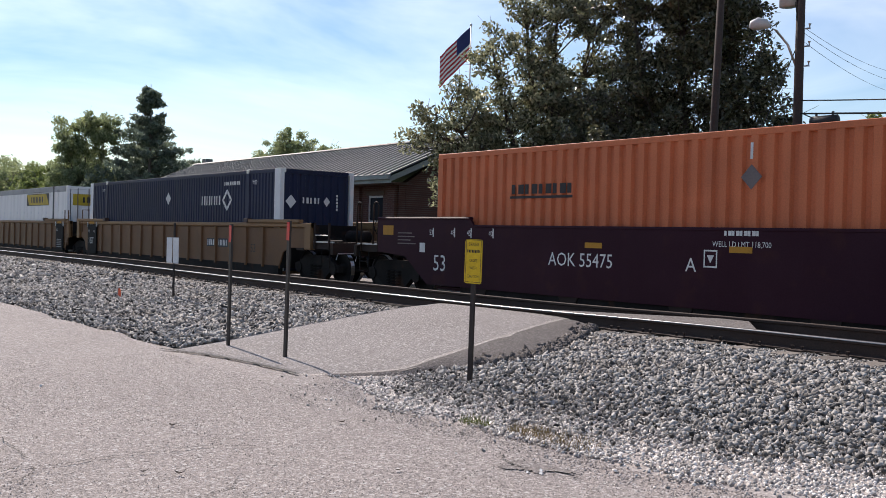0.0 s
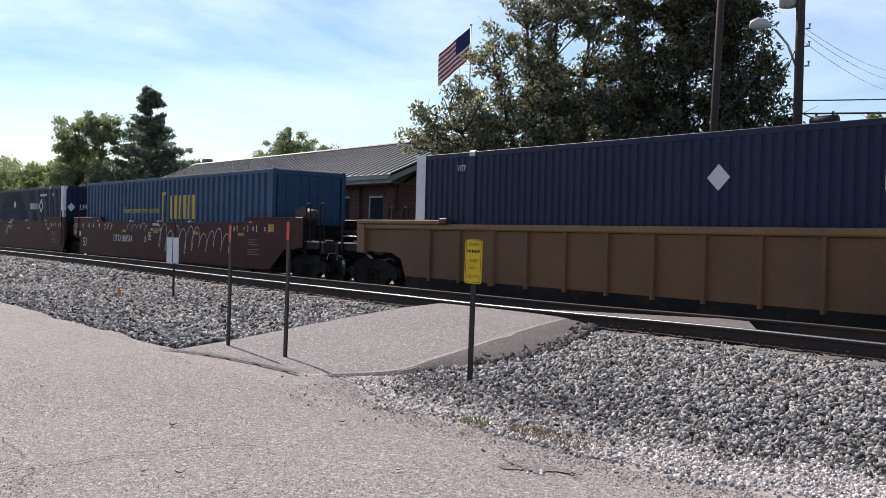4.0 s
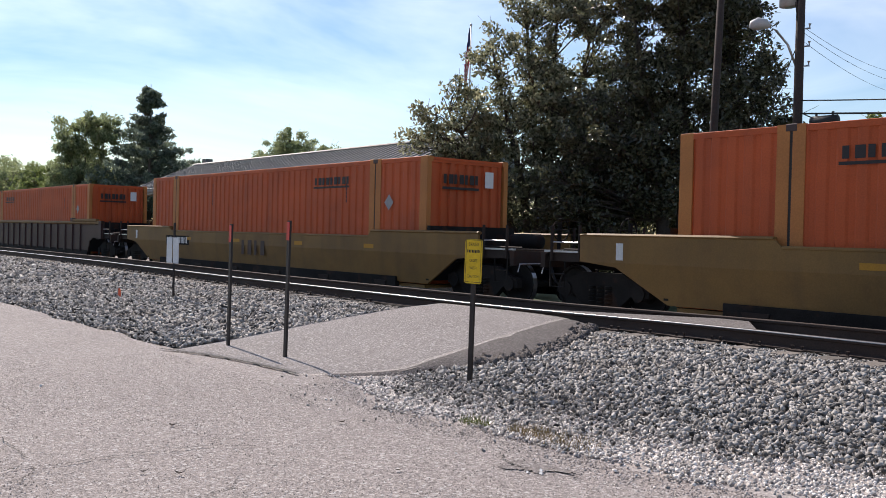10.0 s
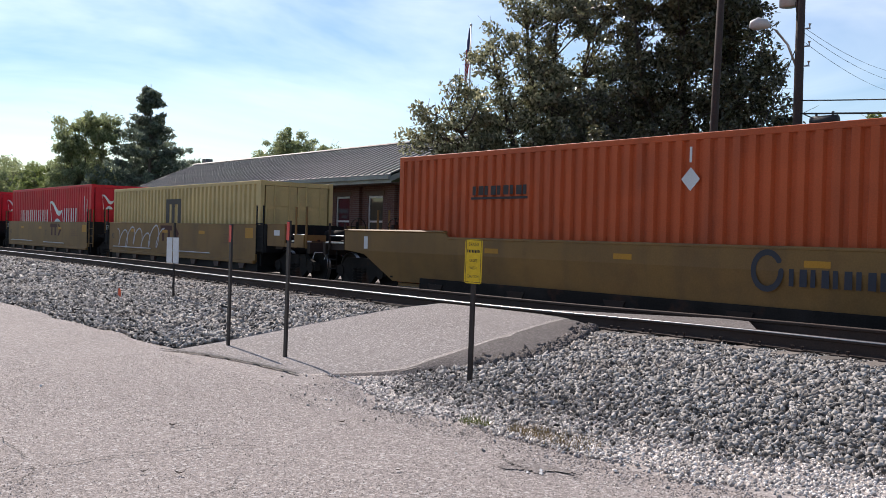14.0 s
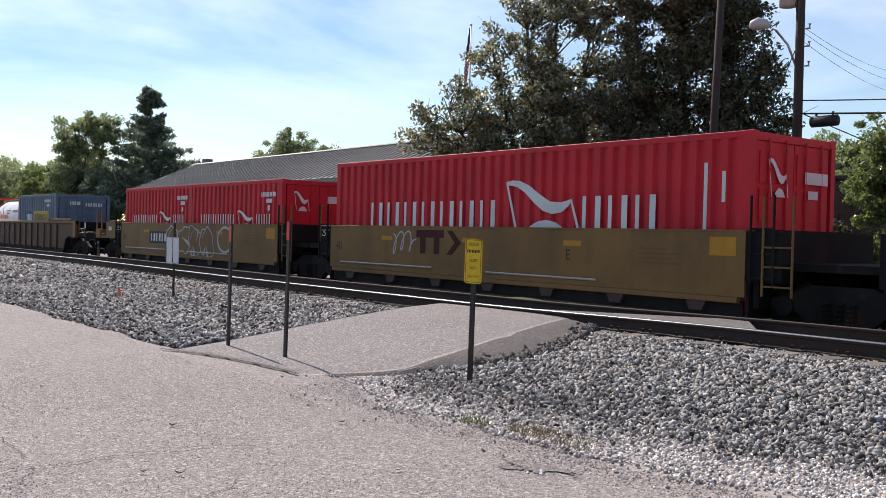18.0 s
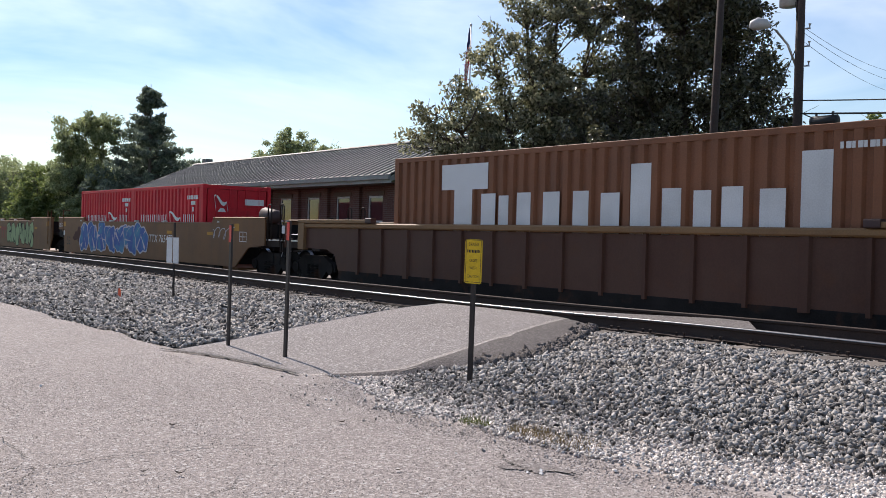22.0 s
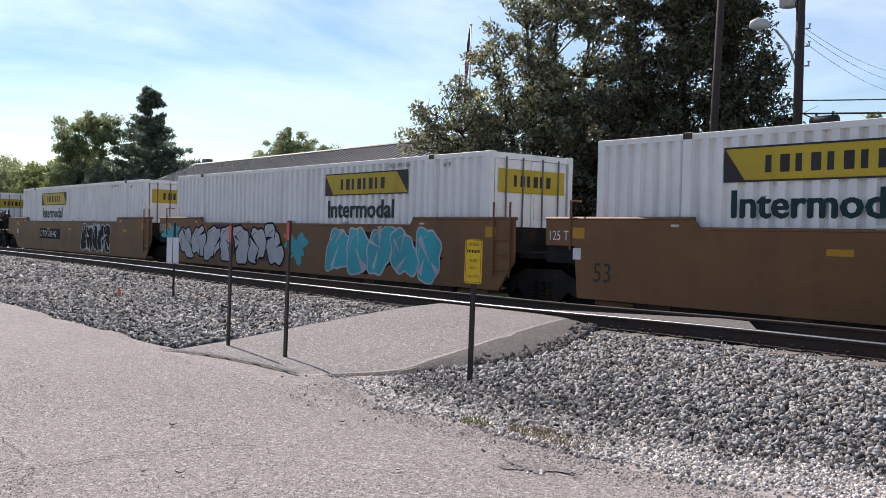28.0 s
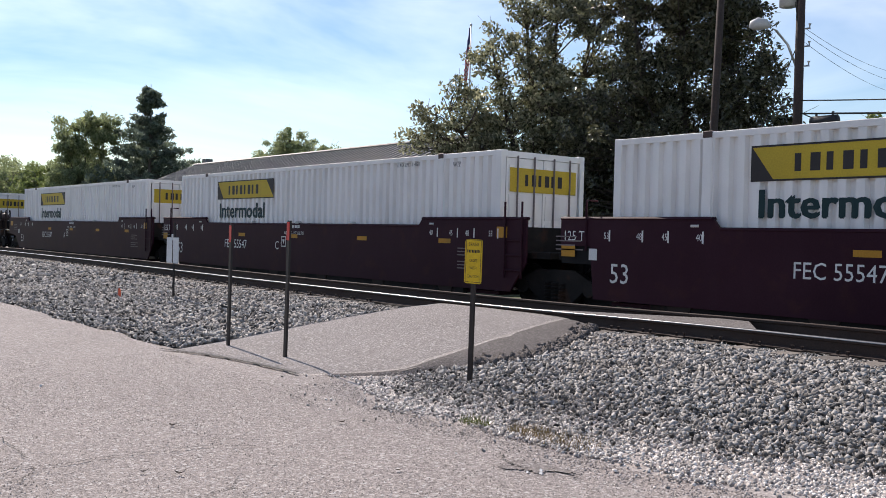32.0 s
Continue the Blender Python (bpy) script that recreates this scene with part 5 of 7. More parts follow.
def letter_on(c, lines, mat, y=-1.2265, name="lettering"):
    f = Form()
    for text, x, z, size, *sq in lines:
        write(f, text, x, y, z, size, sq[0] if sq else 1.0, sq[1] if len(sq) > 1 else 0.0)
    return tagged(part(name, f, mat, c), kind="stuff")


# -- wheels and bogies --
def wheel_form():
    f = Form()
    for s in (-1, 1):
        prof = [(0.66, 0.44), (0.68, 0.455), (0.80, 0.45), (0.805, 0.41), (0.77, 0.385), (0.76, 0.18), (0.82, 0.12), (0.82, 0.02)]
        n, o = 24, len(f.v)
        for y, r in prof:
            for j in range(n):
                a = 2 * math.pi * j / n
                f.v.append((r * math.cos(a), s * y, r * math.sin(a)))
        for i in range(len(prof) - 1):
            for j in range(n):
                q = (o + i * n + j, o + i * n + (j + 1) % n, o + (i + 1) * n + (j + 1) % n, o + (i + 1) * n + j)
                f.f.append(q if s > 0 else tuple(reversed(q)))
        f.f.append(tuple(o + j for j in range(n)))
        for j in range(3):                        # bearing cap bolts, so that the turning shows
            a = 2 * math.pi * j / 3
            f.box(0.07 * math.cos(a) - 0.02, 0.07 * math.cos(a) + 0.02, s * 0.84 - 0.02, s * 0.84 + 0.02, 0.07 * math.sin(a) - 0.02, 0.07 * math.sin(a) + 0.02)
    f.tube([(0, -0.8, 0), (0, 0.8, 0)], 0.08, 10)
    return f


def tread_form(s):
    f = Form()
    n = 24
    for y in (0.685, 0.795):
        for j in range(n):
            a = 2 * math.pi * j / n
            f.v.append((0.4565 * math.cos(a), s * y, 0.4565 * math.sin(a)))
    f.f += [(j, (j + 1) % n, n + (j + 1) % n, n + j) for j in range(n)]
    return f


def side_frame():
    f = Form()
    for s in (-1,):
        y = s * 0.98
        ring = [(-1.12, 0.38), (-1.12, 0.56), (-0.85, 0.64), (-0.5, 0.80), (0.5, 0.80), (0.85, 0.64), (1.12, 0.56), (1.12, 0.38), (0.72, 0.40), (0.42, 0.16), (-0.42, 0.16), (-0.72, 0.40)]
        f.prism_y(ring, y - 0.07, y + 0.07)
        for x in (-0.89, 0.89):
            f.prism_y([(x + 0.15 * math.cos(a), 0.455 + 0.15 * math.sin(a)) for a in steps(0, 2 * math.pi * 11 / 12, 11)], y - 0.1 if s < 0 else y + 0.07, y - 0.07 if s < 0 else y + 0.1)
    return f


def spring_form():
    f = Form()
    for s in (-1,):
        for x in (-0.2, 0.0, 0.2):
            for k in range(5):
                f.tube([(x, s * 1.06, 0.24 + k * 0.07), (x, s * 1.06, 0.27 + k * 0.07)], 0.075, 8)
    return f


def bogie(car, x, s_car):
    b = part("bogie_frame", once("sideframe2", lambda: mesh_of("bogie_frame", *(lambda f: (f.v, f.f))(side_frame()), M["bogie"])), M["bogie"], car, at=pose(x, 0, 0, 0, 0, 180))
    b = part("bogie_frame", once("sideframe", lambda: mesh_of("bogie_frame", *(lambda f: (f.v, f.f))(side_frame()), M["bogie"])), M["bogie"], car, at=pose(x, 0, 0))
    part("bolster", once("bolster", lambda: mesh_of("bolster", *(lambda f: (f.v, f.f))(Form().box(-0.2, 0.2, -1.05, 1.05, 0.45, 0.72)), M["bogie"])), M["bogie"], b)
    part("spring_nest", once("springs", lambda: mesh_of("springs", *(lambda f: (f.v, f.f))(spring_form()), M["bogie"])), M["bogie"], b)
    for dx in (-0.89, 0.89):
        w = part("wheelset", once("wheel", lambda: mesh_of("wheelset", *(lambda f: (f.v, f.f))(wheel_form()), M["wheel"])), M["wheel"], car, at=pose(x + dx, 0, 0.4565))
        for s in (-1, 1):
            part("tread", once(("tread", s), lambda: mesh_of("tread", *(lambda f: (f.v, f.f))(tread_form(s)), M["tread"])), M["tread"], w)
        WHEELS.append((w, x + dx, s_car + x + dx))


# -- well cars --
def rung_ladder(car, x, mat, z0=0.75, z1=2.15, w=0.4):
    f = Form()
    for a in (0, w):
        f.tube([(x + a, -1.4, z0), (x + a, -1.4, z1)], 0.022, 6)
    for z in (z0 + 0.12, z0 + 0.5, z0 + 0.88):
        f.tube([(x, -1.4, z), (x + w, -1.4, z)], 0.016, 6)
    return part("ladder", f, mat, car)


def coupler_end(car, xe, s, mat, hb, tall=False, reach=0.0):
    """The outer end of a car beyond its well: sill, grated platform, rails, brake gear, coupler. s: +1 towards +x."""
    def X(d):
        return (hb + d + (reach if d > 1.85 else 0.0)) * s

    def bx(f, d0, d1, *r):
        a, b = sorted((X(d0), X(d1)))
        return f.box(a, b, *r)

    part("end_sill", bx(bx(Form(), 0.1, 3.1, -0.28, 0.28, 0.82, 1.1), 1.1, 1.5, -1.3, 1.3, 0.92, 1.1), M["gear"], car)
    for y in (-1.24, 1.24):
        part("platform_beam", bx(Form(), 1.9, 3.06, y - 0.05, y + 0.05, 0.98, 1.14), M["gear"], car)
    for k in range(5):
        part("tread_bar", bx(Form(), 2.08 + 0.2 * k, 2.2 + 0.2 * k, -1.29, 1.29, 1.145, 1.175), M["gear"], car)
    # pale strip that puts the sunlit platform edge into colour
    part("edge_strip", bx(Form(), 2.05, 3.08, -1.33, -1.295, 1.15, 1.185), M["galv"], car, "pale steel strip standing for the sunlit platform edge")
    part("end_beam", bx(bx(Form(), 3.0, 3.12, -1.38, 1.38, 0.85, 1.14), 2.96, 3.0, -1.38, 1.38, 1.1, 1.14), M["gear"], car)
    f = bx(Form(), 3.05, 3.6, -0.09, 0.09, 0.72, 0.98)
    f = bx(f, 3.42, 3.6, -0.15, 0.15, 0.68, 1.02)
    f.tube([(X(3.5), -0.12, 0.66), (X(3.5), -0.12, 1.06)], 0.05, 8)
    part("coupler", f, M["bogie"], car)
    short = hb < 7
    top = 2.18 if tall else 2.1 if short else 1.66
    rail = mat if short or mat is M["brown"] else M["gear"]
    if short:
        part("step_box", bx(Form(), 2.33, 2.82, -1.4, -0.7, 1.0, 1.34), mat, car, "dirty yellow step box")
        for y in (-1.34, 1.34):
            part("end_panel", bx(bx(Form(), 0.72, 1.72, y - 0.025, y + 0.025, 1.0, 1.58), 0.72, 1.74, y - 0.045, y + 0.045, 1.58, 1.63), mat, car)
        part("label_plate", bx(Form(), 1.12, 1.44, -1.371, -1.366, 1.3, 1.45), M["letter"], car)
        part("step_beam", bx(Form(), 1.72, 2.3, -1.36, -1.24, 1.0, 1.1), mat, car)
    for y in (-1.34, 1.34):
        for d in (2.3 if short else 2.14, 2.86):
            hoop = [(X(d), y, 0.98), (X(d), y, top - 0.08), (X(d + 0.04), y, top - 0.02), (X(d + 0.1), y, top), (X(d + 0.16), y, top - 0.02), (X(d + 0.2), y, top - 0.08), (X(d + 0.2), y, 1.16)]
            part("handrail", Form().tube(hoop if tall else [(X(d), y, 0.98), (X(d), y, top)], 0.02 if tall else 0.032, 6), rail, car, smooth=tall)
        if not tall:
            part("grab_bar", Form().tube([(X(2.14), y, 1.34), (X(2.86), y, 1.34)], 0.014, 6), M["galv"], car)
        part("stirrup", Form().tube([(X(2.5), y, 0.98), (X(2.52), y, 0.5), (X(2.88), y, 0.5), (X(2.9), y, 0.98)], 0.018, 6), M["bogie"], car)
        part("stirrup_rung", Form().tube([(X(2.52), y, 0.74), (X(2.88), y, 0.74)], 0.016, 6), M["bogie"], car)
    if tall and s > 0:
        f = Form().tube([(X(0.72), -0.75, 1.9), (X(0.78), -0.75, 1.9), (X(0.86), -0.75, 1.9), (X(1.5), -0.75, 1.84), (X(1.6), -0.75, 1.83), (X(1.66), -0.75, 1.83)], [0.06, 0.18, 0.23, 0.21, 0.16, 0.05], 14)
        part("brake_cylinder", f, M["umber"], car, smooth=True)
        part("cylinder_stand", bx(bx(Form(), 0.95, 1.03, -0.85, -0.65, 1.1, 1.72), 1.35, 1.43, -0.85, -0.65, 1.1, 1.7), M["gear"], car)
    elif mat is M["brown"]:
        part("label_plate", bx(Form(), 2.88, 3.04, -1.372, -1.366, 1.36, 1.58), M["letter"], car)
    f = Form().tube([(X(2.5), 0.5, 1.15), (X(2.5), 0.5, 1.75)], 0.04, 6)
    part("brake_stand", f, M["bogie"], car)
    ring = [Vector((X(2.5) + 0.06 * s, 0.5 + 0.24 * math.cos(a), 1.6 + 0.24 * math.sin(a))) for a in steps(0, 2 * math.pi, 16)]
    f = Form().tube(ring, 0.016, 6, cap=False)
    for k in range(4):
        f.tube([(X(2.5) + 0.06 * s, 0.5, 1.6), ring[4 * k]], 0.012, 5)
    part("brake_wheel", f, M["bogie"], car)
    part("brake_valve", bx(bx(Form(), 1.0, 1.4, -0.62, -0.25, 1.1, 1.36), 1.5, 1.8, -0.55, -0.3, 1.1, 1.28), M["bogie"], car)
    part("air_reservoir", Form().tube([(X(1.1), 0.4, 1.32), (X(1.16), 0.4, 1.32), (X(2.0), 0.4, 1.32), (X(2.06), 0.4, 1.32)], [0.1, 0.18, 0.18, 0.1], 12), M["bogie"], car, smooth=True)
    part("brake_pipe", Form().tube([(X(0.3), -0.95, 1.3), (X(1.4), -0.95, 1.3), (X(1.6), -0.95, 1.2), (X(2.9), -0.95, 1.2)], 0.025, 6), M["gear"], car)
    part("uncoupling_lever", Form().tube([(X(3.16), -1.3, 0.72), (X(3.16), -1.25, 0.88), (X(3.2), -0.2, 0.9), (X(3.45), -0.05, 1.0)], 0.014, 6), M["galv"], car)
    f = Form().tube([(X(3.1), -0.35, 0.9), (X(3.3), -0.4, 0.55), (X(3.45), -0.36, 0.42), (X(3.6), -0.3, 0.4)], 0.03, 6)
    part("air_hose", f, M["cable"], car, smooth=True)


def two_planes(ring, s):
    """A car side whose lower half leans inwards from the height of its fold."""
    fold = 1.0
    upper = [ring[0], ring[5]] + ring[6:]
    lower = ring[:6]
    f = Form().prism_y(upper, s * 1.345 - 0.025, s * 1.345 + 0.025)
    n = len(lower)
    lean = [0.16 * (fold - z) for _, z in lower]
    ya, yb = sorted((s * 1.37, s * 1.32))
    vs = [(x, ya - s * q, z) for (x, z), q in zip(lower, lean)] + [(x, yb - s * q, z) for (x, z), q in zip(lower, lean)]
    return f.add(vs, [tuple(range(n)), tuple(reversed(range(n, 2 * n)))] + [(i, n + i, n + (i + 1) % n, (i + 1) % n) for i in range(n)])


def well_car(name, label, xl, xr, kind, mat, left, right, group, lip=None, chord=None, reach=0.0):
    """One well of a train: the bay from xl to xr. left, right: 'joint' to the next well of its set, or 'coupler'."""
    xc, hb = (xl + xr) / 2, (xr - xl) / 2
    car = thing(name, label, "railway car", pose(xc, YT, 0), group)
    MOVING.append((car, xc, YT, 0))
    el = 1.15 if left == "joint" else 2.1
    er = 0.95 if right == "joint" else 2.0
    if kind == "forty":
        el, er = (0.65, 0.6)
    x0, x1 = -hb - el, hb + er
    if kind in ("smooth", "slant"):
        top, raised, ll = (1.65, 1.82, 3.4) if kind == "smooth" else (1.38, 1.52, 4.0)
        cut = 1.0 if kind == "smooth" else 1.25
        foot_l = [(x0, 1.28), (-hb - 0.4, 1.28), (-hb - 0.3, 0.32)] if left == "joint" else [(x0, 1.0), (-hb - cut, 0.92), (-hb - 0.15, 0.32)]
        foot_r = [(hb + 0.5, 0.32), (hb + 0.72, 0.62), (x1, 0.9)] if right == "joint" else [(hb + 0.15, 0.32), (hb + cut, 0.92), (x1, 1.0)]
        ring = foot_l + foot_r + [(x1, raised - 0.03), (x1 - ll, raised - 0.03), (x1 - ll - 0.14, top - 0.03), (x0 + ll + 0.14, top - 0.03), (x0 + ll, raised - 0.03), (x0, raised - 0.03)]
        for s in (-1, 1):
            side = part("side_wall", Form().prism_y(ring, s * 1.345 - 0.025, s * 1.345 + 0.025) if kind == "smooth" else two_planes(ring, s), mat, car)
            f = Form().box(x0 + ll + 0.14, x1 - ll - 0.14, s * 1.33 - 0.05, s * 1.33 + 0.05, top - 0.07, top, 0.024)
            f.box(x0, x0 + ll, s * 1.33 - 0.06, s * 1.33 + 0.06, raised - 0.07, raised, 0.03).box(x1 - ll, x1, s * 1.33 - 0.06, s * 1.33 + 0.06, raised - 0.07, raised, 0.03)
            part("top_chord", f, lip or mat, side)
            part("bottom_chord", Form().box(-hb + 1.0, hb - 1.0, s * 1.27 - 0.06, s * 1.27 + 0.06, 0.2, 0.44, 0.008), M["bogie"], side, "grimy black lower edge")
            for k in range(6):
                x = -hb + 1.6 + k * (2 * hb - 3.2) / 5
                part("jack_pad", once("jackpad", lambda: mesh_of("jack_pad", *(lambda f: (f.v, f.f))(Form().prism_y([(-0.26, 0.33), (-0.16, 0.16), (0.16, 0.16), (0.26, 0.33)], -0.05, 0.05).box(-0.05, 0.05, -0.06, 0.06, 0.1, 0.2)), M["gear"])), M["gear"], side, at=pose(x, s * 1.3, 0))
        for k in () if left == right == "coupler" else (-hb + ll - el - 0.35, -0.33 * hb, 0.0, 0.33 * hb, hb - ll + er + 0.35):
            # white paint on the lugs stands for sun on their tops
            part("guide_lug", Form().box(k - 0.08, k + 0.08, -1.385, -1.25, top - 0.02, top + 0.055, 0.03), M["frame"], car, "worn guide, whitened for the sun on its top")
    elif kind == "ribbed":
        top = 1.66
        nl = -0.55
        nr = -0.55
        ring = [(x0, 1.0), (-hb - 0.75, 0.98), (-hb - 0.38, 0.85), (-hb - 0.15, 0.38), (hb + 0.15, 0.38), (hb + 0.38, 0.85), (hb + 0.75, 0.98), (x1, 1.0), (x1, top - 0.14), (x0, top - 0.14)]
        for s in (-1, 1):
            side = part("side_wall", Form().prism_y(ring, s * 1.29 - 0.02, s * 1.29 + 0.02), mat, car)
            part("top_chord", Form().box(x0, x1, s * 1.31 - 0.07, s * 1.31 + 0.07, top - 0.13, top, 0.03), chord or mat, side)
            part("bottom_chord", Form().box(-hb + nl + 0.4, hb - nr - 0.4, s * 1.25 - 0.07, s * 1.25 + 0.07, 0.2, 0.46, 0.01), M["bogie"], side, "grimy black lower edge")
            n = 15
            for i in range(n):
                x = -hb + 0.75 + i * (2 * hb - 1.5) / (n - 1)
                w = 0.11 if i in (2, n - 3) else 0.05
                part("rib", once(("rib", mat.name, w), lambda: mesh_of("rib", *(lambda f: (f.v, f.f))(Form().prism_z([(-w, 0), (-w * 0.7, -0.055), (w * 0.7, -0.055), (w, 0)], 0.4, top - 0.13)), mat)), mat, side, at=pose(x, s * 1.31, 0, 0, 0, 0 if s < 0 else 180))
            f = Form().box(x0, x0 + 3.3, s * 1.33 - 0.08, s * 1.33 + 0.06, top + 0.0, top + 0.09, 0.01).box(x1 - 3.6, x1 - 0.6, s * 1.33 - 0.08, s * 1.33 + 0.06, top, top + 0.09, 0.01)
            part("guide_rail", f, chord or mat, side)
            for x in (x0 + 3.4, x1 - 3.7):
                part("guide_lug", Form().box(x - 0.12, x + 0.12, s * 1.33 - 0.1, s * 1.33 + 0.06, top, top + 0.13, 0.02), M["umber"], side)
        for x, d in ((x0, 1), (x1, -1)):
            part("end_post", Form().box(min(x, x + 0.3 * d), max(x, x + 0.3 * d), -1.4, -1.25, 0.95, top, 0.01), mat if mat is M["plum_brown"] else chord or mat, car)
    else:
        top = 1.6
        for s in (-1, 1):
            side = part("side_wall", Form().box(-hb - 0.02, hb + 0.02, s * 1.345 - 0.025, s * 1.345 + 0.025, 0.56, top - 0.02), mat, car)
            part("top_chord", Form().box(-hb - 0.02, hb + 0.02, s * 1.33 - 0.05, s * 1.33 + 0.05, top - 0.02, top + 0.015, 0.005), mat, side)
            part("bottom_chord", Form().box(-hb + 0.1, hb - 0.1, s * 1.31 - 0.08, s * 1.31 + 0.08, 0.46, 0.555, 0.01), mat, side)
            part("skirt", Form().box(-hb + 0.05, hb - 0.05, s * 1.27 - 0.02, s * 1.27 + 0.02, 0.24, 0.5), M["black"], side, "black lower skirt")
            for i in range(7):
                x = -hb + 0.9 + i * (2 * hb - 1.8) / 6
                part("bracket", once("fortybracket", lambda: mesh_of("bracket", *(lambda f: (f.v, f.f))(Form().prism_y([(-0.2, 0.46), (-0.12, 0.3), (0.12, 0.3), (0.2, 0.46)], -0.05, 0.05)), M["umber"])), M["umber"], side, at=pose(x, s * 1.31, 0))
            part("pipe", Form().tube([(-hb + 0.5, s * 1.39, 0.7), (-hb * 0.3, s * 1.39, 0.7)], 0.02, 6).tube([(0, s * 1.39, 0.68), (hb * 0.5, s * 1.39, 0.68)], 0.02, 6), M["galv"], side)
        for x, d in ((-hb - 0.03, -1), (hb + 0.03, 1)):
            a, b2 = sorted((x, x + 0.62 * d))
            part("end_block", Form().box(a, b2, -1.36, 1.36, 0.8, 1.6, 0.02), M["black"], car, "black end section")
            a, b2 = sorted((x, x + 0.05 * d))
            part("end_plate", Form().box(a, b2, -1.33, 1.33, 0.22, 0.8), M["black"], car)
            rung_ladder(car, x + (0.1 * d if d > 0 else -0.5), M["black"])
    part("floor", Form().box(-hb, hb, -1.2, 1.2, 0.22, 0.29), mat, car)
    for x in (-hb - 0.22, hb + 0.12):
        part("bulkhead", Form().box(x, x + 0.1, -1.28, 1.28, 0.4, 1.63), M["bogie"], car)
    if left == "joint":
        part("joint_deck", Form().box(-hb - 1.4, -hb - 0.15, -1.15, 1.15, 1.0, 1.12).box(-hb - 1.5, -hb - 0.1, -0.3, 0.3, 0.72, 1.0), M["bogie"], car)
        part("grab_rail", Form().tube([(-hb - 0.5, -1.38, 1.2), (-hb - 0.5, -1.38, 2.12), (-hb - 0.5, -1.1, 2.12)], 0.022, 6), mat, car)
    else:
        coupler_end(car, x0, -1, mat, hb, kind == "smooth")
        bogie(car, -hb - 1.85, xc)
    if right == "joint":
        part("joint_deck", Form().box(hb + 0.15, hb + 1.4, -1.15, 1.15, 1.0, 1.12).box(hb + 0.1, hb + 1.48, -0.3, 0.3, 0.72, 1.0), M["bogie"], car)
        for dx in (0.35, 0.85):
            part("grab_rail", Form().tube([(hb + dx, -1.4, 0.6), (hb + dx, -1.4, 2.12)], 0.022, 6), mat, car)
        for z in (0.75, 1.05, 1.35):
            part("rung", Form().tube([(hb + 0.35, -1.4, z), (hb + 0.85, -1.4, z)], 0.016, 6), mat, car)
        bogie(car, hb + (1.47 if kind != "forty" else 1.42), xc)
    else:
        coupler_end(car, x1, 1, mat, hb, kind == "smooth", reach)
        bogie(car, hb + 1.75, xc)
    return car, xc, left == "coupler"


def reflectors(car, xs, z, w=0.5, y=-1.374):
    for x in xs:
        paint_on(car, "reflector", [rect(x - w / 2, z, w, 0.1)], M["yellow"], y=y)


# ---- the consist, from front to rear; x at 0 s ----
B53 = 16.15
CARS = {}


def set_of_three(spans, kind, mat, group, label, **kw):
    """Three wells on shared bogies, front first."""
    for i, (xl, key) in enumerate(spans):
        CARS[key] = well_car("well_car", label, xl, xl + B53, kind, mat, "coupler" if i == len(spans) - 1 else "joint", "coupler" if i == 0 else "joint", group, **kw)


well0 = well_car("well_car", "dark purple smooth-sided double-stack well car", -16.74, -0.6, "smooth", M["purple"], "coupler", "coupler", "purple well cars")
CARS[0] = well0
set_of_three([(-40.1, 1), (-59.4, 2), (-78.8, 3)], "ribbed", M["ochre"], "brown ribbed well cars", "yellow-brown rib-sided well car of an articulated set", chord=M["chord_lit_tan"])
set_of_three([(-101.75, 4), (-121.1, 5), (-140.15, 6)], "smooth", M["maroon"], "red-brown well cars", "red-brown smooth-sided well car of an articulated set")
for key, xl in ((7, -163.15), (8, -186.3), (10, -232.4)):
    CARS[key] = well_car("well_car", "dirty yellow smooth-sided single well car", xl, xl + B53, "slant", M["olive"], "coupler", "coupler", "yellow well cars")
CARS[9] = well_car("well_car", "dirty grey-brown rib-sided single well car", -209.4, -193.25, "ribbed", M["plum_brown"], "coupler", "coupler", "single ribbed well cars", chord=M["olive"])
for i, (key, xl) in enumerate(((11, -251.5), (12, -266.4), (13, -281.35), (14, -296.35), (15, -311.4))):
    CARS[key] = well_car("well_car", "yellow flat-sided short well car with black ends", xl, xl + 12.19, "forty", M["olive"], "coupler" if i == 4 else "joint", "coupler" if i == 0 else "joint", "short yellow well cars")
CARS[16] = well_car("well_car", "rusty brown rib-sided single well car", -334.5, -318.9, "ribbed", M["brown"], "coupler", "coupler", "single ribbed well cars", chord=M["chord_lit_tan"], reach=0.28)
CARS[17] = well_car("well_car", "rusty brown rib-sided single well car", -357.1, -341.6, "ribbed", M["brown"], "coupler", "coupler", "single ribbed well cars", chord=M["chord_lit_tan"])
set_of_three([(-379.3, 18), (-398.5, 19), (-417.75, 20)], "smooth", M["tan"], "tan well cars", "tan smooth-sided well car with spray-painted sides")
set_of_three([(-440.4, 21), (-459.55, 22), (-478.6, 23)], "smooth", M["tan"], "tan well cars", "tan smooth-sided well car with spray-painted sides")
set_of_three([(-501.2, 24), (-520.4, 25), (-539.6, 26)], "smooth", M["purple"], "purple well cars", "dark purple smooth-sided well car of an articulated set")
CARS[27] = well_car("well_car", "dark purple smooth-sided double-stack well car", -562.7, -546.55, "smooth", M["purple"], "coupler", "coupler", "purple well cars")

BOXES = {}


def box53(key, xl, name, label, mat, **kw):
    BOXES[key] = container(name, label, xl + B53 / 2, B53, 2.9, mat, **kw)


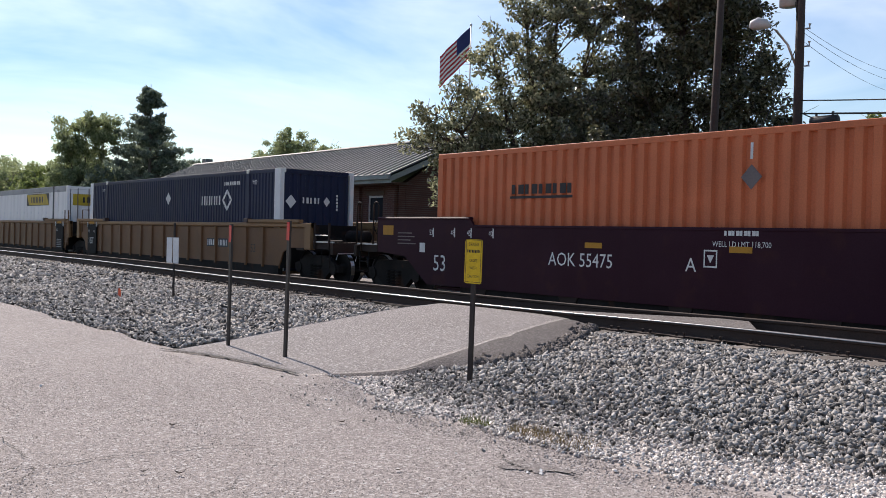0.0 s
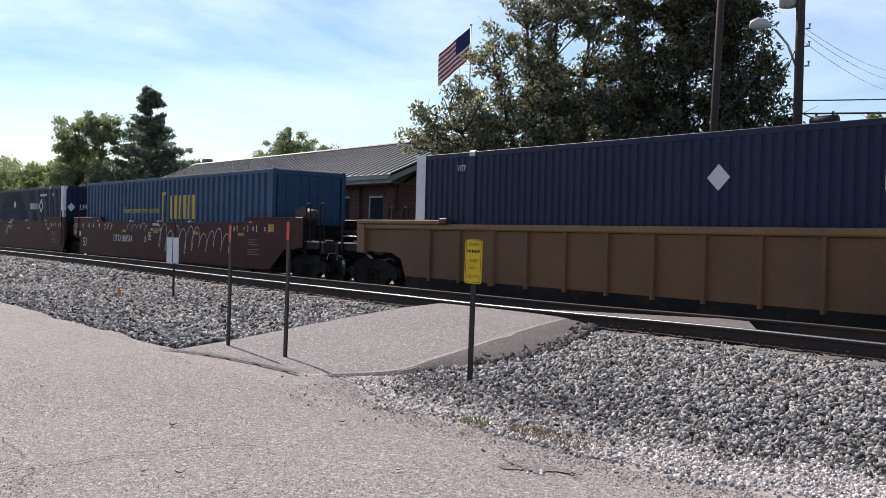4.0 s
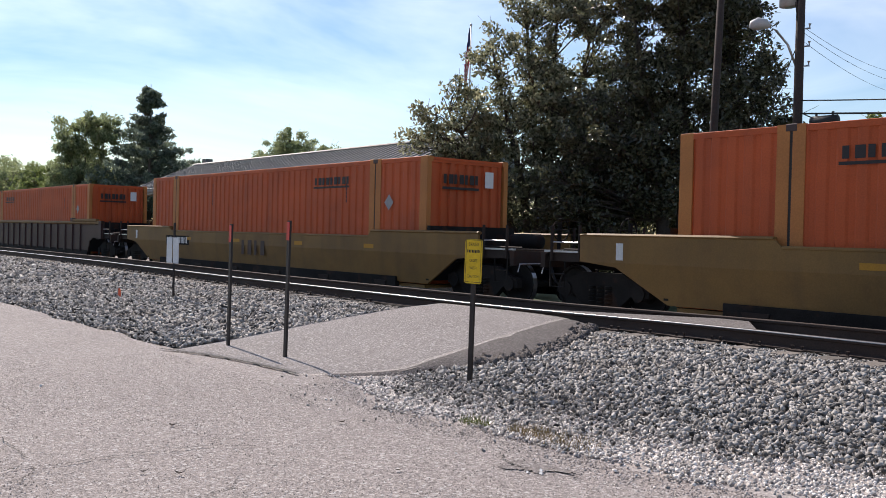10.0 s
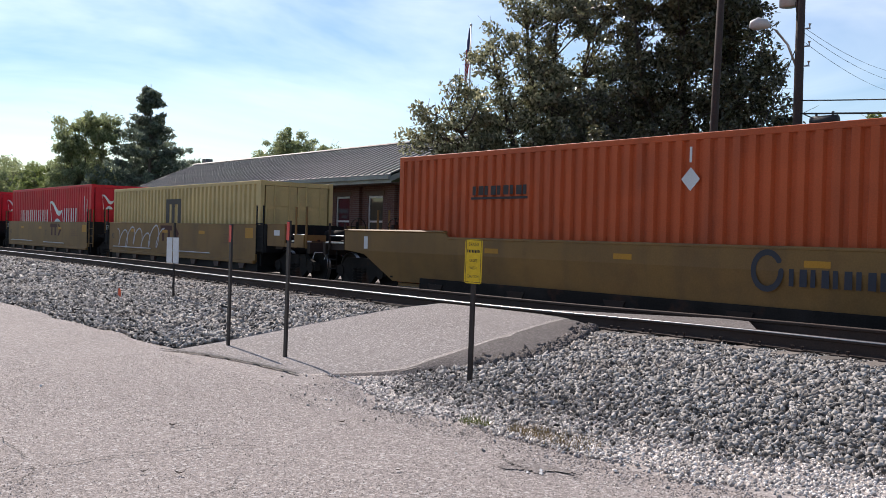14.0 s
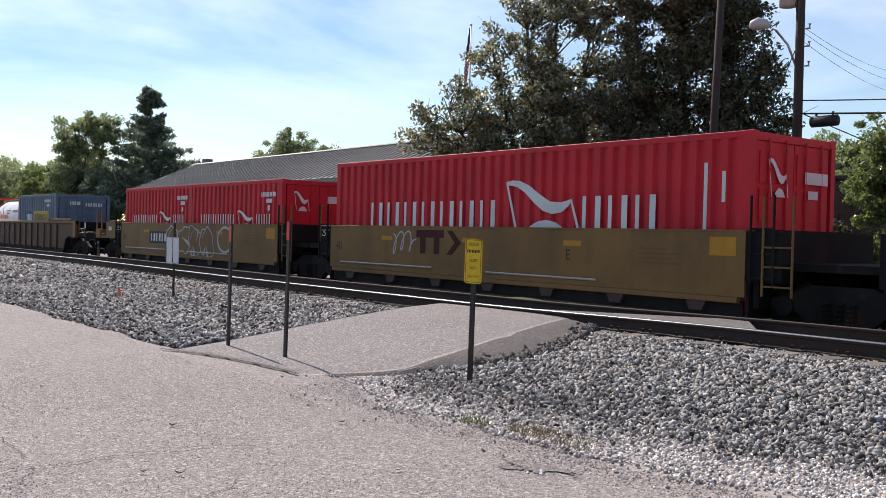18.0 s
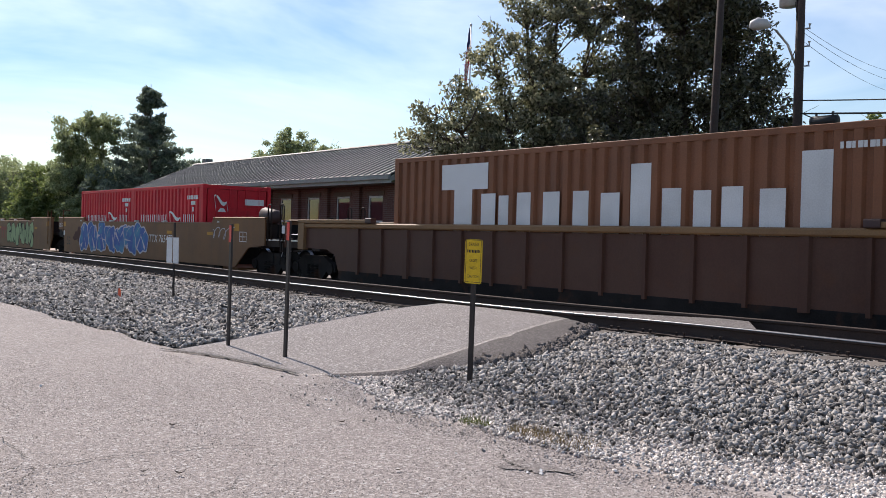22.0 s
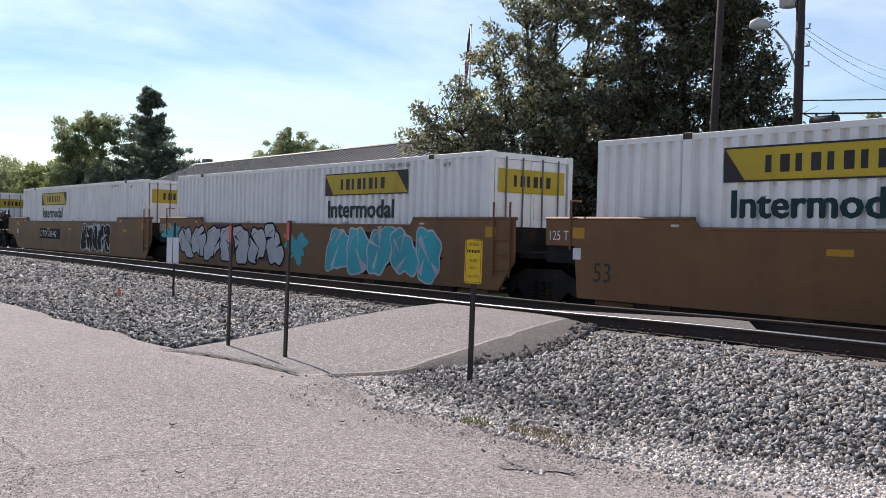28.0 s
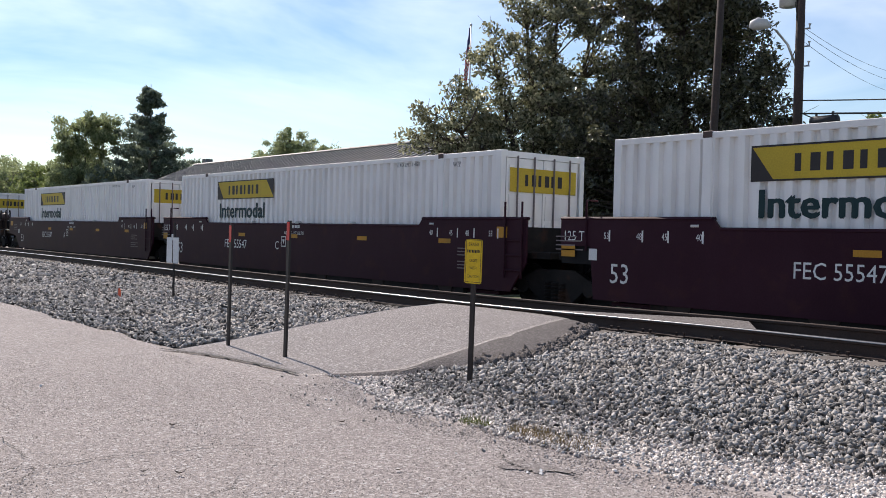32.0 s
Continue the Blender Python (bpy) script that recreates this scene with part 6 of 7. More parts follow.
def navy_box(key, xl):
    box53(key, xl, "shipping_container", "navy blue ribbed shipping container with white corner posts", M["blue"], posts=M["white"], post_w=0.34, inset=1.98, doors=False, pitch=0.19, depth=0.026)
    c = BOXES[key]
    paint_on(c, "name_mark", strokes(2.85, 1.89, 1.46, 0.29, 8, 0.36), M["letter"], "white maker's name reduced to bars")
    d = []
    for k in range(4):
        a = radians(90 * k)
        cx, cz = 4.7 + 0.2 * math.cos(a), 2.04 + 0.2 * math.sin(a)
        for s in (-1, 1):
            t = (-math.sin(a) * 0.15 * s, math.cos(a) * 0.15 * s)
            u = (math.cos(a) * 0.14, math.sin(a) * 0.14)
            d.append([(cx + u[0], cz + u[1]), (cx + t[0] * 1.1, cz + t[1] * 1.1), (cx + t[0] - u[0] * 0.9, cz + t[1] - u[1] * 0.9), (cx + t[0] * 0.12, cz + t[1] * 0.12)])
    paint_on(c, "emblem", d, M["letter"], "white diamond emblem")
    paint_on(c, "placard", [rhomb(0.1, 2.15, 0.44, 0.44)], M["letter"], "white diamond placard")
    letter_on(c, [("WTP", 6.38, 2.47, 0.19, 0.72), ("WTP", -6.6, 2.5, 0.19, 0.72)], M["letter"])
    paint_on(c, "number_mark", strokes(4.5, 2.49, 1.12, 0.11, 9, 0.5), M["letter"])
    paint_end(c, "end_mark", [rhomb(-0.88, 1.97, 0.34, 0.4)] + strokes(-0.5, 1.93, 0.62, 0.17, 5, 0.4) + [rhomb(0.3, 2.0, 0.22, 0.28)] + [rect(0.62, 1.75 + 0.1 * i, 0.06, 0.07) for i in range(5)], M["letter"], B53 / 2 + 0.003)


def orange_box(key, xl, variant):
    ribs = variant == "ribs"
    box53(key, xl, "shipping_container", "faded orange shipping container with dark name bars" if ribs else "orange shipping container with yellow-orange lifting posts", M["faded_orange"] if key == 0 else M["orange"],
          posts=(M["faded_orange"] if key == 0 else M["orange"]) if ribs else M["orange_post"], post_w=0.16 if ribs else 0.26, inset=0 if ribs else 2.06, doors=ribs, pitch=0.28 if ribs else 0.31, depth=0.058 if ribs else 0.024)
    c = BOXES[key]
    xb = {0: -5.65, 10: -5.42, 8: 3.15}.get(key, -5.2)
    zb = 1.88 if ribs else 2.26
    paint_on(c, "name_mark", strokes(xb, zb + 0.09, 1.75, 0.19, 9, 0.55) + [rect(xb - 0.05, zb, 1.75, 0.05)], M["darkletter"], "dark maker's name reduced to bars")
    if ribs:
        paint_on(c, "placard", [rhomb(-0.1 if key == 0 else 0.2, 2.14, 0.38, 0.4)], M["stencil"] if key == 0 else M["letter"], "weathered grey diamond placard" if key == 0 else "white diamond placard")
        paint_on(c, "placard_stripe", [rect(-0.13 if key == 0 else 0.17, 2.42, 0.05, 0.26)], M["letter"])
    else:
        paint_on(c, "placard", [rhomb(6.6, 1.86, 0.37, 0.39)], M["steelgrey"])
        paint_on(c, "number_mark", [rect(-xb, 1.88 + 0.1 * i, 0.05, 0.08) for i in range(7)] + [rect(4.7, 1.88 + 0.1 * i, 0.05, 0.08) for i in range(5)], M["darkletter"])
    paint_end(c, "end_mark", strokes(-0.75, 2.3, 1.1, 0.22, 7, 0.55) + [rect(-0.78, 2.17, 1.1, 0.06)], M["darkletter"], B53 / 2 + (0.025 if ribs else 0.004))
    paint_end(c, "end_label", [rect(0.5, 2.25, 0.26, 0.38)], M["letter"], B53 / 2 + (0.026 if ribs else 0.005))


def white_box(key, xl, ribs=True, mark=-5.2):
    box53(key, xl, "shipping_container", "white ribbed shipping container with a yellow name panel" if ribs else "white smooth-panelled container with a yellow name panel", M["boxwhite"],
          style="ribs" if ribs else "panels", inset=2.0, pitch=0.28, rail_mat=M["steelgrey"] if not ribs else None, depth=0.075)
    c = BOXES[key]
    x = mark
    paint_on(c, "name_panel", [rect(x, 2.06, 3.65, 0.56)], M["nameyellow"], "yellow name panel")
    paint_on(c, "name_mark", strokes(x + 0.75, 2.2, 2.05, 0.27, 8, 0.42) + [[(x + 0.02, 2.08), (x + 0.4, 2.08), (x + 0.02, 2.59)], [(x + 3.63, 2.6), (x + 3.2, 2.6), (x + 3.63, 2.1)]], M["darkletter"], y=-1.2275)
    paint_on(c, "panel_border", [rect(x, 2.06, 3.65, 0.03), rect(x, 2.59, 3.65, 0.03), rect(x, 2.09, 0.03, 0.5), rect(x + 3.62, 2.09, 0.03, 0.5)], M["darkletter"], y=-1.229)
    if ribs:
        letter_on(c, [("Intermodal", x + 0.1, 1.5, 0.62, 1.1)], M["teal"])
        for i, (dx, dz) in enumerate(((0.03, 0.0), (0.045, 0.012), (0.0, 0.012), (0.02, -0.012))):
            letter_on(c, [("Intermodal", x + 0.1 + dx, 1.5 + dz, 0.62, 1.1)], M["teal"], y=-1.2268 - 0.0003 * i)
        letter_on(c, [("STACK LIMIT 3 HIGH", 4.4, 2.68, 0.12, 0.8), ("WTP", 6.5, 2.6, 0.16, 0.8)], M["darkletter"])
    else:
        letter_on(c, [("STACK TWO HIGH ONLY", 3.0, 2.62, 0.12, 0.85), ("WTP", 6.6, 2.6, 0.2, 0.8), ("WTP", -7.3, 2.6, 0.18, 0.8)], M["darkletter"])
    paint_end(c, "end_panel", [rect(-0.98, 2.05, 1.95, 0.5)], M["nameyellow"], B53 / 2 + 0.003)
    paint_end(c, "end_mark", strokes(-0.55, 2.18, 1.15, 0.24, 6, 0.45), M["darkletter"], B53 / 2 + 0.005)


def gull(x, z, w, h):
    """The sail-like emblem between two words."""
    crest = [(0, 0.93), (0, 1.0), (0.1, 1.03), (0.22, 1.01), (0.36, 0.92), (0.52, 0.75), (0.68, 0.6), (0.84, 0.58), (1.0, 0.64),
             (0.95, 0.5), (0.85, 0.39), (0.72, 0.36), (0.58, 0.42), (0.44, 0.58), (0.3, 0.78), (0.17, 0.9), (0.07, 0.93)]
    dune = [(0.3, 0), (0.4, 0.14), (0.52, 0.23), (0.64, 0.25), (0.78, 0.2), (0.88, 0.1), (0.95, 0)]
    rope = [(0.0, 0.95), (0.03, 0.95), (0.2, 0), (0.16, 0)]
    stay = [(0.97, 0.62), (1.0, 0.62), (1.13, 0), (1.09, 0)]
    return [[(x + w * a, z + h * b) for a, b in ring] for ring in (crest, dune, rope, stay)]


def crimson_box(key, xl, twenty=False):
    if not twenty:
        BOXES[key] = c = container("shipping_container", "crimson ribbed forty-foot shipping container", xl + 6.095, 12.19, 2.88, M["crimson"], pitch=0.3)
        bars = strokes(-4.5, 1.2, 4.75, 0.66, 14, 0.26) + strokes(2.5, 1.2, 1.9, 0.7, 6, 0.28)
        paint_on(c, "name_mark", bars, M["letter"], "white shipping name reduced to bars")
        paint_on(c, "emblem", gull(0.38, 1.2, 1.85, 1.02), M["letter"], "white sail-like emblem")
        paint_on(c, "number_mark", [rect(5.2, 1.3, 0.07, 1.1), rect(5.55, 1.75, 0.07, 0.5)], M["letter"])
        paint_end(c, "end_mark", gull(-0.8, 1.85, 0.5, 0.6) + [rect(0.25, 2.1, 0.7, 0.2), rect(0.35, 1.85, 0.3, 0.14)], M["letter"], 6.095 + 0.03)
    else:
        for k in (0, 1):
            BOXES[key, k] = c = container("shipping_container", "crimson ribbed twenty-foot shipping container", xl + 3.03 + k * 6.1, 6.06, 2.59, M["crimson"], pitch=0.3)
            paint_on(c, "name_mark", strokes(-2.3, 1.2, 2.45, 0.4, 14, 0.26) + strokes(1.5, 1.2, 0.95, 0.4, 6, 0.28), M["letter"], "white shipping name reduced to bars")
            paint_on(c, "emblem", gull(0.28, 1.2, 0.98, 0.5), M["letter"], "white sail-like emblem")
            paint_on(c, "number_mark", strokes(1.8, 2.1, 0.9, 0.13, 9, 0.6) + [rect(2.1, 1.92, 0.35, 0.12), rect(2.2, 1.7, 0.13, 0.15)], M["letter"])
            paint_end(c, "end_mark", gull(-0.85, 1.7, 0.45, 0.55) + [rect(0.25, 1.95, 0.7, 0.2)], M["letter"], 3.03 + 0.03)


# the boxes
orange_box(0, -16.74, "ribs")
navy_box(1, -40.1)
white_box(2, -59.35, ribs=False, mark=1.72)
navy_box(3, -78.75)
box53(4, -101.75, "shipping_container", "grey-blue ribbed shipping container with a yellow name", M["greyblue_paint"], pitch=0.38)
c = BOXES[4]
paint_on(c, "name_mark", [rect(0.0, 1.3, 0.13, 1.08), rect(0.13, 2.28, 0.2, 0.1)] + strokes(0.72, 1.45, 2.2, 0.8, 6, 0.42), M["nameyellow"], "yellow company name reduced to bars")
letter_on(c, [("How tomorrow moves", -3.8, 1.66, 0.34, 1.12, 0.15)], M["nameyellow"])
navy_box(5, -121.1)
navy_box(6, -140.15)
orange_box(7, -163.15, "posts")
orange_box(8, -186.3, "posts")
orange_box(9, -209.4, "posts")
orange_box(10, -232.4, "ribs")
BOXES[11] = c = container("shipping_container", "cream ribbed forty-foot shipping container", -251.5 + 6.095, 12.19, 2.59, M["cream"], pitch=0.3)
paint_on(c, "emblem", [rect(-0.9, 1.3, 0.28, 0.8), rect(-0.4, 1.3, 0.25, 0.8), rect(0.1, 1.3, 0.28, 0.8), rect(-0.9, 1.95, 1.28, 0.18)], M["darkletter"], "black emblem of three bars")
crimson_box(12, -266.4)
crimson_box(13, -281.35)
crimson_box(14, -296.35)
crimson_box(15, -311.4, True)

# tank container and its neighbour
t = thing("tank_container", "white cylindrical tank container in a red frame", "container", pose(-329.4, YT, FLOOR), "containers on the train")
MOVING.append((t, -329.4, YT, FLOOR))
prof = [(-2.75, 0.45), (-2.65, 0.85), (-2.45, 1.08), (-2.3, 1.13), (2.3, 1.13), (2.45, 1.08), (2.65, 0.85), (2.75, 0.45)]
part("tank", Form().tube([(x, 0, 1.3) for x, r in prof], [r for x, r in prof], 28), M["tankwhite"], t, "white clad tank shell", smooth=True)
for x in (-2.97, 2.97):
    f = Form()
    for y in (-1.16, 1.16):
        f.box(x - 0.06, x + 0.06, y - 0.06, y + 0.06, 0, 2.59)
    f.box(x - 0.05, x + 0.05, -1.1, 1.1, 0, 0.12).box(x - 0.05, x + 0.05, -1.1, 1.1, 2.47, 2.59)
    for s in (-1, 1):
        f.tube([(x, s * 1.1, 0.1), (x, s * 0.2, 1.0)], 0.05, 6).tube([(x, s * 1.1, 2.5), (x, s * 0.3, 1.9)], 0.05, 6)
    part("end_frame", f, M["crimson"], t, "red steel end frame")
part("cradle", Form().box(-2.9, 2.9, -1.15, -1.0, 0.0, 0.14).box(-2.9, 2.9, 1.0, 1.15, 0.0, 0.14), M["crimson"], t)
for x in (-1.4, 0.1, 1.6):
    part("band", Form().tube([(x - 0.03, 0, 1.3), (x + 0.03, 0, 1.3)], 1.137, 28), M["galv"], t)
part("walkway", Form().box(-2.6, 2.6, -0.35, 0.35, 2.46, 2.5), M["galv"], t)
tagged(part("name_mark", Form().flat(strokes(-1.5, 1.45, 2.2, 0.2, 10, 0.6), -1.145), M["red"], t, "red maker's name reduced to bars"), kind="stuff")
part("emblem", Form().flat([[(-2.2, 1.4), (-1.3, 1.86), (-1.2, 1.79), (-2.05, 1.34)], [(-1.3, 1.86), (-0.8, 1.66), (-0.8, 1.58), (-1.2, 1.77)]], -1.1), M["nameyellow"], t)
part("hazard_label", Form().flat([rhomb(-0.45, 1.78, 0.32, 0.32)], -1.1), M["red"], t)
tagged(part("number_mark", Form().flat(strokes(0.1, 1.82, 0.9, 0.07, 9, 0.6) + strokes(0.1, 1.7, 0.8, 0.06, 9, 0.6) + strokes(1.3, 1.76, 1.0, 0.12, 9, 0.6), -1.09), M["darkletter"], t), kind="stuff")
BOXES[16] = c = container("shipping_container", "faded grey-blue rusty twenty-foot shipping container", -323.3, 6.06, 2.59, M["greyblue"], pitch=0.3)
paint_on(c, "name_panel", [rect(-1.7, 1.2, 1.2, 0.6)], M["cobalt"], "blue name panel")
paint_on(c, "name_panel", [rect(-0.48, 1.2, 2.45, 0.6)], M["nameyellow"], "yellow name panel")
paint_on(c, "name_mark", strokes(-1.6, 1.27, 1.0, 0.4, 5, 0.5), M["letter"], y=-1.2275)
paint_on(c, "name_mark", strokes(-0.38, 1.27, 2.25, 0.4, 13, 0.4), M["darkletter"], y=-1.2275)
paint_on(c, "number_mark", strokes(1.3, 2.2, 1.0, 0.13, 9, 0.6) + [rect(1.7, 2.0, 0.4, 0.12)], M["letter"])
paint_end(c, "end_mark", strokes(-0.6, 2.1, 0.5, 0.16, 5, 0.6) + strokes(0.1, 2.05, 0.8, 0.16, 7, 0.6), M["letter"], 3.03 + 0.03)
BOXES[17] = c = container("shipping_container", "brown-orange ribbed forty-foot shipping container with large white bars", -355.0 + 6.095, 12.19, 2.88, M["rustorange"], pitch=0.3)
big = [rect(-4.3, 2.1, 1.55, 0.55), rect(-3.85, 1.15, 0.6, 0.95)] + [rect(x, 1.15, w, h) for x, w, h in ((-2.95, 0.45, 0.85), (-2.4, 0.3, 0.8), (-1.85, 0.4, 0.85), (-1.1, 0.45, 0.85), (-0.3, 0.4, 0.85), (0.4, 0.45, 0.8),
       (1.1, 0.45, 1.3), (1.8, 0.4, 0.85), (2.45, 0.35, 0.8), (3.0, 0.4, 0.85), (3.7, 0.45, 0.8), (4.4, 0.5, 1.35))]
paint_on(c, "name_mark", big, M["letter"], "large white shipping name reduced to bars")
paint_on(c, "number_mark", strokes(5.0, 2.5, 0.8, 0.1, 9, 0.6), M["letter"])
crimson_box(18, -377.85, True)
BOXES[20, 0] = c = container("shipping_container", "cobalt blue ribbed twenty-foot shipping container", -415.75 + 3.03, 6.06, 2.59, M["cobalt"], pitch=0.3)
paint_on(c, "emblem", [[(-2.3, 1.5), (-2.15, 1.5), (-1.6, 2.15), (-1.75, 2.15)], [(-1.75, 1.5), (-1.6, 1.5), (-2.15, 2.15), (-2.3, 2.15)]], M["orange_post"], "orange crossed-bars emblem")
paint_on(c, "name_mark", strokes(-2.6, 1.1, 1.4, 0.3, 8, 0.4), M["letter"])
BOXES[20, 1] = c = container("shipping_container", "cream ribbed twenty-foot shipping container", -409.62 + 3.03, 6.06, 2.59, M["cream"], pitch=0.3)
paint_on(c, "emblem", [rect(-0.53, 1.25, 0.28, 0.7), rect(-0.05, 1.25, 0.25, 0.7), rect(0.4, 1.25, 0.28, 0.7), rect(-0.53, 1.8, 1.2, 0.17)], M["darkletter"], "black emblem of three bars")
paint_on(c, "number_mark", [rect(-2.3, 1.2 + 0.14 * i, 0.08, 0.09) for i in range(8)] + [rect(-2.0, 1.2 + 0.14 * i, 0.08, 0.09) for i in range(8)], M["darkletter"])
for key, xl in ((21, -440.4), (22, -459.55), (23, -478.6), (24, -501.2), (25, -520.4), (26, -539.6), (27, -562.7)):
    white_box(key, xl, mark={21: -5.35, 22: 1.55, 23: -4.85}.get(key, -5.25))


# ---- lettering and paint on the cars ----
SIDE_Y = -1.3735


def car_marks(key, number, letter, ends=(True, True), bold=False):
    """The usual stencils of a smooth-sided well."""
    car = CARS[key][0]
    ink = M["darkletter"] if bold else M["letter"]
    f = [("53", -8.0, 0.64, 0.5, 0.95)]
    if not bold:
        f += [(number, -4.4, 0.9, 0.36, 0.92), (letter, -1.2, 0.92, 0.33), ("WELL LD LMT 118,700", -0.68, 1.34, 0.13, 0.85)]
        paint_on(car, "test_box", [rect(-0.84, 1.0, 0.26, 0.025), rect(-0.84, 1.26, 0.26, 0.025), rect(-0.84, 1.025, 0.025, 0.235), rect(-0.605, 1.025, 0.025, 0.235), [(-0.78, 1.2), (-0.71, 1.07), (-0.64, 1.2)]], ink, y=SIDE_Y)
        paint_on(car, "small_mark", strokes(-0.46, 1.52, 0.65, 0.08, 9, 0.6), ink, y=SIDE_Y)
        for s in (-1, 1):
            f += [(n, (x - 0.2) if s > 0 else -x - 0.05, 1.42, 0.17, 0.75) for n, x in (("40", 6.1), ("45", 6.8), ("48", 7.35), ("53", 8.1))]
            paint_on(car, "gauge_mark", [rect(s * x + 0.09 - 0.02, 1.38, 0.035, 0.2) for x in (6.1, 6.8, 7.35, 8.1)], ink, y=SIDE_Y)
        paint_on(car, "stencil_text", [rect(6.9, 0.72 + 0.07 * i, (0.75, 0.5, 0.7, 0.0, 0.65, 0.4, 0.6)[i], 0.024) for i in range(7) if i != 3], M["stencil"], y=SIDE_Y)
        paint_on(car, "stencil_text", [rect(-9.35, 1.2 + 0.08 * i, (0.7, 0.5, 0.65, 0.55)[i], 0.024) for i in range(4)], M["stencil"], y=SIDE_Y)
    letter_on(car, f, ink, y=SIDE_Y)
    paint_on(car, "label_plate", [rect(-8.5, 1.03, 0.2, 0.21)], M["letter"], y=SIDE_Y)
    reflectors(car, (-3.25, -0.15, 3.2, 6.45), 1.25, 0.42, y=SIDE_Y - 0.001)
    paint_on(car, "reflector", [rect(8.15, 1.4, 0.32, 0.22)], M["yellow"], y=SIDE_Y)
    paint_on(car, "reflector", [rect(-8.52, 1.42, 0.3, 0.2)] if bold else [rect(-9.95, 1.4, 0.42, 0.22)] if CARS[key][2] else [rect(-9.2, 1.08, 0.35, 0.2)], M["yellow"], y=SIDE_Y)


car_marks(0, "AOK 55475", "A")
for key, letter in ((4, "B"), (5, "C"), (6, "A")):
    car_marks(key, "DTTX 888514", letter)
for key, letter in ((24, "B"), (25, "C"), (26, "A"), (27, "B")):
    car_marks(key, "FEC 55547", letter)
for key in (18, 19, 20, 21, 22, 23):
    car_marks(key, "", "", bold=True)


def joint_panel(key, side, text="125 T"):
    """The dark panel over the shared bogie, with the load figure on it."""
    car, _, _ = CARS[key]
    hb = B53 / 2
    x = -hb - 1.15 if side < 0 else hb + 0.1
    part("dark_panel", Form().box(x, x + 0.8, -1.33, -1.30, 0.95, 1.62), M["black"], car, "black panel")
    letter_on(car, [(text, x + 0.06, 1.38, 0.26, 0.88)], M["letter"], y=-1.3735)


for key in (4, 5, 18, 19, 21, 22, 24, 25):
    joint_panel(key, -1)
for key, num, dark in ((18, "DTTX 765473", False), (20, "DTTX 765473", True), (21, "DTTX 765442", True), (23, "DTTX 765442", True)):
    x = {18: 1.05, 20: -5.1, 21: 1.6, 23: -4.5}[key]
    if dark:
        paint_on(CARS[key][0], "number_panel", [rect(x - 0.12, 0.84, 3.1, 0.46)], M["black"], "black number panel", y=SIDE_Y)
    letter_on(CARS[key][0], [(num, x, 0.94, 0.38, 1.08, 0.2)], M["letter"], y=SIDE_Y - 0.001)
letter_on(CARS[23][0], [("A", -0.75, 0.95, 0.3)], M["darkletter"], y=SIDE_Y)
letter_on(CARS[21][0], [("B", 0.96, 1.0, 0.3)], M["darkletter"], y=SIDE_Y)
paint_on(CARS[18][0], "grid_plate", [rect(8.5, 1.08, 0.46, 0.02), rect(8.5, 1.22, 0.46, 0.02), rect(8.5, 1.36, 0.46, 0.02), rect(8.5, 1.1, 0.02, 0.26), rect(8.72, 1.1, 0.02, 0.26), rect(8.94, 1.1, 0.02, 0.26)], M["letter"], y=SIDE_Y)


def band(pts, w, y, dy=0.00004):
    """A painted stroke along points in x and z, of width w, with round ends and joints."""
    f = Form()
    for i in range(len(pts) - 1):
        (x0, z0), (x1, z1) = pts[i], pts[i + 1]
        d = math.hypot(x1 - x0, z1 - z0) or 1
        nx, nz = -(z1 - z0) / d * w / 2, (x1 - x0) / d * w / 2
        f.flat([[(x0 + nx, z0 + nz), (x0 - nx, z0 - nz), (x1 - nx, z1 - nz), (x1 + nx, z1 + nz)]], y - dy * (2 * i))
    for i, (x, z) in enumerate(pts):
        f.flat([[(x + w / 2 * math.cos(a), z + w / 2 * math.sin(a)) for a in steps(0, 2 * math.pi * 11 / 12, 11)]], y - dy * (2 * i + 1))
    return f


def swell(cx, cz, rx, rz, seed, grow):
    """The outline of one bulging painted shape with dents; grow widens it."""
    r = random.Random(seed)
    p1, p2, p3, tilt = r.uniform(0, 6.28), r.uniform(0, 6.28), r.uniform(0, 6.28), r.uniform(-0.3, 0.3)
    ring = []
    for i in range(48):
        a = 2 * math.pi * i / 48
        c, q = math.cos(a), math.sin(a)
        k = (abs(c) ** 3.2 + abs(q) ** 3.2) ** (-1 / 3.2) * (0.9 + 0.11 * math.sin(2 * a + p1) + 0.1 * math.sin(3 * a + p2) + 0.06 * math.sin(7 * a + p3))
        x, z = rx * k * c, rz * min(1.02, k * abs(q)) * (1 if q > 0 else -1)
        ring.append((cx + x + tilt * z + grow * c, cz + z + grow * q))
    return ring


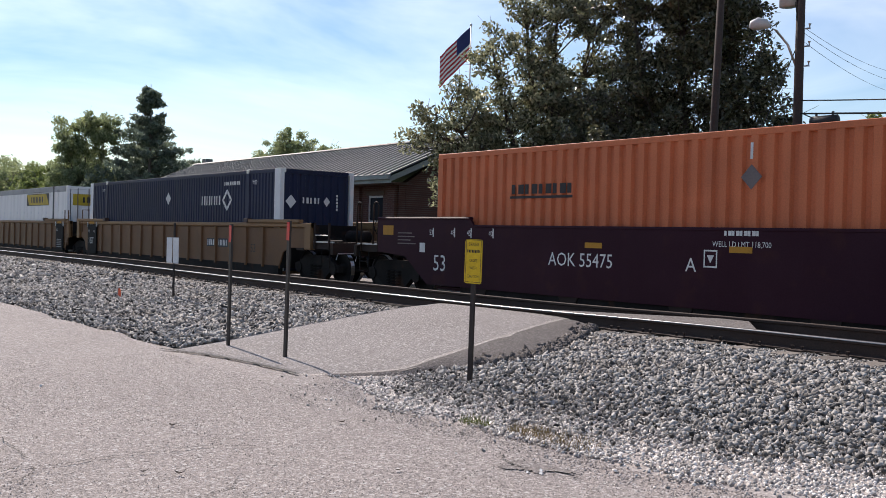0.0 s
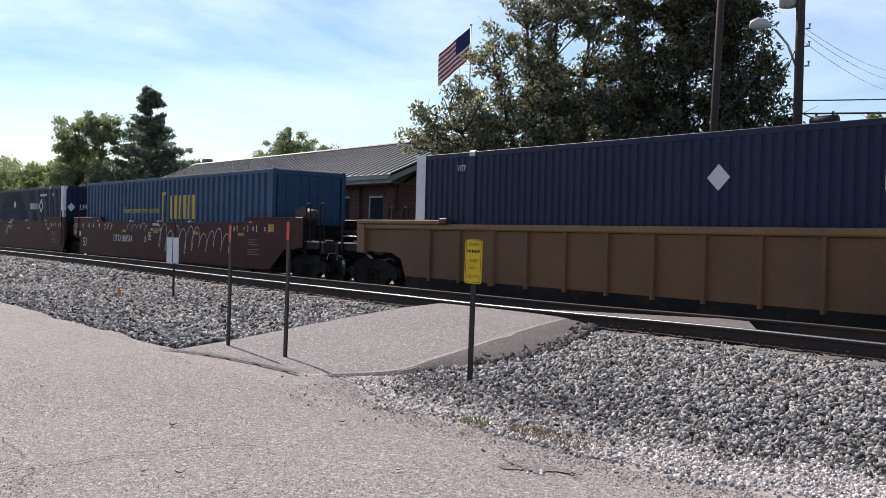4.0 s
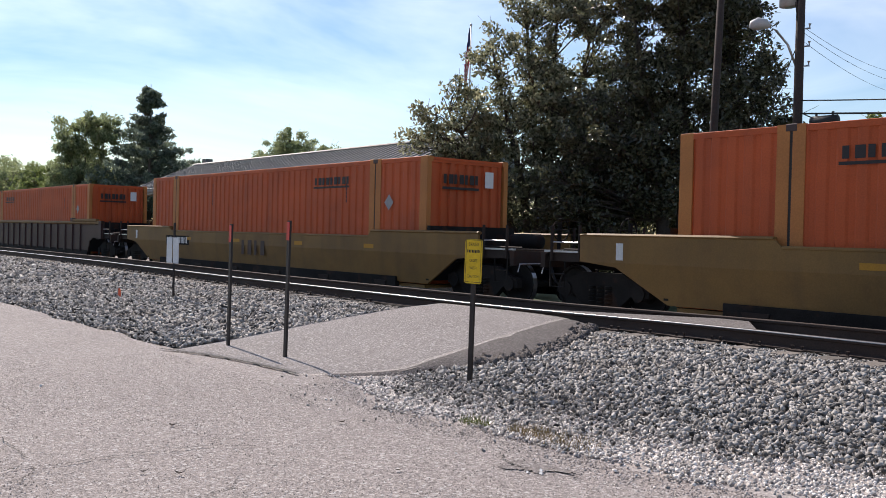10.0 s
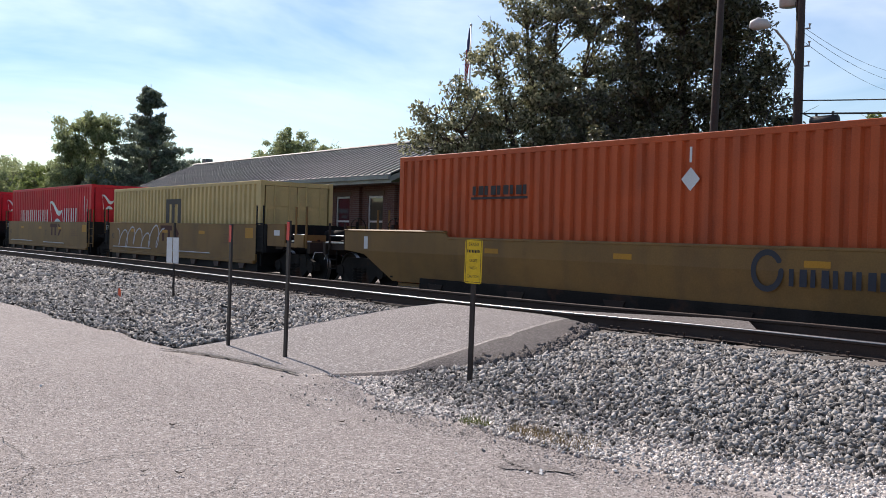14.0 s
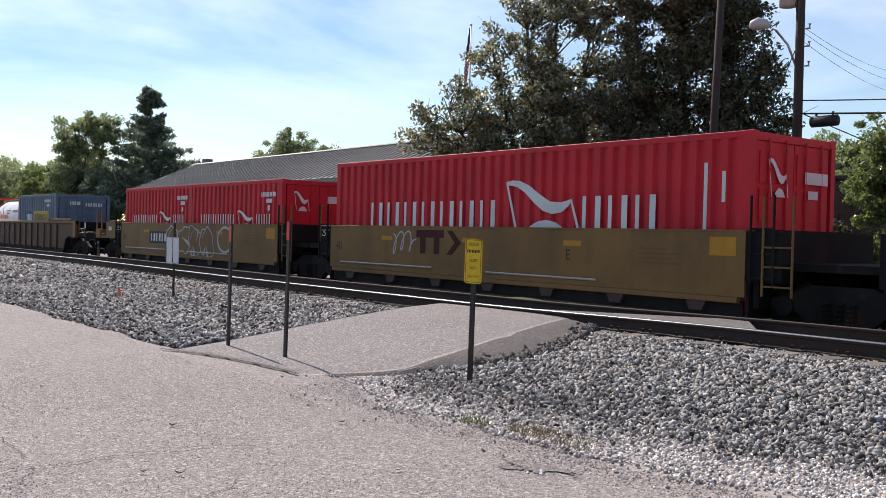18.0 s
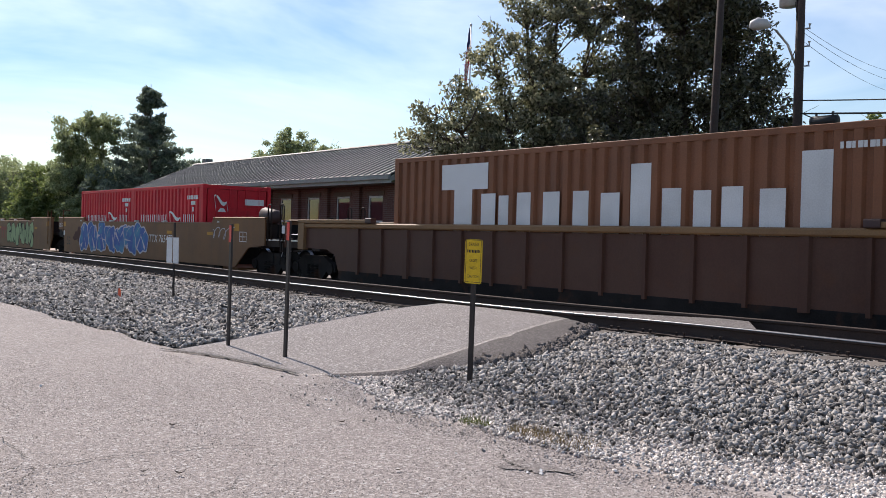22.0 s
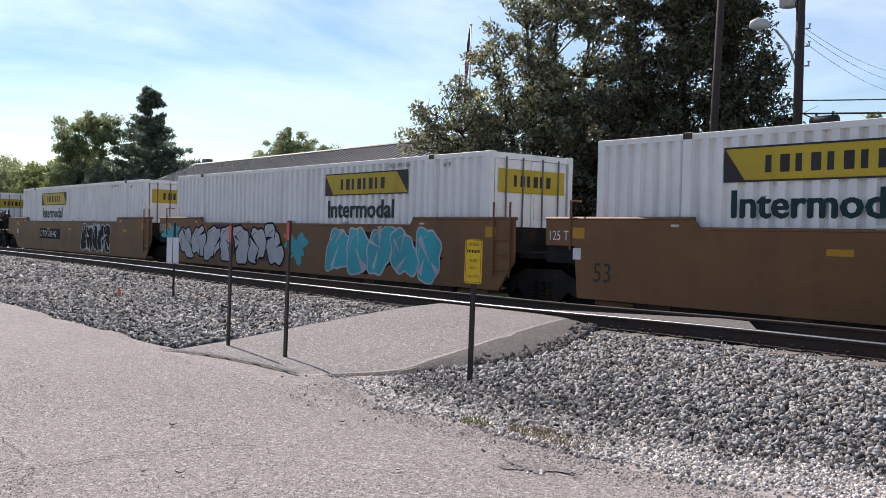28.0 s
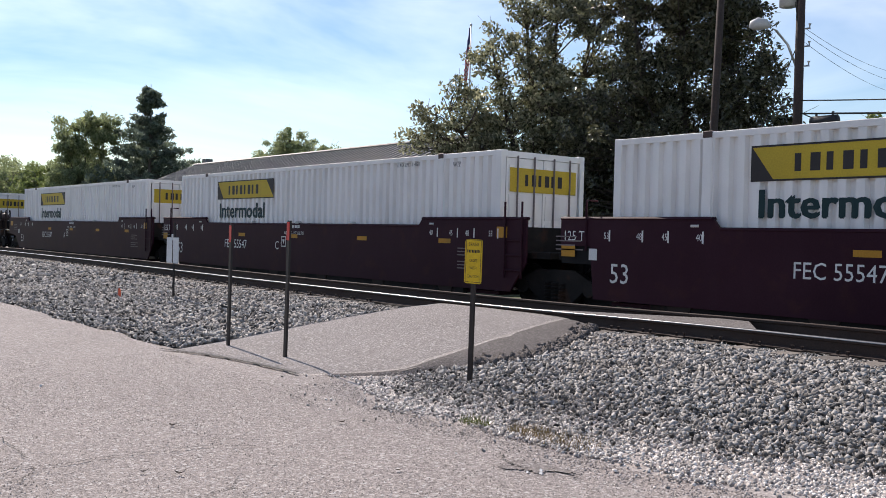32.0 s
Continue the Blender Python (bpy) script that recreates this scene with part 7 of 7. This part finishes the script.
def spray(key, x0, x1, z0, z1, count, fill, edge, seed, w=0.2, rim=0.07, label="bulging spray-painted shapes"):
    """Overlapping bulging painted shapes in a row, each with a rim, dark clefts and a fine highlight."""
    rng = random.Random(seed)
    car = CARS[key][0]
    under, over, cleft, lines = Form(), Form(), Form(), Form()
    cell = (x1 - x0) / count
    for i in range(count):
        cx, cz = x0 + (i + 0.5) * cell, (z0 + z1) / 2 + rng.uniform(-0.04, 0.04)
        rx, rz, q = cell * rng.uniform(0.5, 0.6), (z1 - z0) / 2 * rng.uniform(0.88, 1.0), seed * 31 + i
        y = SIDE_Y - 0.002 - 0.0014 * i
        under.flat([swell(cx, cz, rx, rz, q, rim)], y)
        over.flat([swell(cx, cz, rx, rz, q, 0.0)], y - 0.0005)
        for k in range(rng.choice((2, 3))):
            a = rng.uniform(0, 6.28)
            ox, oz = cx + rx * 0.95 * math.cos(a), cz + rz * 0.95 * math.sin(a)
            ix, iz = cx + rx * rng.uniform(-0.35, 0.35), cz + rz * rng.uniform(-0.4, 0.4)
            d = rng.uniform(0.03, 0.09)
            cleft.flat([[(ox - d * math.sin(a), oz + d * math.cos(a)), (ox + d * math.sin(a), oz - d * math.cos(a)), (ix, iz)]], y - 0.0009 - 0.00008 * k)
        bow = [(cx + rx * 0.7 * math.cos(a), cz + rz * 0.72 * math.sin(a)) for a in steps(1.7, 1.7 + rng.uniform(0.8, 1.8), 7)]
        g = band(bow, 0.02, SIDE_Y - 0.016 - 0.001 * i, 0.00002)
        lines.add(g.v, g.f)
    tagged(part("spray_rim", under, edge, car), kind="stuff")
    tagged(part("spray_fill", over, fill, car, label), kind="stuff")
    tagged(part("spray_cleft", cleft, edge, car), kind="stuff")
    tagged(part("spray_highlight", lines, edge, car), kind="stuff")


def scribble(key, x0, x1, z0, z1, turns, mat, seed, w=0.045):
    """A thin looping spray-can line."""
    rng = random.Random(seed)
    n = turns * 14
    sway, zc, h = [rng.uniform(0.45, 1.0) for _ in range(turns + 2)], (z0 + z1) / 2, (z1 - z0) / 2
    pts = []
    for k in range(n + 1):
        u, a = k / n, 2 * math.pi * k / 14
        j, f = divmod(k, 14)
        e = sway[j] + (sway[j + 1] - sway[j]) * f / 14
        pts.append((x0 + (x1 - x0) * u + 0.42 * (x1 - x0) / turns * math.sin(a + 0.6) * e, zc + h * e * math.cos(a) + 0.2 * h * math.sin(a * 0.37 + seed)))
    f = band(pts, w * 0.6, SIDE_Y - 0.002, 0.00002)
    tagged(part("spray_line", f, mat, CARS[key][0], "thin spray-can scrawl"), kind="stuff")


def cloud_patch(key, x0, x1, z0, z1, mat, seed, name="spray_patch"):
    rng = random.Random(seed)
    ring = []
    for i in range(44):
        a = 2 * math.pi * i / 44
        r = 0.72 + 0.22 * math.sin(3 * a + seed) + 0.12 * math.sin(7 * a + 2 * seed) + rng.uniform(-0.1, 0.1)
        ring.append(((x0 + x1) / 2 + (x1 - x0) / 2 * r * math.cos(a), (z0 + z1) / 2 + (z1 - z0) / 2 * min(1.0, r) * math.sin(a)))
    part(name, Form().flat([ring], SIDE_Y - 0.001), mat, CARS[key][0])


spray(18, -6.25, 1.15, 0.42, 1.6, 7, M["graf_blue"], M["graf_silver"], 3, 0.34, 0.06)
cloud_patch(18, -7.2, -5.6, 0.6, 1.5, M["maroon"], 4)
scribble(18, 6.6, 8.1, 1.15, 1.5, 4, M["graf_silver"], 5)
spray(19, 1.3, 6.1, 0.42, 1.58, 6, M["graf_green"], M["black"], 6, 0.42, 0.03)
cloud_patch(19, -5.4, -0.9, 0.36, 1.6, M["slate"], 7)
spray(19, -5.3, -1.6, 0.42, 1.56, 4, M["slate"], M["graf_silver"], 8, 0.36, 0.05)
paint_on(CARS[19][0], "faded_mark", [rect(0.0, 1.16, 1.1, 0.17), rect(0.18, 0.74, 0.2, 0.42), rect(0.7, 0.74, 0.2, 0.42)], M["faded_red"], "faded red company mark", y=SIDE_Y)
spray(22, -7.4, -0.4, 0.42, 1.58, 7, M["graf_silver"], M["black"], 9, 0.36, 0.06)
cloud_patch(22, -8.0, -0.1, 0.4, 1.62, M["plum"], 10)
cloud_patch(22, -9.1, -7.2, 0.85, 1.62, M["graf_teal"], 11)
cloud_patch(22, -0.3, 1.1, 0.5, 1.5, M["graf_teal"], 12)
spray(22, 2.0, 6.7, 0.4, 1.6, 5, M["graf_teal"], M["graf_silver"], 13, 0.3, 0.05)
cloud_patch(22, 2.0, 6.8, 0.38, 1.6, M["black"], 14)
cloud_patch(23, 1.3, 5.0, 0.36, 1.62, M["graf_silver"], 15)
spray(23, 1.4, 4.9, 0.42, 1.56, 5, M["black"], M["graf_silver"], 16, 0.36, 0.05)
scribble(4, -5.5, -4.5, 1.32, 1.6, 3, M["graf_silver"], 17)
scribble(4, -3.1, -0.9, 1.28, 1.62, 5, M["graf_silver"], 18, 0.03)
scribble(4, 0.0, 6.0, 0.6, 1.6, 11, M["graf_silver"], 19, 0.05)
scribble(16, -3.4, -0.2, 0.65, 1.3, 5, M["steelgrey"], 20, 0.03)
scribble(11, -5.3, -0.8, 0.65, 1.5, 6, M["graf_silver"], 21, 0.09)
for key, letter, ttx in ((11, "B", -1.0), (12, "C", 1.0), (13, "D", 1.05), (14, "E", -2.45), (15, "A", None)):
    car = CARS[key][0]
    letter_on(car, [("40", -5.85, 1.0, 0.32, 0.9), (letter, {13: -2.6, 14: 2.23, 15: 0.5}.get(key, 0.2), 1.02, 0.28)], M["darkletter"], y=SIDE_Y)
    reflectors(car, (-3.6, -0.6, 2.4), 1.28, 0.45, y=SIDE_Y - 0.001)
    paint_on(car, "reflector", [rect(5.45, 1.2, 0.5, 0.3)], M["yellow"], y=SIDE_Y)
    paint_on(car, "stencil_text", [rect(4.0, 1.02 + 0.08 * i, (0.9, 0.7, 0.85, 0.6)[i], 0.03) for i in range(4)], M["tan"], y=SIDE_Y)
    if ttx is not None:
        paint_on(car, "faded_mark", [rect(ttx, 1.36, 1.0, 0.17), rect(ttx + 0.15, 1.0, 0.2, 0.36), rect(ttx + 0.65, 1.0, 0.2, 0.36), [(ttx + 1.1, 1.0), (ttx + 1.3, 1.0), (ttx + 1.6, 1.26), (ttx + 1.3, 1.52), (ttx + 1.1, 1.52), (ttx + 1.38, 1.26)]], M["maroon"], "faded red company mark", y=SIDE_Y)
    letter_on(car, [("125 T", -6.66, 1.33, 0.24, 0.82)], M["letter"], y=-1.364)
for i, (a, w, z) in enumerate(((-4.75, 0.16, 0.62), (-4.2, 0.28, 0.75), (-3.55, 0.1, 1.0), (-2.75, 0.16, 0.6), (-2.0, 0.2, 0.58), (-1.2, 0.07, 0.62))):
    paint_on(CARS[13][0], "paint_run", [rect(a, z, w, 1.54 - z)], M["graf_teal"], "turquoise paint run", y=SIDE_Y - 0.002)
scribble(13, -0.6, 0.9, 0.85, 1.5, 3, M["graf_silver"], 22, 0.05)
scribble(14, -3.4, -2.5, 1.0, 1.48, 3, M["graf_silver"], 23, 0.06)
paint_on(CARS[15][0], "number_panel", [rect(-3.3, 0.9, 3.2, 0.42)], M["slate"], "dark number panel", y=SIDE_Y)
paint_on(CARS[15][0], "number_mark", strokes(-3.15, 0.98, 2.9, 0.27, 12, 0.4), M["letter"], y=SIDE_Y - 0.001)
spray(15, -1.65, 1.95, 0.5, 1.56, 4, M["olive"], M["graf_silver"], 24, 0.3, 0.04)
f = band([(2.8 + 0.5 * math.cos(a), 1.12 + 0.38 * math.sin(a)) for a in steps(0, 2 * math.pi, 24)], 0.07, SIDE_Y - 0.002)
tagged(part("spray_line", f, M["graf_silver"], CARS[15][0], "ring of pale spray paint"), kind="stuff")
# single wells
f = band([(1.78 + 0.24 * math.cos(a), 1.0 + 0.28 * math.sin(a)) for a in steps(0.6, 2 * math.pi, 20)], 0.09, SIDE_Y - 0.002)
tagged(part("emblem", f, M["slate"], CARS[10][0], "dark ring emblem"), kind="stuff")
paint_on(CARS[10][0], "name_mark", strokes(2.15, 0.78, 2.8, 0.26, 16, 0.45), M["slate"], "dark railway name reduced to bars", y=SIDE_Y)
paint_on(CARS[8][0], "number_panel", [rect(-6.45, 0.9, 1.9, 0.3)], M["black"], "black number panel", y=SIDE_Y)
paint_on(CARS[8][0], "number_mark", strokes(-6.35, 0.95, 1.7, 0.2, 10, 0.45), M["letter"], y=SIDE_Y - 0.001)
paint_on(CARS[8][0], "worn_name", strokes(-0.75, 0.72, 1.6, 0.42, 4, 0.4), M["umber"], "worn dull name bars", y=SIDE_Y - 0.002)
for key in (7, 8, 10):
    reflectors(CARS[key][0], (-4.6, -1.1, 2.6, 6.0), 1.07, 0.42, y=SIDE_Y - 0.001)
    paint_on(CARS[key][0], "label_plate", [rect(-9.3, 1.05, 0.16, 0.3)], M["letter"], y=SIDE_Y)
for key, ends in ((1, (-1,)), (2, (-1, 1)), (3, (1,))):
    car = CARS[key][0]
    for s in ends:
        x = -7.85 if s < 0 else 7.1
        part("dark_panel", Form().box(x, x + 1.0, -1.385, -1.34, 0.36, 1.52), M["black"], car, "black stencil panel")
        letter_on(car, [("125T", x + 0.12, 0.75, 0.36, 0.8), ("53", x + 0.08, 1.2, 0.16), ("48", x + 0.7, 1.2, 0.16)] if s < 0 else [("48", x + 0.08, 1.2, 0.16)], M["letter"], y=-1.3862)
        if s > 0:
            paint_on(car, "stencil_text", [rect(x + 0.15, 0.5 + 0.08 * i, 0.65, 0.03) for i in range(5)], M["steelgrey"], y=-1.3862)
        for q in (x - 0.06, x + 1.02):
            part("reflector", Form().box(q, q + 0.05, -1.4, -1.36, 1.42, 1.62), M["letter"], car)
        part("reflector", Form().box(x + 0.2, x + 0.75, -1.385, -1.3815, 1.54, 1.64), M["yellow"], car)
paint_on(CARS[1][0], "number_panel", [rect(3.5, 0.9, 0.62, 0.26), rect(4.3, 0.9, 0.72, 0.26)], M["slate"], "dark number panel", y=-1.312)
paint_on(CARS[1][0], "number_mark", strokes(3.55, 0.94, 0.52, 0.18, 4, 0.45) + strokes(4.35, 0.94, 0.62, 0.18, 6, 0.45), M["letter"], y=-1.313)
letter_on(CARS[1][0], [("53", 6.5, 0.8, 0.34)], M["darkletter"], y=-1.312)


drawn = set(bpy.data.objects)
# ---- small things on the lot ----
def weed(x, y, z, r, seed, mat, label):
    t = thing("weed", label, "weed", pose(x, y, z), "weeds at the edge of the lot")
    rng = random.Random(seed)
    f = Form()
    for _ in range(160):
        a, d, h = rng.uniform(0, 6.28), r * rng.random() ** 0.6, rng.uniform(0.03, 0.1)
        bx, by = d * math.cos(a) * 1.6, d * math.sin(a)
        tx, ty = bx + rng.uniform(-0.05, 0.05), by + rng.uniform(-0.05, 0.05)
        f.add([(bx - 0.004, by, 0), (bx + 0.004, by, 0), (tx, ty, h)], [(0, 1, 2)])
    tagged(part("foliage", f, mat, t), kind="stuff")


M["weed_green"] = foliage("weed_green", (0.06, 0.08, 0.02), (0.16, 0.18, 0.05), 0.3)
M["weed_dry"] = foliage("dry_weed", (0.12, 0.085, 0.04), (0.26, 0.2, 0.1), 0.3)
weed(-6.8, 5.8, LOT_Z + 0.005, 0.12, 1, M["weed_green"], "low green weed growing from the gravel edge")
weed(-5.8, 5.92, LOT_Z + 0.005, 0.28, 2, M["weed_dry"], "dry brown weed patch at the gravel edge")
weed(-6.2, 5.95, LOT_Z + 0.005, 0.16, 3, M["weed_dry"], "dry brown weed patch at the gravel edge")


def crack(points, w, seed):
    r = random.Random(seed)
    vs = []
    for i in range(len(points) - 1):
        a, b = Vector(points[i]), Vector(points[i + 1])
        for k in range(12):
            p = a.lerp(b, k / 12) + Vector((r.uniform(-0.02, 0.02), r.uniform(-0.02, 0.02)))
            d = (b - a).normalized() * w * r.uniform(0.3, 1.2)
            vs += [(p.x + d.y, p.y - d.x, LOT_Z + 0.0145), (p.x - d.y, p.y + d.x, LOT_Z + 0.0145)]
    n = len(vs) // 2
    solid("crack", Form().add(vs, [(2 * i, 2 * i + 2, 2 * i + 3, 2 * i + 1) for i in range(n - 1)]), M["tar"], "thin dark crack in the asphalt", "crack", kind="structure")


for i, (points, width) in enumerate((
        ([(-7.16, 1.74), (-7.23, 1.89), (-7.15, 2.1), (-7.23, 2.47), (-7.19, 2.84), (-7.18, 3.31), (-6.95, 3.67)], 0.007),
        ([(-6.78, 1.75), (-7.16, 2.01)], 0.006), ([(-8.34, 2.02), (-7.4, 2.01)], 0.005), ([(-7.18, 3.31), (-7.31, 3.57), (-7.42, 3.91)], 0.004),
        ([(-9.28, 5.08), (-8.57, 5.05), (-8.18, 4.97)], 0.007), ([(-7.39, 4.96), (-6.84, 4.99), (-6.71, 5.35)], 0.006), ([(-7.86, 5.52), (-6.89, 5.49)], 0.006),
        ([(-5.75, 5.2), (-5.45, 5.0), (-5.2, 4.97)], 0.006), ([(-5.1, 4.98), (-4.9, 5.12), (-4.75, 5.1)], 0.005))):
    crack(points, width, i)
r, vs = random.Random(40), [(-5.22, 5.06, LOT_Z + 0.008)]
for i in range(60):                              # a shallow crumbled hole with a ragged rim
    a = 2 * math.pi * i / 60
    q = 1 + 0.25 * math.sin(3 * a + 1) + 0.2 * math.sin(5 * a) + r.uniform(-0.22, 0.22)
    vs.append((-5.22 + 0.22 * q * math.cos(a), 5.06 + 0.16 * q * math.sin(a) + 0.08 * math.cos(a), LOT_Z + 0.0135))
solid("pothole_patch", Form().add(vs, [(0, 1 + i, 1 + (i + 1) % 60) for i in range(60)]), M["stained"], "dark crumbled hole in the asphalt", "pothole", kind="structure")
def dry_leaf(x, y, s, turn):
    """A curled leaf: a bent oval blade with a stalk."""
    t = thing("dry_leaf", "curled dry brown leaf lying on the asphalt", "leaf", pose(x, y, LOT_Z + 0.014, 0, 0, turn), "dry leaves on the lot")
    vs = []
    for i in range(7):
        k = i / 6
        w = s * 0.45 * math.sin(math.pi * (0.08 + 0.84 * k))
        h = 0.5 * s * (2 * k - 1) ** 2
        vs += [((2 * k - 1) * s, -w, h + w * 0.5), ((2 * k - 1) * s, 0, h), ((2 * k - 1) * s, w, h + w * 0.5)]
    part("blade", Form().add(vs, [q for i in range(6) for q in ((3 * i, 3 * i + 3, 3 * i + 4, 3 * i + 1), (3 * i + 1, 3 * i + 4, 3 * i + 5, 3 * i + 2))]), M["bark"], t, smooth=True)
    part("stalk", Form().tube([(s, 0, 0.5 * s), (s * 1.4, 0.02, 0.55 * s)], 0.002, 5), M["bark"], t)


for x, y, s, turn in ((-8.07, 3.38, 0.035, 20), (-6.63, 2.57, 0.03, 75), (-6.45, 2.76, 0.035, 40), (-7.43, 4.74, 0.035, 60), (-5.69, 4.13, 0.025, 50)):
    dry_leaf(x, y, s, turn)
for x, y, s in ((-5.11, 5.03, 0.022), (-5.13, 4.91, 0.018), (-5.05, 4.97, 0.025), (-10.82, 3.02, 0.03), (-5.9, 4.85, 0.014)):
    solid("stone_chip", Form().add([(x - s, y, LOT_Z + 0.008), (x + s, y - s * 0.4, LOT_Z + 0.008), (x + s * 0.3, y + s, LOT_Z + 0.008), (x + s * 0.5, y + s * 0.2, LOT_Z + 0.008 + s * 0.7), (x - s * 0.4, y + s * 0.3, LOT_Z + 0.008 + s * 0.8)],
                             [(0, 1, 3, 4), (1, 2, 3), (2, 4, 3), (2, 0, 4)]), M["white"], "pale stone chip on the asphalt", "stone", group="stone chips on the lot")
settle(drawn)

# ---- flag on its pole ----
M["flag_red"] = surface("flag_red", (0.45, 0.03, 0.04), rough=0.8, stain=0.1)
M["flag_white"] = surface("flag_white", (0.75, 0.74, 0.72), rough=0.8, stain=0.1)
M["flag_blue"] = surface("flag_blue", (0.02, 0.03, 0.12), rough=0.8, stain=0.1)
FPX, FPY, FTOP = -38.55, 32.0, 12.4
fpole = thing("flagpole", "tall slim white metal flagpole with a round finial", "flagpole", pose(FPX, FPY, -0.4))
part("pole", Form().tube([(0, 0, 0), (0, 0, FTOP + 0.4)], [0.075, 0.035], 10), M["galv"], fpole, smooth=True)
part("finial", Form().tube([(0, 0, FTOP + 0.38), (0, 0, FTOP + 0.44), (0, 0, FTOP + 0.5), (0, 0, FTOP + 0.55)], [0.02, 0.07, 0.07, 0.02], 10), M["galv"], fpole, smooth=True)
FLAG_W, FLAG_H, FN = 2.3, 1.65, 18
flag = thing("flag", "striped red and white flag with a dark blue corner", "flag", pose(FPX, FPY, FTOP))
STRIPS = []
def slant_strip(w, z0, z1, drop=0.7071):
    """A strip of cloth that falls away from its upper edge on the pole side."""
    wx, wz = w * drop + 0.012, -w * drop
    vs = [(x, y, z + (wz if x else 0)) for x in (0, wx) for y in (-0.004, 0.004) for z in (z0, z1)]
    return Form().add(vs, [(0, 1, 3, 2), (4, 6, 7, 5), (0, 4, 5, 1), (2, 3, 7, 6), (0, 2, 6, 4), (1, 5, 7, 3)])


for i in range(FN):
    w = FLAG_W / FN
    s = part("strip", slant_strip(w, -FLAG_H, -FLAG_H * 12 / 13), M["flag_red"], flag)
    for j in range(1, 6 if i < FN * 0.42 else 13):
        part("stripe", slant_strip(w, -FLAG_H + j * FLAG_H / 13, -FLAG_H + (j + 1) * FLAG_H / 13), M[("flag_red", "flag_white")[j % 2]], s)
    if i < FN * 0.42:
        part("canton", slant_strip(w, -FLAG_H * 7 / 13, 0), M["flag_blue"], s)
    STRIPS.append(s)


def flag_pose(t):
    """The strips' poses at t: the first hangs on the pole, each next one hangs on the one before."""
    wind = ((0, 0.85), (0.5, 0.6), (1, 0.2), (1.5, 0.1), (2, 0.2), (2.5, 0.55), (3, 0.8), (3.5, 1.0), (4.5, 0.8), (5.5, 0.65), (6, 0.7), (6.5, 0.75), (7, 0.35), (7.5, 0.14), (8, 0.08), (33, 0.07))
    for (ta, a), (tb, b) in zip(wind, wind[1:]):
        if ta <= t <= tb:
            lift = a + (b - a) * (t - ta) / (tb - ta)
    x = y = z = 0.0
    out = []
    for i in range(FN):
        a = radians(228) + (0.5 + 1.2 * (1 - lift)) * math.sin(i * 0.75 - (2.2 if t < 7.5 else 0.5) * t) * (0.35 + 0.04 * i)
        drop = radians(36 + 50 * (1 - lift))
        m = Matrix.Translation((x, y, z)) @ Euler((0, 0, a)).to_matrix().to_4x4() 
        sh = math.cos(drop)
        out.append((m, drop))
        w = FLAG_W / FN
        x += math.cos(a) * w * sh
        y += math.sin(a) * w * sh
        z -= w * math.sin(drop)
    return out


# ---- all that moves ----
def motions():
    for ob, x, y, z in MOVING:
        walk(ob, [(t, pose(x + SPEED * t, y, z)) for t in (0, 8, 16, 24, 32)])
    for w, lx, s in WHEELS:
        # a wheel turns while it is within about sixty metres of the crossing
        t0, t1 = max(0.0, (-62 - s) / SPEED), min(32.0, (2 - s) / SPEED)
        if t1 <= 0 or t0 >= 32:
            walk(w, [(0, pose(lx, 0, 0.4565)), (32, pose(lx, 0, 0.4565))])
            continue
        f0, f1 = math.ceil(t0 * 30), math.floor(t1 * 30)
        turn = math.degrees(SPEED / 0.4565)
        rows = [(k / 30, pose(lx, 0, 0.4565, 0, turn * (k - f0) / 30, 0)) for k in range(f0, f1 + 1)]
        if f0 > 0:
            rows.insert(0, (0, rows[0][1]))
        if f1 < 960:
            rows.append((32, rows[-1][1]))
        walk(w, rows)
    times = [k * 0.25 for k in range(129)]
    poses = [flag_pose(t) for t in times]
    for i, s in enumerate(STRIPS):
        walk(s, [(t, p[i][0]) for t, p in zip(times, poses)])


motions()
